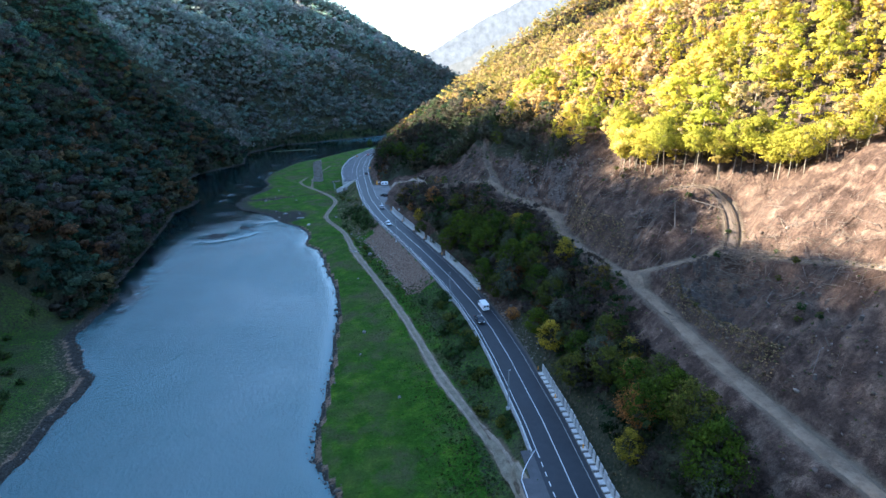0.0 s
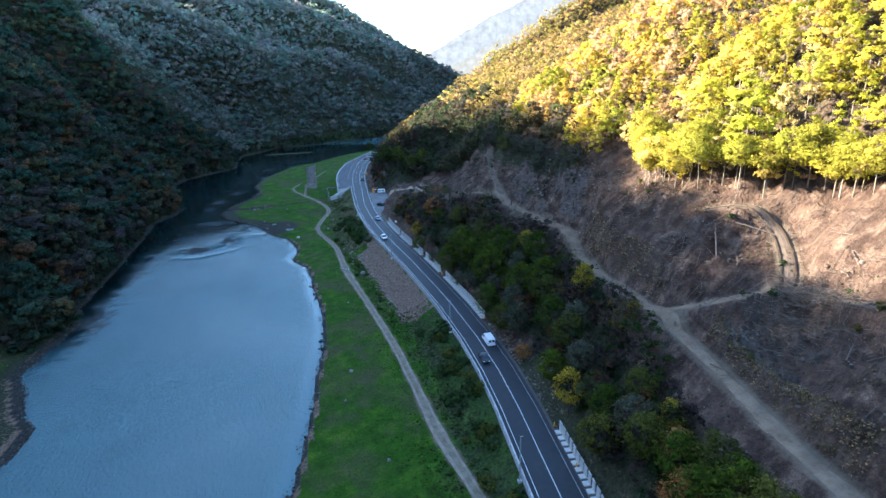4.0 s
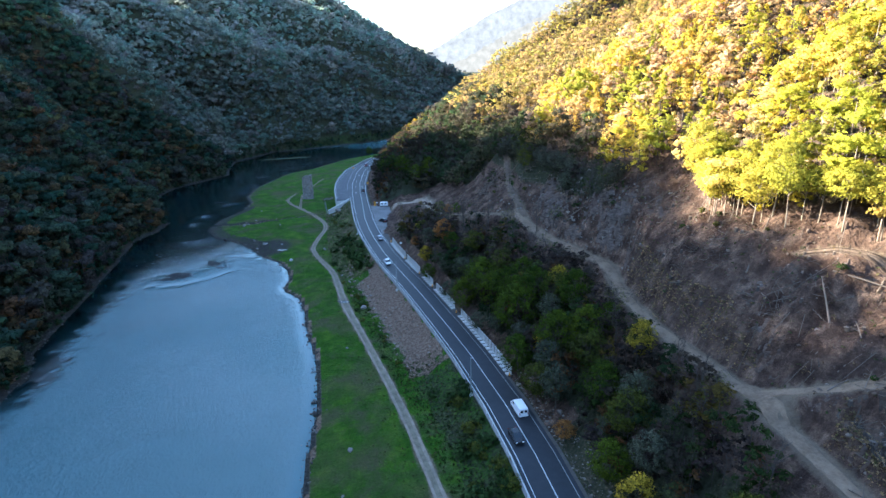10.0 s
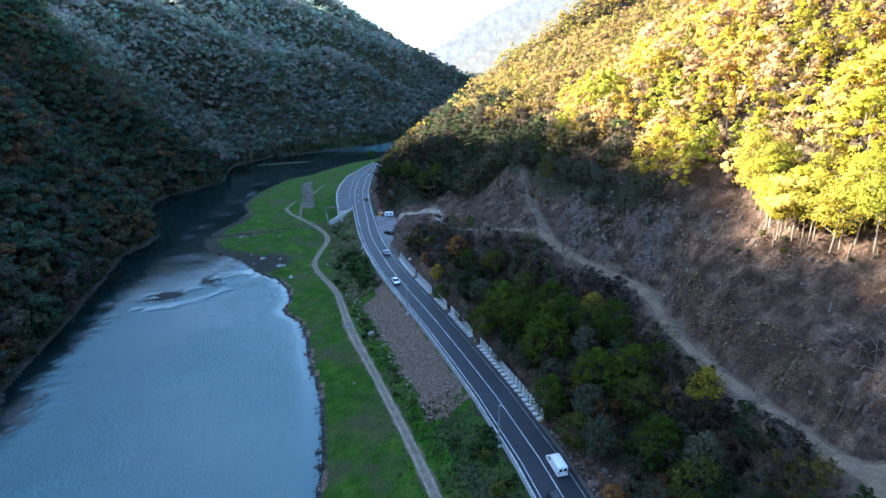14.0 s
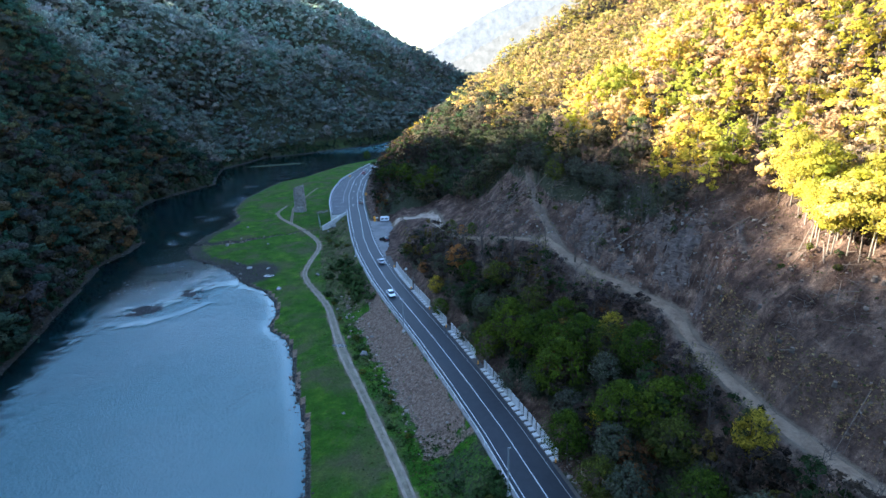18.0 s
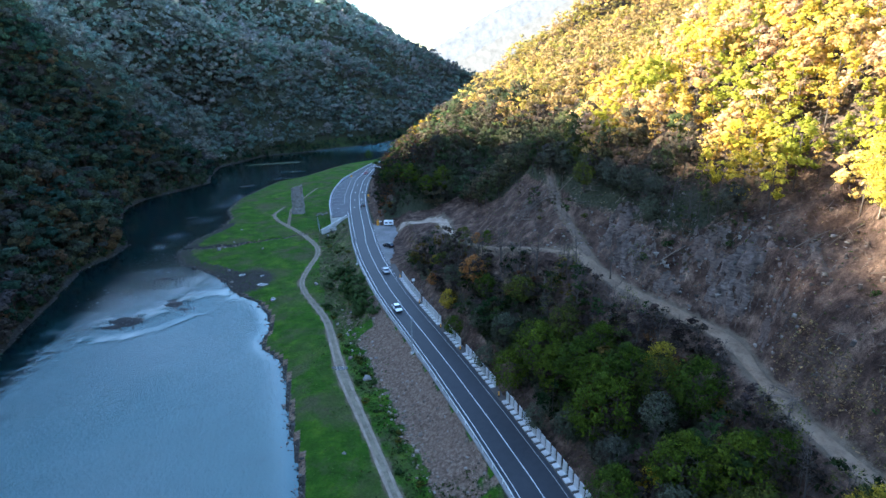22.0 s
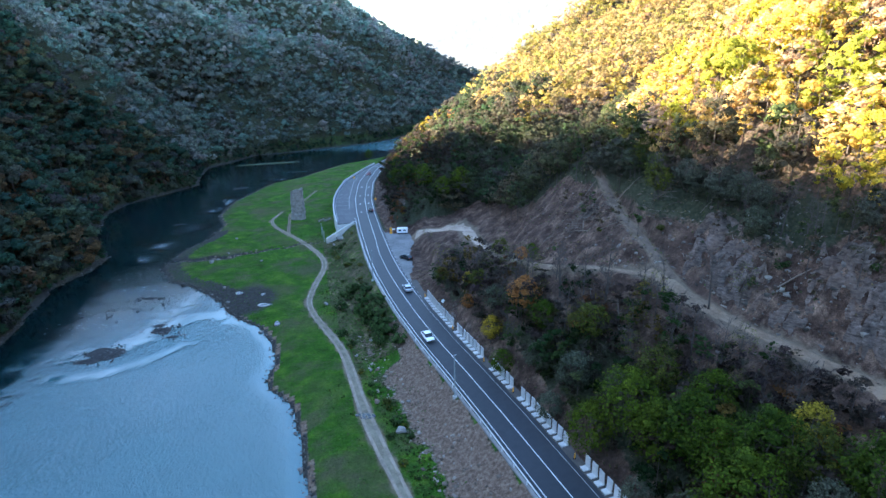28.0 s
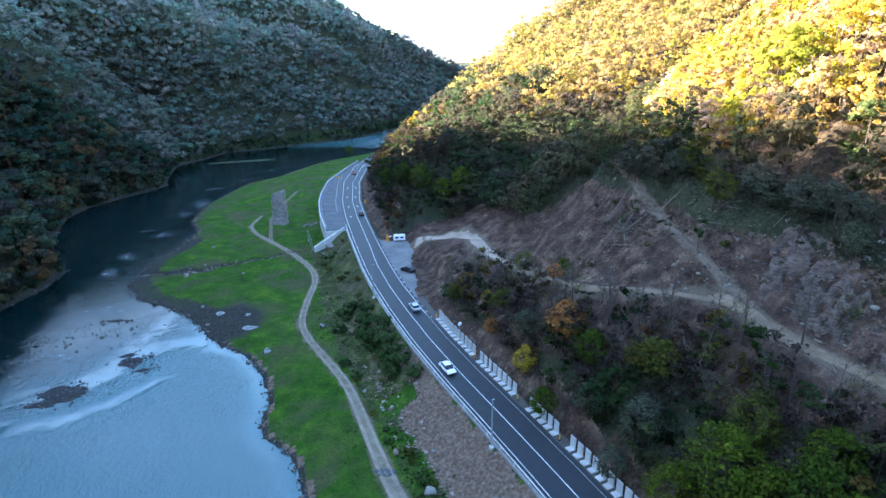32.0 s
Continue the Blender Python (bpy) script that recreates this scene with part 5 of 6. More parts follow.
def pick_tints(rng, n, palette, weights):
    idx = rng.choice(len(palette), n, p=np.array(weights) / sum(weights))
    return np.array(palette)[idx] * rng.uniform(0.75, 1.25, (n, 1)) * rng.uniform(0.92, 1.08, (n, 3))


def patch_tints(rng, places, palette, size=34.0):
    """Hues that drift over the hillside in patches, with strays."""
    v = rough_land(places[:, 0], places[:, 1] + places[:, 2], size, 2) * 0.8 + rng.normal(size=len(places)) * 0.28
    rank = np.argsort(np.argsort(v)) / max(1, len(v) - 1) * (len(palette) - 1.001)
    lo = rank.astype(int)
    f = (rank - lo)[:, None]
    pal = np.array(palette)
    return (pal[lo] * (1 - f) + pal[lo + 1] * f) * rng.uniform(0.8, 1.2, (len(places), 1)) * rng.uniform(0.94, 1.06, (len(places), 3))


def hazier_above(places, tints):
    """Tints lightened with height: the haze is put into the leaf colour."""
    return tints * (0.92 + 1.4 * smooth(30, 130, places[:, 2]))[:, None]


def scatter(rng, x0, x1, y0, y1, gap, keep):
    """Places on a jittered lattice, where keep(x, y, z) holds."""
    xs, ys = np.meshgrid(np.arange(x0, x1, gap), np.arange(y0, y1, gap))
    x = xs.ravel() + rng.uniform(-0.45, 0.45, xs.size) * gap
    y = ys.ravel() + rng.uniform(-0.45, 0.45, ys.size) * gap
    z = land(x, y)
    k = keep(x, y, z, rng)
    return np.stack([x, y, z], 1)[k]


# haze put into leaf colour: blue-leaning tints, and a lightened set for far slopes
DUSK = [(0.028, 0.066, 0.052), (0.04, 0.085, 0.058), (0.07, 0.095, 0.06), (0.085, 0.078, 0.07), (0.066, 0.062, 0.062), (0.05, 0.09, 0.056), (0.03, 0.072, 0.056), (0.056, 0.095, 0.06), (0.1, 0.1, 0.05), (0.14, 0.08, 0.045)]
HAZY_DUSK = [(0.1, 0.16, 0.13), (0.145, 0.175, 0.15), (0.18, 0.165, 0.155), (0.11, 0.165, 0.135), (0.19, 0.18, 0.165), (0.13, 0.175, 0.145)]
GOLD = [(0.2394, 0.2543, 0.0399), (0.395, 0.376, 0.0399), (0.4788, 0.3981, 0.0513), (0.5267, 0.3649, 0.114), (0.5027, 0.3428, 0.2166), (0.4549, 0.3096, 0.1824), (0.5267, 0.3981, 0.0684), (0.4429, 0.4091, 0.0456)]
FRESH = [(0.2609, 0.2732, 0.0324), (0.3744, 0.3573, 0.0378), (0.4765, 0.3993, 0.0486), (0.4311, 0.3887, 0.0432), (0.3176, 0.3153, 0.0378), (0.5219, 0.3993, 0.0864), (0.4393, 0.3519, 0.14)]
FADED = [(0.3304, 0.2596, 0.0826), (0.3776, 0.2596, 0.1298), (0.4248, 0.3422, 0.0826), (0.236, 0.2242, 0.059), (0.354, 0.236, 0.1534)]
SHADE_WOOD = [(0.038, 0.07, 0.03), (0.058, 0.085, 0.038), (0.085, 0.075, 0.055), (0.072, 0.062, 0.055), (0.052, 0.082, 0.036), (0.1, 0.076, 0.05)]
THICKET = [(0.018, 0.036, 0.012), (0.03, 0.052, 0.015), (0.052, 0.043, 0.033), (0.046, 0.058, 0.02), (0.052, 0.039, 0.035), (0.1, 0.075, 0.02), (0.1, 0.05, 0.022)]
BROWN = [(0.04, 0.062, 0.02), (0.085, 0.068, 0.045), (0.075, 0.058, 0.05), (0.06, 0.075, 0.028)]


def on_left(lo, hi, seen):
    """Wooded ground across the river: the part below the line of sight, or the heights above it."""
    def keep(x, y, z, rng):
        ul, _ = river_side(x, y)
        edge = np.where(y < 165, 27, np.where((y > 490) & (x > -20), 7, 2.2))
        low = z < 82 + 0.15 * np.hypot(x, y)
        return (ul > edge) & (y > lo) & (y < hi) & (low if seen else ~low)
    return keep


def on_steep(lo, hi):
    """The steepest faces across the river, where trees stand one above the other."""
    wooded = on_left(lo, hi, True)

    def keep(x, y, z, rng):
        dy, dx = land(x, y + 2) - land(x, y - 2), land(x + 2, y) - land(x - 2, y)
        return wooded(x, y, z, rng) & (np.hypot(dx, dy) / 4 > 1.35)
    return keep


rng = np.random.RandomState(11)
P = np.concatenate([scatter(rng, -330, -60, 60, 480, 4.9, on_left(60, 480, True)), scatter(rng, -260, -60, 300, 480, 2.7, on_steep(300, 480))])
woodland("woodland", P, rng.uniform(8, 14, len(P)), hazier_above(P, 0.78 * patch_tints(rng, P, DUSK)), 72, 0.12, "shaded mixed autumn woodland, dark green and brown, on a steep mountainside", 3, radius=0.5, low=0.0, masses=8, leaf=M_LEAF_WIDE)
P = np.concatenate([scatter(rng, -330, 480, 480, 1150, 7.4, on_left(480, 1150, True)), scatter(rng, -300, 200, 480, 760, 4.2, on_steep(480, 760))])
woodland("woodland", P, rng.uniform(10, 17, len(P)), hazier_above(P, patch_tints(rng, P, HAZY_DUSK)), 21, 0.22, "distant shaded mixed woodland covering a mountainside", 4, radius=0.46, low=0.0, masses=7, core=0.79, leaf=M_LEAF_WIDE)
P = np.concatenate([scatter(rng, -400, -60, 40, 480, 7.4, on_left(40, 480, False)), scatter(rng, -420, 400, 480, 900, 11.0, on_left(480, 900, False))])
woodland("woodland", P, rng.uniform(9, 15, len(P)), hazier_above(P, patch_tints(rng, P, DUSK)), 28, 0.2, "mixed woodland on the heights of a shaded mountain", 14, radius=0.48, low=0.0, masses=7, core=0.79, leaf=M_LEAF_WIDE)


def left_bank(x, y, z, rng):
    ul, _ = river_side(x, y)
    return (ul > 1.0) & (ul < 9) & (y > 160) & (rng.rand(len(x)) < 0.85)


P = scatter(rng, -115, 130, 160, 660, 2.6, left_bank)
woodland("thicket", P, rng.uniform(1.8, 4.5, len(P)), pick_tints(rng, len(P), [(0.022, 0.05, 0.03), (0.03, 0.06, 0.03), (0.045, 0.06, 0.035), (0.05, 0.05, 0.04)], [3, 3, 2, 1]), 16, 0.24, "dark green bushes lining the far bank of the river", 17, radius=0.55, low=0.0, masses=4, leaf=M_LEAF_WIDE)


def above_track(x, y):
    s, _ = road_frame(x, y)
    return s, follow(TRACK_S, y)


def upper_right(x, y, z, rng):
    s, st = above_track(x, y)
    bare = ((x < follow(WOOD_EDGE, y)) & (y < 166)) | ((s < st + 22) & (y >= 166) & (y < 262) & (z < 40)) | ((y > 255) & (y < 300) & (s < 38))
    return (s > st + 4) & ~bare & (y > -10) & (y < 560)


P = scatter(rng, 30, 330, -10, 560, 4.5, upper_right)
seen = P[:, 2] < 84 + 0.13 * np.hypot(P[:, 0], P[:, 1])
second = (P[:, 1] - 0.22 * np.clip(P[:, 0] - 50, 0, 160)) > 285
k = seen & ~second
# below the shadow line dark tints put the shade into leaf colour
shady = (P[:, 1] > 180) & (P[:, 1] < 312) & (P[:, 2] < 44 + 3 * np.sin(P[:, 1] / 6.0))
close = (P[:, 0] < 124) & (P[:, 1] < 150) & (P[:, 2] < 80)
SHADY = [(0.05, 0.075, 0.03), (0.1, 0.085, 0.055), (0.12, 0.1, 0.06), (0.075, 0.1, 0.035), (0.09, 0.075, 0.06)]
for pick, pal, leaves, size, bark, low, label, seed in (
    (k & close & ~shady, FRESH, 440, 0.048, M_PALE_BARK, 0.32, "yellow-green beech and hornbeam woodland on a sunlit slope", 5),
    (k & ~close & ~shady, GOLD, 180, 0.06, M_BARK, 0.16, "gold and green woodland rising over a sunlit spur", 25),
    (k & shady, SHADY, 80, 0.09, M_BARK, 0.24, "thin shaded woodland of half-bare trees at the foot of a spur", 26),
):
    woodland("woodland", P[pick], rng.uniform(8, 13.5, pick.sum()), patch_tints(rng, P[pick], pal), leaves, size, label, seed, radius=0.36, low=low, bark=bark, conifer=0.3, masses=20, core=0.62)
k = seen & second
# the next spur's foot likewise has its shade in the leaf tints
darkened = P[:, 2] < 44 + 5 * np.sin(P[:, 1] / 9.0) + 3 * np.sin(P[:, 0] / 5.0)
woodland("woodland", P[k & darkened], rng.uniform(8, 12, (k & darkened).sum()), patch_tints(rng, P[k & darkened], SHADE_WOOD), 110, 0.085, "dark shaded green and brown woodland at the foot of the next spur", 16, low=0.08, masses=10, radius=0.4, core=0.7)
woodland("woodland", P[k & ~darkened], rng.uniform(8, 12, (k & ~darkened).sum()), patch_tints(rng, P[k & ~darkened], FADED), 56, 0.1, "fading brown and gold woodland on the next spur", 15, low=0.1, conifer=0.15, masses=7, radius=0.4, core=0.7)
k = ~seen & (rng.rand(len(P)) < 0.28)
woodland("woodland", P[k], rng.uniform(10, 15, k.sum()), patch_tints(rng, P[k], GOLD), 12, 0.26, "yellow-green woodland high on a sunlit ridge", 6, conifer=0.15, radius=0.42, masses=2, leaf=M_LEAF_WIDE)


def shaded_saplings(x, y, z, rng):
    s, st = above_track(x, y)
    up = (s > st + 5) & (y > 168) & (y < 262) & (z > 29.5) & (z < 40) & (np.abs(x - 63) > 3.2)
    return up & (rng.rand(len(x)) < 0.8)


P = scatter(rng, 40, 120, 160, 262, 3.2, shaded_saplings)
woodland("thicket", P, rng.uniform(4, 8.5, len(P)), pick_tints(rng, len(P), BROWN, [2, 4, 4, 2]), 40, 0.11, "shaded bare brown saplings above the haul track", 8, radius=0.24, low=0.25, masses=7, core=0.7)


def sunny_saplings(x, y, z, rng):
    s, st = above_track(x, y)
    return (s > st + 6) & (x > follow(WOOD_EDGE, y) + 3) & (y > 80) & (y < 268) & (z > 44) & (z < 78) & (rng.rand(len(x)) < 0.75)


P = scatter(rng, 60, 190, 100, 268, 4.0, sunny_saplings)
woodland("thicket", P, rng.uniform(3, 6.5, len(P)), pick_tints(rng, len(P), [(0.48, 0.36, 0.22), (0.42, 0.4, 0.08), (0.46, 0.4, 0.14)], [3, 2, 2]), 36, 0.12, "pale peach and yellow saplings filling a sunlit wood", 9, radius=0.34, low=0.08, masses=3)


def lower_right(x, y, z, rng):
    s, st = above_track(x, y)
    strip = (s > 9) & (s < st - 5.2 - 3 * (1 - smooth(68, 100, y))) & (y > 15) & (y < 258)
    open_spur = (y > 250) & (s > 8) | (y > 214) & (s > 15) & (rng.rand(len(x)) < 0.4)
    return strip & ~open_spur | (s > 8.5) & (s < st + 8) & (y > 308) & (y < 470)


P = scatter(rng, 15, 110, 15, 470, 2.9, lower_right)
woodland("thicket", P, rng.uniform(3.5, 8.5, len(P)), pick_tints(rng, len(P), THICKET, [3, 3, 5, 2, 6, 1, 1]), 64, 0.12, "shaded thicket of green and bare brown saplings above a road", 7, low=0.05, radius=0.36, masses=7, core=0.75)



# ---- stones ----
def stone_array(rg, n):
    """Rough stones of eight corners pushed about, as arrays round the origin, about 1 across."""
    cube = np.array([[x, y, z] for x in (-1, 1) for y in (-1, 1) for z in (-1, 1)], float) * 0.5
    v = cube[None] * rg.uniform(0.5, 1.0, (n, 1, 3)) + rg.normal(size=(n, 8, 3)) * 0.11
    a = rg.uniform(0, 6.28, n)
    c, s = np.cos(a)[:, None], np.sin(a)[:, None]
    return np.stack([v[..., 0] * c - v[..., 1] * s, v[..., 0] * s + v[..., 1] * c, v[..., 2] * 0.7], -1)


CUBE_FACES = np.array([[0, 1, 3, 2], [4, 6, 7, 5], [0, 4, 5, 1], [2, 3, 7, 6], [0, 2, 6, 4], [1, 5, 7, 3]])


def stones(name, places, sizes, mat, label, seed):
    rg = np.random.RandomState(seed)
    n = len(places)
    v = stone_array(rg, n) * np.asarray(sizes)[:, None, None] + places[:, None]
    q = (np.arange(n)[:, None, None] * 8 + CUBE_FACES[None]).reshape(-1, 4)
    ob = new(name, array_mesh(name, v.reshape(-1, 3), q, mat))
    return tagged(ob, label, "stones", kind="stuff")


def on_land(x, y, sink=0.0):
    return np.stack([x, y, land(x, y) - sink], 1)


rg = np.random.RandomState(21)
# shingle along both shores
y = rg.uniform(50, 430, 3800)
side = rg.rand(3800) < 0.6
x = np.where(side, follow(SHORE_R, y) + rg.normal(0.2, 0.6, 3800), follow(SHORE_L, y) - np.abs(rg.normal(0.8, 1.2, 3800)) + 0.6)
z = np.maximum(land(x, y), 0.0)
stones("shore_stones", np.stack([x, y, z], 1), rg.gamma(1.6, 0.12, 3800) + 0.08, M_SHORE, "grey stones strewn along the waterline", 31)
# rubble on the fill below the road
n = 1500
y = rg.uniform(154, 236, n)
s = np.where(rg.rand(n) < 0.55, -rg.normal(14.2, 1.2, n), -rg.uniform(5.4, 14.5, n))
x = follow(ROAD_X, y) + s
stones("bank_rubble", on_land(x, y), np.where(rg.rand(n) < 0.06, 0.5, 0.0) + rg.gamma(1.2, 0.09, n) + 0.05, M_RUBBLE, "broken grey-brown rubble on the bank below the road", 32)
# loose rock on the cut and logged slopes
y = rg.uniform(25, 250, 2600)
s = follow(TRACK_S, y) + np.where(rg.rand(2600) < 0.8, rg.uniform(2.8, 26, 2600), rg.uniform(-10, -2.8, 2600))
x = follow(ROAD_X, y) + s
stones("slope_rubble", on_land(x, y), np.minimum(rg.gamma(1.1, 0.16, 2600) + 0.1, 0.9), M_ROCK, "loose broken rock on a bare slope", 33)
# broken stone at the foot of the slope where no slabs stand
n = 700
y = rg.uniform(91, 143, n)
x = follow(ROAD_X, y) + 5.1 + np.abs(rg.normal(0, 2.2, n))
stones("slope_rubble", on_land(x, y), rg.gamma(1.3, 0.12, n) + 0.08, M_SCREE, "pale broken stone along the foot of the slope", 38)
# the stony stream bed on the flat
n = 420
i = rg.randint(0, len(STREAM) - 1, n)
f = rg.rand(n)
bed = np.array(STREAM)
x = bed[i, 0] * (1 - f) + bed[i + 1, 0] * f + rg.normal(size=n) * 0.8
y = bed[i, 1] * (1 - f) + bed[i + 1, 1] * f + rg.normal(size=n) * 0.8
stones("stream_stones", on_land(x, y), rg.gamma(1.6, 0.16, n) + 0.12, M_ROCK, "grey stones in a small stream bed crossing the flat", 37)
# crags above the haul track
n = 2000
y = rg.normal(178, 18, n)
x = follow(ROAD_X, y) + follow(TRACK_S, y) + 2.8 + 14 * rg.rand(n) ** 1.5
stones("crag", on_land(x, y, 0.15), np.minimum(rg.gamma(1.0, 0.2, n) + 0.1, 1.1), M_SCREE, "jutting grey crag and blocks above the haul track", 34)
n = 420
y = rg.uniform(312, 425, n)
x = follow(ROAD_X, y) + rg.uniform(6.5, 15, n)
stones("crag", on_land(x, y, 0.3), rg.gamma(1.5, 0.2, n) + 0.2, M_ROCK, "bare rock of a road cutting", 35)
# shoals and stones of the rapids
sx, sy = [], []
for cx, cy, rx, ry, n in ((-54, 246, 5.5, 4, 150), (-43.5, 256, 3.5, 3.5, 90), (-40, 251, 2.5, 1.5, 30), (-52, 280, 4, 2, 40), (-58, 268, 14, 10, 110), (-50, 272, 12, 7, 70), (-60, 300, 8, 10, 40)):
    sx.append(rg.normal(cx, rx * 0.6, n))
    sy.append(rg.normal(cy, ry * 0.6, n))
sx, sy = np.concatenate(sx), np.concatenate(sy)
stones("river_stones", np.stack([sx, sy, 0 * sx + 0.02], 1), rg.gamma(1.6, 0.13, len(sx)) + 0.12, plain("wet dark stone", (0.022, 0.023, 0.024), 0.5, scale=2.0), "dark wet stones breaking the surface of the rapids", 36)


def mound(name, cx, cy, rx, ry, top, mat, label, seed, base=0.0, kind="structure", cat="shoal"):
    """A low uneven heap with a ragged outline."""
    rg2 = np.random.RandomState(seed)
    n, rings = 40, 7
    ph = rg2.uniform(0, 6.28, 5)
    verts, faces = [Vector((cx, cy, base + top))], []
    for r in range(1, rings + 1):
        for j in range(n):
            t = 2 * math.pi * j / n
            k = 1 + sum(0.16 / (i + 1) * math.sin((i + 2) * t + ph[i]) for i in range(5))
            f = r / rings
            verts.append(Vector((cx + rx * f * k * math.cos(t), cy + ry * f * k * math.sin(t), base - 0.3 * (f > 0.99) + top * (1 - f ** 2) + rg2.normal() * 0.04 * (1 - f))))
    for j in range(n):
        faces.append((0, 1 + j, 1 + (j + 1) % n))
    for r in range(rings - 1):
        for j in range(n):
            q = (j + 1) % n
            a, b = 1 + r * n, 1 + (r + 1) * n
            faces.append((a + j, b + j, b + q, a + q))
    return tagged(link_mesh(name, verts, faces, mat, None, True), label, cat, kind=kind)


M_SHOAL = dirt_material("wet shingle", (0.02, 0.02, 0.021), (0.06, 0.058, 0.055), 0.8)
for cx, cy, rx, ry, m in ((-54, 246, 5.2, 3.4, M_SHOAL), (-57, 243, 3, 1.6, M_SHOAL), (-43.5, 255.5, 2.6, 2.8, M_SHOAL), (-44.8, 259, 1.6, 1.2, M_SHOAL), (-40.3, 251, 1.6, 0.8, M_SHOAL), (-51.5, 279.5, 2.2, 0.9, M_SHOAL)):
    mound("shoal", cx, cy, rx, ry, 0.16, m, "dark wet gravel shoal in the shallow river", int(abs(cx * 7)))
for cx, cy, rx, ry in ((-40, 431, 5, 2.2), (-58.5, 363, 3, 1.2)):
    mound("gravel_bar", cx, cy, rx, ry, 0.09, M_SHOAL, "dark gravel bar just breaking the river", int(abs(cx * 5)), cat="gravel bar")
mound("gravel_bar", -28, 507, 25, 3.2, 0.25, dirt_material("weedy gravel", (0.035, 0.05, 0.02), (0.075, 0.08, 0.045), 0.6), "long low weedy gravel bar below the far bank", 77, cat="gravel bar")
for cx, cy, rx, ry in ((-42, 400, 9, 16), (-48, 384, 8, 10), (-20, 448, 13, 6), (-13, 470, 14, 5), (-52, 356, 9, 8), (-60, 333, 9, 9), (-62, 318, 8, 7), (-60, 264, 15, 9), (-54, 286, 16, 9), (-44, 264, 8, 5)):
    mound("riffle", cx, cy, rx, ry, 0.035, M_RIFFLE, "patch of broken white water over shallow stones", int(abs(cx * 3 + cy)), base=0.012, cat="riffle")


def puddle(cx, cy, rx, ry, seed):
    z = land_at(cx, cy)
    return mound("puddle", cx, cy, rx, ry, 0.004, M_PUDDLE, "shallow puddle reflecting the sky on the wet flat", seed, base=z + 0.06, cat="puddle")


for i, q in enumerate(((-18.4, 262.7, 2.1, 1.5), (-25.9, 273.5, 1.5, 1.2), (-19, 270.4, 0.9, 0.8), (-14.1, 250.4, 1.2, 1.8), (3.9, 202.6, 1.5, 1.2), (2.5, 203.5, 0.9, 0.5))):
    puddle(*q, 50 + i)


def boulder(x, y, size, seed, label="grey boulder lying on the river meadow"):
    bm = bmesh.new()
    bmesh.ops.create_icosphere(bm, subdivisions=3, radius=0.5)
    r2 = random.Random(seed)
    off = Vector((r2.uniform(0, 50), r2.uniform(0, 50), 0))
    for v in bm.verts:
        v.co *= 0.8 + 0.45 * noise.noise(v.co * 1.7 + off) + 0.12 * noise.noise(v.co * 5 + off)
        v.co = Vector((v.co.x * size, v.co.y * size * 0.8, v.co.z * size * 0.75))
    ob = link_mesh("boulder", *taken(bm), M_BOULDER)
    ob.matrix_world = pose(x, y, max(land_at(x, y), 0.0) + size * 0.2, 0, 0, r2.uniform(0, 360))
    return tagged(ob, label, "boulder", "boulders of the river flat")


M_BOULDER = plain("grey boulder", (0.2, 0.19, 0.175), 0.9, scale=1.3, bump=0.5)
for i, (x, y, r) in enumerate(((9.4, 196.2, 2.2), (-1.4, 257.3, 1.7), (4.1, 226.3, 1.2), (6.5, 219, 0.9), (12.3, 205, 1.1), (-30.6, 279, 1.6), (-28.6, 268.6, 1.3), (-37.6, 304, 1.8), (-36, 307, 1.2), (-33, 312, 1.0), (-21, 300, 1.1), (3, 172, 0.9), (1.5, 130, 1.3), (-0.5, 118, 0.8), (6.5, 96, 1.0), (-32, 330, 1.4), (8, 232, 1.0), (6.2, 311.5, 3.2), (3.8, 309, 1.5))):
    boulder(x, y, r, i)


def ruined_pier():
    """A broken stub of masonry, its courses worn, one flank fallen away."""
    bm = bmesh.new()
    rows, cols, h = 26, 28, 14.0
    ring = []
    for i in range(rows + 1):
        t = i / rows
        row = []
        for j in range(cols):
            a = 2 * math.pi * j / cols
            ex, ey = 3.0 - 0.5 * t, 1.9 - 0.2 * t
            cx = abs(math.cos(a)) ** 0.55 * math.copysign(1, math.cos(a))
            cy = abs(math.sin(a)) ** 0.55 * math.copysign(1, math.sin(a))
            p = Vector((ex * cx, ey * cy, t * h))
            crumble = noise.noise(p * 0.55) * 0.5 + noise.noise(p * 1.7) * 0.28 + (0.1 if i % 2 else 0)
            bite = 0.8 * math.exp(-((t - 0.3) / 0.12) ** 2) * max(0, math.cos(a - 4.2))
            p.x *= 1 + (crumble - bite) * 0.2
            p.y *= 1 + (crumble - bite) * 0.25
            top = h * (0.9 + 0.1 * math.sin(a * 1.3 + 0.8)) + noise.noise(p) * 0.7
            p.z = min(p.z, top)
            row.append(bm.verts.new(p))
        ring.append(row)
    for i in range(rows):
        for j in range(cols):
            k = (j + 1) % cols
            bm.faces.new((ring[i][j], ring[i][k], ring[i + 1][k], ring[i + 1][j]))
    bm.faces.new(ring[-1])
    ob = link_mesh("ruined_pier", *taken(bm), plain("old masonry block", (0.2, 0.185, 0.17), 0.93, vary=0.6, scale=0.7, bump=0.8, fine=5))
    ob.matrix_world = pose(-8.9, 351.5, land_at(-9, 351) - 0.4, 0, 1.5, -18)
    return tagged(ob, "tall ruined grey masonry bridge pier standing on the meadow", "ruin")


ruined_pier()
for i in range(6):
    boulder(-0.5 + 0.9 * i, 344 + (i % 3) * 1.1, 1.1 + 0.3 * (i % 2), 90 + i, "fallen masonry block beside the ruined pier")


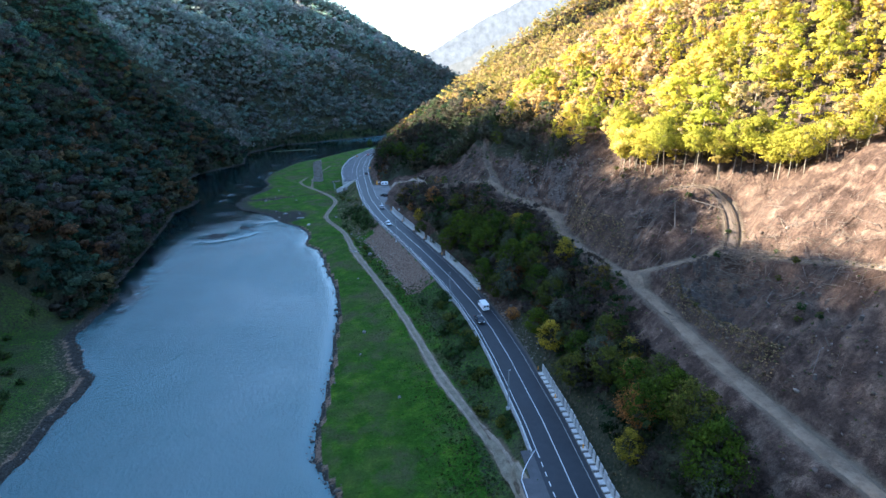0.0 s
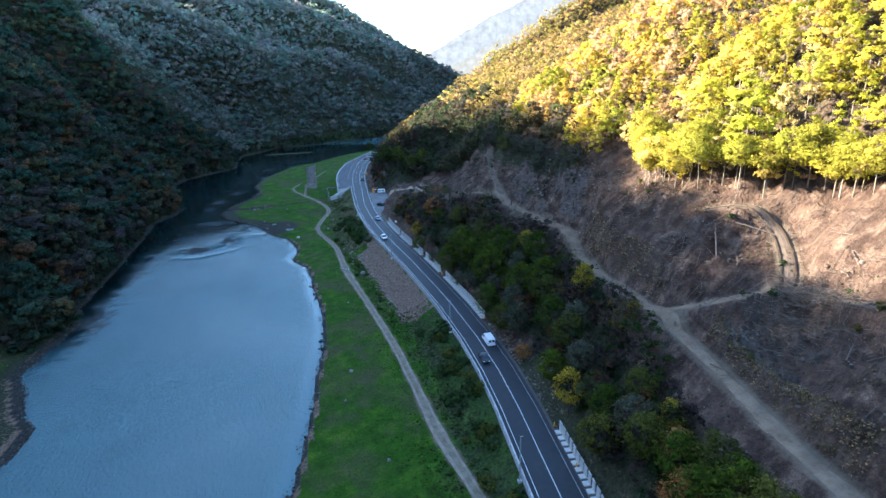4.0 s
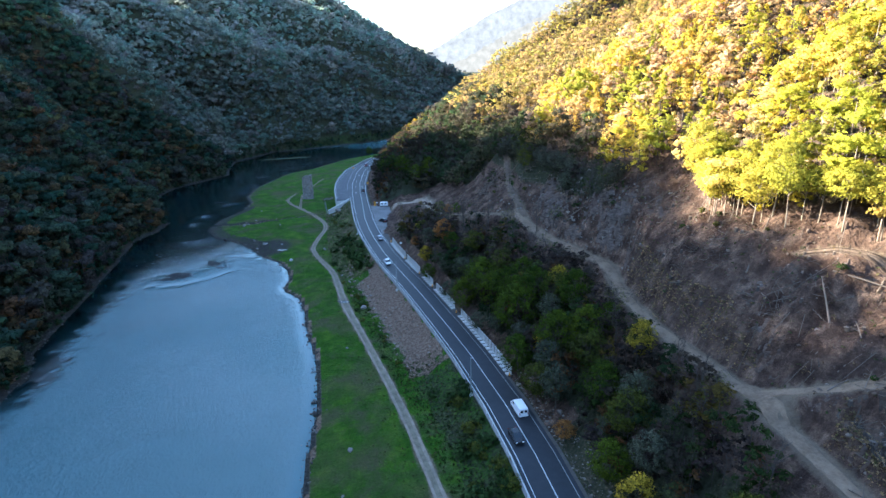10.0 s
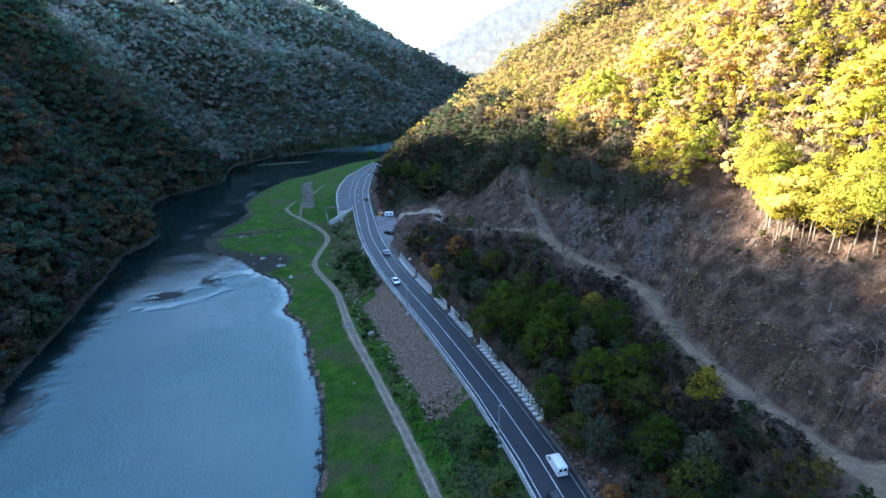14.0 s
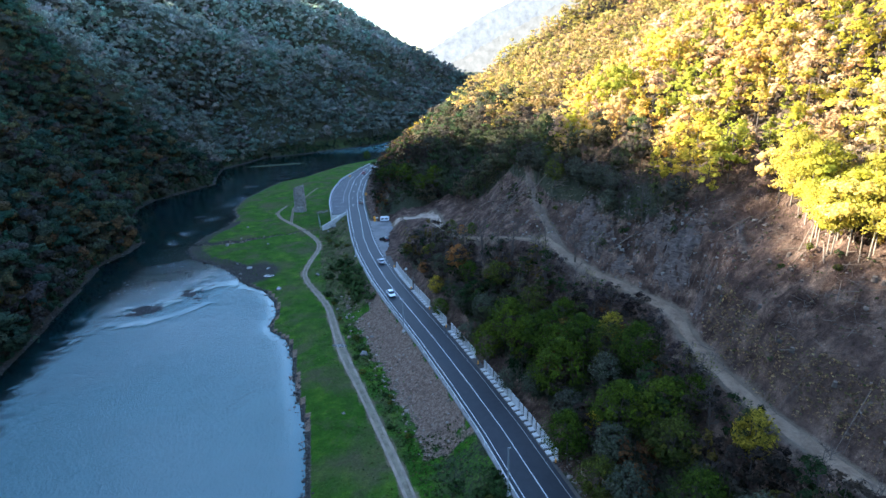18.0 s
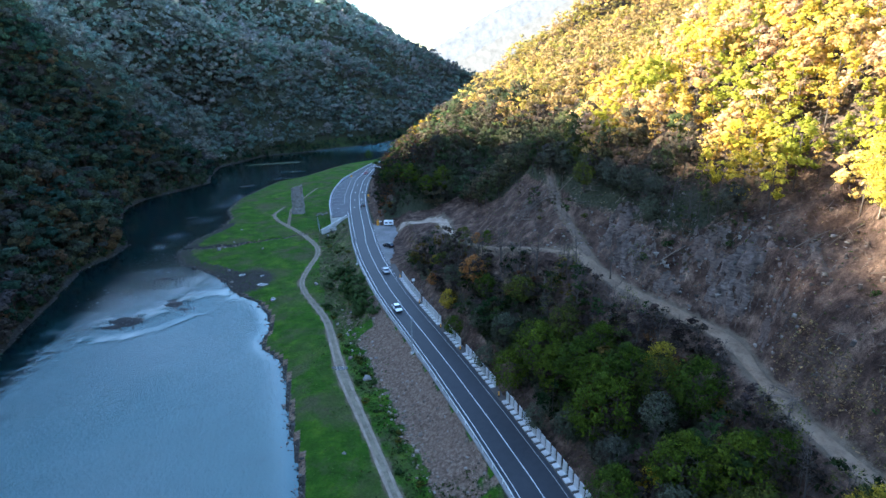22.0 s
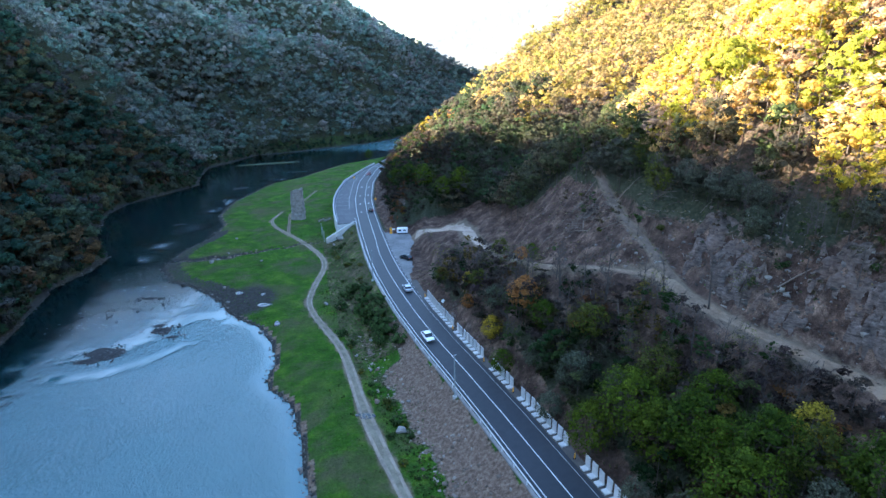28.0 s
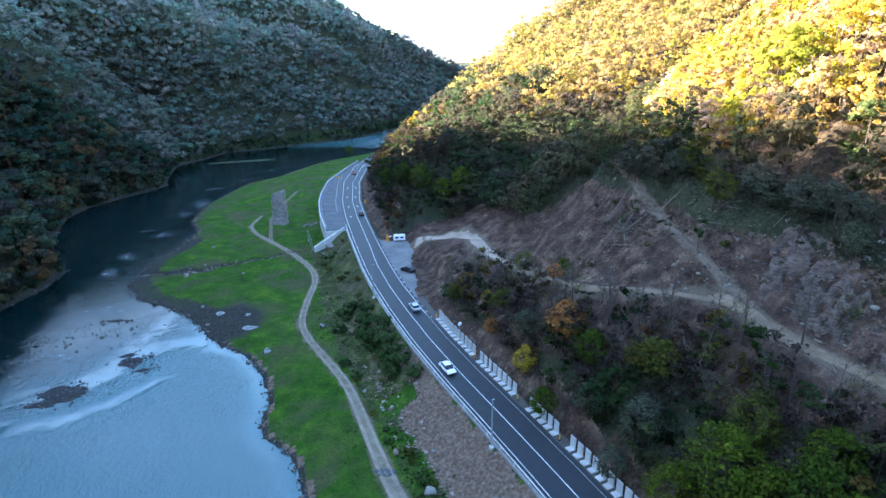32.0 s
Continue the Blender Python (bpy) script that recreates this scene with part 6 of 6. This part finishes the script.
# ---- single trees ----
def tree_model(kind, seed, height, radius, leaves, size, colours, bark, low=0.3, bare=False):
    """A tapered stem with limbs and a crown of leaf sprays; the model is copied to its places."""
    r2 = np.random.RandomState(seed)
    root = empty("tree", (0, 0, 0))
    bend = r2.normal(size=2) * 0.05 * height
    stem = [Vector((bend[0] * t * t, bend[1] * t * t, -0.6 + (height * (0.97 if bare else 0.86) + 0.6) * t)) for t in np.linspace(0, 1, 7)]
    rad = [height * (0.013 if kind == "sunny" else 0.017) * (1 - 0.86 * t) for t in np.linspace(0, 1, 7)]
    part("trunk", cone_tube(stem, rad, 7), bark, root, smooth_faces=True)
    tips, limbs = [], []
    for i in range(16 if bare else 11):
        t = low + (0.93 - low) * (i + r2.rand()) / (16 if bare else 11)
        k = min(int(t * 6), 5)
        p = stem[k].lerp(stem[k + 1], t * 6 - k)
        a = r2.uniform(0, 6.28)
        ln = radius * r2.uniform(0.6, 1.05) * (1.15 - 0.75 * t)
        e = p + Vector((math.cos(a) * ln, math.sin(a) * ln, ln * r2.uniform(0.5, 1.0)))
        mid = p.lerp(e, 0.5) + Vector((0, 0, -0.08 * ln))
        limbs.append(cone_tube([p, mid, e], [height * 0.0075 * (1.2 - t), height * 0.005 * (1.2 - t), 0.012], 5))
        tips.append((mid, e))
        for _ in range(4 if bare else 2):
            f = mid.lerp(e, r2.rand()) + Vector(r2.normal(size=3)) * ln * 0.35
            f.z += 0.3 * ln
            limbs.append(cone_tube([mid.lerp(e, r2.uniform(0, 0.8)), f], [0.045, 0.012], 4))
    part("branchwork", joined(limbs), bark, root)
    if leaves:
        c = clumps(r2, max(10, leaves // 14), height, radius, low)
        c[:, :2] += np.array(bend)[None] * ((c[:, 2] / height) ** 2)[:, None]
        heart = height * (low * 0.5 + 0.4)
        v, f, sn = leaf_cards(r2, c, 14, size, radius * 0.26, 0.4, heart)
        tris = None
        if not bare:
            hv, tris, hn = boughs(r2, clumps(r2, 26, height, radius * 0.74, low + 0.05), radius * 0.2, heart)
            tris, v, sn = tris + len(v), np.concatenate([v, hv]), np.concatenate([sn, hn])
        ob = new("crown", array_mesh("crown", v, f, colours, normals=sn, tris=tris))
        ob.parent = root
    return root


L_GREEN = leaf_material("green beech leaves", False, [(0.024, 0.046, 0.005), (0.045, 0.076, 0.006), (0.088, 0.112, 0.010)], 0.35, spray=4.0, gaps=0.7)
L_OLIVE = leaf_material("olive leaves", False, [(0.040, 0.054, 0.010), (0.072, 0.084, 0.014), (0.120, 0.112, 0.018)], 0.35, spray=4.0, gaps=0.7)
L_YELLOW = leaf_material("yellow leaves", False, [(0.16, 0.15, 0.02), (0.28, 0.22, 0.025), (0.4, 0.28, 0.03)], 0.4, spray=4.0, gaps=0.7)
L_RUST = leaf_material("rust leaves", False, [(0.2, 0.08, 0.03), (0.3, 0.13, 0.04), (0.34, 0.2, 0.06)], 0.35, spray=4.0, gaps=0.7)
L_GREY = leaf_material("dull grey-green leaves", False, [(0.056, 0.068, 0.044), (0.088, 0.096, 0.064), (0.072, 0.068, 0.056)], 0.3, spray=4.0, gaps=0.7)
L_SUN = leaf_material("sunny hornbeam leaves", False, [(0.24, 0.26, 0.03), (0.33, 0.31, 0.04), (0.39, 0.32, 0.05)], 0.5, spray=4.0, gaps=0.7)

MODELS = {
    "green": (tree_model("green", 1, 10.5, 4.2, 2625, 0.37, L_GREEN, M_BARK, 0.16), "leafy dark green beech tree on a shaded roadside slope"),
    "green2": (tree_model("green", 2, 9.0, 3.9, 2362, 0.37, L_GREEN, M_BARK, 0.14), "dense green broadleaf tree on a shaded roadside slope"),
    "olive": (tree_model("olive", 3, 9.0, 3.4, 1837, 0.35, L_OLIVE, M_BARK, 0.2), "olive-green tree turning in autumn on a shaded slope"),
    "yellow": (tree_model("yellow", 4, 7.5, 2.5, 1706, 0.35, L_YELLOW, M_BARK, 0.18), "yellow autumn tree among darker shrubs on a slope"),
    "rust": (tree_model("rust", 5, 7.5, 3.0, 1706, 0.35, L_RUST, M_BARK, 0.2), "rust-brown autumn tree on a shaded slope"),
    "grey": (tree_model("grey", 6, 8.0, 3.1, 1706, 0.35, L_GREY, M_BARK, 0.2), "dull grey-green thinning tree on a shaded slope"),
    "bare": (tree_model("bare", 7, 10.0, 2.4, 0, 0.3, L_GREY, M_BARK, 0.3, True), "bare leafless tree with thin upright branches"),
    "sparse": (tree_model("sparse", 8, 9.0, 2.4, 455, 0.24, L_OLIVE, M_BARK, 0.3, True), "thin half-bare tree with a few green leaves"),
    "sunny": (tree_model("sunny", 9, 12.5, 4.6, 2625, 0.39, L_SUN, M_PALE_BARK, 0.32), "tall yellow-green hornbeam with a pale stem at the wood's edge"),
    "sunny2": (tree_model("sunny", 10, 12.0, 3.8, 1968, 0.39, L_SUN, M_PALE_BARK, 0.48), "slender yellow-green tree with a pale stem at the wood's edge"),
}
placed = set()


def plant(kind, x, y, scale=1.0, turn=None):
    model, label = MODELS[kind]
    m = pose(x, y, land_at(x, y) - 0.1, random.uniform(-3, 3), random.uniform(-3, 3), random.uniform(0, 360) if turn is None else turn) @ Matrix.Diagonal((scale, scale, scale * random.uniform(0.9, 1.1), 1))
    if kind in placed:
        ob = copy_thing(model, m)
        ob.matrix_basis = m
        return ob
    placed.add(kind)
    model.matrix_world = m
    return tagged(model, label, "tree", "trees of the slopes")


SINGLE = """green 40.6 172.6 1.1;green2 45 165 1.15;green 48.5 157 1.05;yellow 55 157 1;green2 55 147 1;green 42.7 154 1.15;grey 38 187 .9;green2 36 176 .9;
olive 44 192 .9;rust 37.6 208.4 1;yellow 31.5 212 .8;green2 39 202 .7;olive 42.5 195 .6;sparse 52 188 .8;sparse 63 180 .8;olive 33.5 228 .6;bare 59 182 1;olive 47 176 .9;
green 46 161 .95;olive 52.3 154 .9;green2 51.6 133 1;yellow 55.4 119.3 .95;olive 47 109 1;grey 42 126 1;green 39.5 141 .9;yellow 41.4 94.6 1.1;olive 40 80.6 1;
rust 43 61 1.15;yellow 39 56 .9;green2 41.5 167.7 1;olive 45.6 49.6 1.1;grey 53 160 .8;yellow 56.2 121.6 .7;sparse 39 221 .7;bare 33 240 1;bare 46 200 .9;bare 49 197 1;bare 43 204 .9;
bare 44 208 .8;sparse 41 213 .8;green2 50 168 .8;green 46.6 138 1;olive 49 127 1;grey 44 134 .95;green2 47 118 .9;grey 50 111 .95;green2 42 104 .85;grey 46 100 .9;grey 42.5 148 .9;
rust 40.5 118 .6;yellow 44.5 141 .7;olive 39.5 131 .9;green2 55 132 .7;grey 49.5 148 .85;bare 57 111 .8;bare 60 148 .8;sparse 58.5 138 .7;bare 56 166 .8;bare 54 172 .9;sparse 46 183 .8;bare 51 180 .8;
grey 40 158 .8;grey 36.5 164 .7;green2 44.5 86 .8;olive 44 73 1;grey 45 78 1;green2 45.5 66 .9;grey 42 40 1;green 43 42 1;olive 42 30 1;grey 41 33 .9;
olive 48 62 .9;rust 47 69 .8;yellow 49 74 .8;green 45.5 55 .9;olive 48.5 82 .8;grey 47 48 .9;green2 44 60 .9;yellow 33 235 .5;rust 30.5 226 .5;olive 29 245 .5;sparse 36 232 .7;bare 38 240 .8;olive 41.5 235 .6;grey 34 217 .8;green2 31 203 .6;grey 35.5 196 .8;grey 33.5 186 .7;rust 42 222 .5;green2 46 226 .4"""
for row in SINGLE.replace("\n", "").split(";"):
    k, x, y, sc = row.split()
    plant(k, float(x), float(y), float(sc) * 1.12)
r3 = random.Random(12)
for i in range(76):
    y = r3.uniform(70, 252)
    st = follow(TRACK_S, y)
    plant(r3.choice(("bare", "bare", "sparse")), follow(ROAD_X, y) + r3.uniform(0.45, 0.95) * (st - 3), y, r3.uniform(0.6, 1.0))
# the sunlit edge of the wood, and the far tips of the spurs
r3 = random.Random(5)
for i in range(37):
    y = 48 + i * 2.9 + r3.uniform(-1, 1)
    x = follow(ROAD_X, y) + 5
    x = float(follow(WOOD_EDGE, y)) if y < 160 else x
    while y >= 160 and land_at(x, y) < 39 + 3 * math.sin(y / 9) and x < 150:
        x += 0.8
    plant(r3.choice(("sunny", "sunny2", "sunny")), x + r3.uniform(0, 3), y, r3.uniform(0.75, 1.1))
for i in range(30):
    y = 172 + i * 2.6
    x = follow(ROAD_X, y) + 20
    while land_at(x, y) < 36 + 2 * math.sin(y / 5) and x < 140:
        x += 0.8
    plant(r3.choice(("green2", "sparse", "olive", "bare", "grey", "grey", "bare")), x + r3.uniform(0, 4), y, r3.uniform(0.7, 1.0))
for x, y, k, sc in ((63, 415, "yellow", 1.3), (58, 405, "yellow", 1.0), (66, 400, "sunny2", 0.9), (38, 497, "green2", 0.8), (33, 281, "sparse", 0.55), (70, 392, "rust", 1.0), (36, 330, "green", 0.9), (33, 345, "green2", 0.9), (40, 318, "green", 1.0), (45, 311, "green2", 1.0), (36, 360, "green2", 0.8), (52, 309, "green", 1.0)):
    plant(k, x, y, sc)


# ---- shrubs ----
def shrub_model(seed, leaves, mat):
    r2 = np.random.RandomState(seed)
    root = empty("shrub", (0, 0, 0))
    stems = []
    for _ in range(7):
        e = Vector((r2.normal() * 0.7, r2.normal() * 0.7, r2.uniform(1.0, 1.8)))
        stems.append(cone_tube([Vector((e.x * 0.1, e.y * 0.1, -0.2)), e * 0.5, e], [0.05, 0.035, 0.012], 5))
    part("stemwork", joined(stems), M_BARK, root)
    c = clumps(r2, leaves // 12, 2.1, 1.5, 0.02)
    v, f, sn = leaf_cards(r2, c, 9, 0.55, 0.36, 0.4, 0.7)
    ob = new("foliage", array_mesh("foliage", v, f, mat, normals=sn))
    ob.parent = root
    return root


SHRUBS = [shrub_model(41, 480, leaf_material("dark scrub leaves", False, [(0.025, 0.05, 0.015), (0.04, 0.075, 0.02), (0.06, 0.09, 0.03)], 0.3, spray=4.5, gaps=0.7)), shrub_model(42, 400, L_OLIVE)]
first = [True, True]
r4 = random.Random(9)
spots = [(2.3, 252.8, 1.2, 0), (8.8, 252, 1.6, 0), (9.8, 257, 1.3, 0), (1.6, 237, 0.9, 0), (10.6, 240, 1.9, 0), (12, 231, 2.0, 0), (9.8, 229, 1.5, 0), (6.3, 261, 1.4, 0), (7.5, 246, 1.5, 0), (11.5, 247, 1.6, 0), (4, 262, 1.0, 0), (10.5, 235, 1.7, 0), (8.5, 240, 1.2, 0), (13.8, 225, 1.3, 0), (-1, 242, 0.7, 1), (9, 199, 0.8, 0), (8.2, 206, 0.7, 1)]
for _ in range(60):
    y = r4.uniform(56, 150)
    spots.append((follow(ROAD_X, y) - r4.uniform(6.2, 12), y, r4.uniform(0.6, 1.5), int(r4.random() < 0.35)))
for _ in range(26):
    y = r4.uniform(236, 312)
    spots.append((follow(ROAD_X, y) - r4.uniform(6.2, 14), y, r4.uniform(0.35, 0.8), int(r4.random() < 0.6)))
for _ in range(40):
    y = r4.uniform(160, 235)
    spots.append((follow(ROAD_X, y) - r4.uniform(15.5, 21), y, r4.uniform(0.25, 0.6), int(r4.random() < 0.4)))
for _ in range(34):
    y = r4.uniform(40, 240)
    spots.append((follow(ROAD_X, y) + follow(TRACK_S, y) + r4.uniform(4, 24), y, r4.uniform(0.25, 0.6), int(r4.random() < 0.6)))
for _ in range(40):
    y = r4.uniform(95, 175)
    spots.append((follow(SHORE_L, y) - r4.uniform(14, 27), y, r4.uniform(0.6, 1.4), 0))
for x, y, sc, k in spots:
    if near_track(np.array([x, x + sc]), np.array([y, y]), MEADOW_PATH).max() > 0.01:
        continue
    m = pose(x, y, land_at(x, y) - 0.05, 0, 0, r4.uniform(0, 360)) @ Matrix.Diagonal((sc, sc, sc * r4.uniform(0.75, 1.1), 1))
    if first[k]:
        SHRUBS[k].matrix_world, first[k] = m, False
        tagged(SHRUBS[k], ("dark green rounded shrub on the bank below the road", "olive low shrub on stony ground")[k], "shrub", "shrubs of the banks")
    else:
        copy_thing(SHRUBS[k], m).matrix_basis = m


# ---- felled timber ----
def log(x, y, length, turn, radius, label, lift=0.1):
    a = radians(turn)
    ex, ey = x + math.cos(a) * length, y + math.sin(a) * length
    p, q = Vector((x, y, land_at(x, y) + radius + lift)), Vector((ex, ey, land_at(ex, ey) + radius + lift))
    mid = p.lerp(q, 0.5) + Vector((0, 0, 0.15))
    ob = empty("log", p)
    r2 = random.Random(int(x * 31 + y))
    part("trunk", moved(cone_tube([p, mid, q], [radius, radius * 0.8, radius * 0.45], 8), Matrix.Translation(-p)), M_DEADWOOD, ob)
    for _ in range(4):
        t = p.lerp(q, r2.uniform(0.3, 0.95))
        part("branch", moved(cone_tube([t, t + Vector((r2.uniform(-1, 1), r2.uniform(-1, 1), r2.uniform(0.2, 1.0)))], [radius * 0.35, 0.015], 5), Matrix.Translation(-p)), M_DEADWOOD, ob)
    return tagged(ob, label, "log", "felled logs")


log(79.4, 106, 9.5, -48, 0.17, "long pale felled trunk lying down a logged slope")
log(74, 118, 11, 35, 0.16, "pale felled trunk at the edge of the wood")
log(73, 99, 7, 60, 0.16, "thin forked dead branch on a bare slope")
for i in range(34):
    y = r4.uniform(60, 240)
    x = follow(ROAD_X, y) + follow(TRACK_S, y) + r4.uniform(4, 22)
    log(x, y, r4.uniform(2, 6), r4.uniform(-40, 60), r4.uniform(0.06, 0.13), "grey felled trunk on a bare slope")
for x, y, t in ((57, 223, 20), (58, 231, -30), (55, 219, 60), (56.5, 221, 0), (54.5, 216, 100), (46, 193.8, 80), (48, 190, 65), (47.7, 188.4, 30)):
    log(x, y, 6, t, 0.13, "pale dead trunk lying across a shaded slope", 0.4)


def brush_pile(x, y, w, n, seed):
    r2 = np.random.RandomState(seed)
    pieces = []
    for _ in range(n):
        px, py = x + r2.normal() * w * 0.4, y + r2.normal() * w * 0.3
        pz = land_at(px, py) + abs(r2.normal()) * 0.5
        d = Vector((r2.normal(), r2.normal(), r2.normal() * 0.25)).normalized() * r2.uniform(0.8, 2.4)
        p = Vector((px, py, pz + 0.1))
        pieces.append(cone_tube([p - d, p + d], [r2.uniform(0.03, 0.09), 0.015], 4))
    return tagged(link_mesh("brush_pile", *joined(pieces), M_DEADWOOD), "tangled heap of cut grey branches on a logged slope", "brush pile", kind="stuff")


for i, (x, y, w, n) in enumerate(((74, 81, 10, 620), (78, 76, 9, 160), (68, 74, 9, 140), (84, 66, 9, 120), (71, 108, 9, 80), (57, 222, 7, 120), (74, 128, 9, 70), (68, 140, 8, 60), (75, 60, 10, 120), (47, 190, 5, 60), (66, 206, 7, 80))):
    brush_pile(x, y, w, n, 60 + i)


def slash(n, seed):
    """Cut poles and branches left lying, most of them pointing down the slope."""
    r2 = np.random.RandomState(seed)
    pieces = []
    while len(pieces) < n:
        y = r2.uniform(45, 168)
        x = follow(ROAD_X, y) + follow(TRACK_S, y) + r2.uniform(5, 34)
        if x > follow(WOOD_EDGE, y) + 2 or max(near_track(np.array([x]), np.array([y]), t)[0] for t in (BRANCH_TRACK, CHURNED_TRACK)) > 0.05:
            continue
        a = radians(r2.normal(205, 26) if r2.rand() < 0.7 else r2.uniform(0, 360))
        ln = r2.gamma(2.0, 0.9) + 0.5
        ex, ey = x + math.cos(a) * ln, y + math.sin(a) * ln
        r = r2.uniform(0.02, 0.055) + 0.006 * ln
        p, q = Vector((x, y, land_at(x, y) + r + 0.03)), Vector((ex, ey, land_at(ex, ey) + r + 0.03 + abs(r2.normal()) * 0.12))
        pieces.append(cone_tube([p, q], [r, r * 0.5], 4))
    return tagged(link_mesh("felling_slash", *joined(pieces), M_DEADWOOD), "grey cut poles and branches strewn over a logged slope", "felling slash", kind="stuff")


slash(560, 71)


def stump(x, y, r):
    ob = empty("stump", (x, y, land_at(x, y)))
    part("wood", lathe([(r * 1.5, -0.3), (r * 1.15, 0.1), (r, 0.45), (r * 0.97, 0.5)], 10), M_DEADWOOD, ob)
    part("bark", lathe([(r * 1.56, -0.3), (r * 1.2, 0.1), (r * 1.05, 0.4), (r * 1.02, 0.42)], 10), M_BARK, ob)
    return tagged(ob, "cut tree stump on a logged slope", "stump", "tree stumps")


for i in range(60):
    y = r4.uniform(45, 165)
    stump(follow(ROAD_X, y) + follow(TRACK_S, y) + r4.uniform(5, 20), y, r4.uniform(0.15, 0.32))


# ---- low growth on the flat ----
rg = np.random.RandomState(44)


def tufts(name, x, y, size, tint, per, seed, label):
    r2 = np.random.RandomState(seed)
    c = on_land(x, y) + np.array([0, 0, 0.12])
    v, f, _ = leaf_cards(r2, c, per, size, size * 0.9, 0.25)
    t = np.repeat(tint, per * 4, 0)
    ob = new(name, array_mesh(name, v, f, M_LEAF, t))
    return tagged(ob, label, "undergrowth", kind="stuff")


n = 7000
y = rg.uniform(55, 330, n)
s = -np.abs(rg.normal(9, 4.5, n)) - 5
x = follow(ROAD_X, y) + s
k = (x > follow(SHORE_R, y) + 3) & (near_track(x, y, MEADOW_PATH) < 0.02) & ~((y > 160) & (y < 222) & (s > -14.5)) & ((y < 215) | (rg.rand(n) < 0.35))
n = k.sum()
tufts("undergrowth", x[k], y[k], 0.3, pick_tints(rg, n, [(0.03, 0.058, 0.014), (0.052, 0.07, 0.02), (0.08, 0.074, 0.038)], [4, 3, 2]), 6, 45, "rough grass and weeds on the bank below the road")
n = 2600
y = rg.uniform(60, 330, n)
x = follow(SHORE_R, y) + rg.uniform(2.5, 24, n)
k = near_track(x, y, MEADOW_PATH) < 0.02
x, y, n = x[k], y[k], k.sum()
tufts("grass", x, y, 0.2, pick_tints(rg, n, [(0.05, 0.11, 0.02), (0.07, 0.13, 0.03)], [1, 1]), 4, 46, "tufts of green meadow grass")
n = 5000
y = rg.uniform(20, 262, n)
s = np.where(rg.rand(n) < 0.6, rg.uniform(6.8, 30, n), follow(TRACK_S, y) + rg.uniform(3, 24, n))
x = follow(ROAD_X, y) + s
k = np.abs(s - follow(TRACK_S, y)) > 3
tufts("undergrowth", x[k], y[k], 0.32, pick_tints(rg, k.sum(), [(0.06, 0.08, 0.03), (0.13, 0.1, 0.06), (0.18, 0.14, 0.08)], [3, 3, 2]), 5, 47, "dry weeds and low brush on the slope above the road")


n = 3400
y = rg.uniform(52, 150, n)
s = follow(TRACK_S, y) + 2.6 + 4.2 * rg.rand(n)
x = follow(ROAD_X, y) + s
k = (np.max([near_track(x, y, t) for t in (BRANCH_TRACK, CHURNED_TRACK)], 0) < 0.02) & (rough_land(x, y, 16, 1) > -0.35)
tufts("undergrowth", x[k], y[k], 0.3, pick_tints(rg, k.sum(), [(0.3, 0.22, 0.12), (0.2, 0.145, 0.085), (0.12, 0.12, 0.05)], [4, 3, 1]), 5, 48, "straw-coloured dry grass on the bank above a haul track")


# ---- far hills, their haze put in as a pale glow ----
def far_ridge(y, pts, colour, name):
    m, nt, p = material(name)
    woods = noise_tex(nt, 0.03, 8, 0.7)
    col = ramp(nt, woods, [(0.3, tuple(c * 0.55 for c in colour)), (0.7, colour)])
    # emission alone colours the ridge, standing in for the haze before it
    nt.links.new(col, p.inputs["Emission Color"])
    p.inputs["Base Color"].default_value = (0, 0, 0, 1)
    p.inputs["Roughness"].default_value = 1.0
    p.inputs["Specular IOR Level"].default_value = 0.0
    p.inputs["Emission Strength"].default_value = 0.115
    xs = np.linspace(pts[0][0], pts[-1][0], 160)
    zs = np.interp(xs, [q[0] for q in pts], [q[1] for q in pts])
    r2 = np.random.RandomState(int(y))
    zs = zs + np.cumsum(r2.normal(size=160)) * 1.2 + r2.normal(size=160) * 2.5
    verts = [(x, y, -60) for x in xs] + [(x, y + 30, z) for x, z in zip(xs, zs)] + [(x, y + 400, -60) for x in xs]
    f = [(i, i + 1, 161 + i, 160 + i) for i in range(159)] + [(160 + i, 161 + i, 321 + i, 320 + i) for i in range(159)]
    return tagged(link_mesh(name, verts, f, m, None, True), "pale hazy mountain ridge closing the valley", "mountain", kind="structure")


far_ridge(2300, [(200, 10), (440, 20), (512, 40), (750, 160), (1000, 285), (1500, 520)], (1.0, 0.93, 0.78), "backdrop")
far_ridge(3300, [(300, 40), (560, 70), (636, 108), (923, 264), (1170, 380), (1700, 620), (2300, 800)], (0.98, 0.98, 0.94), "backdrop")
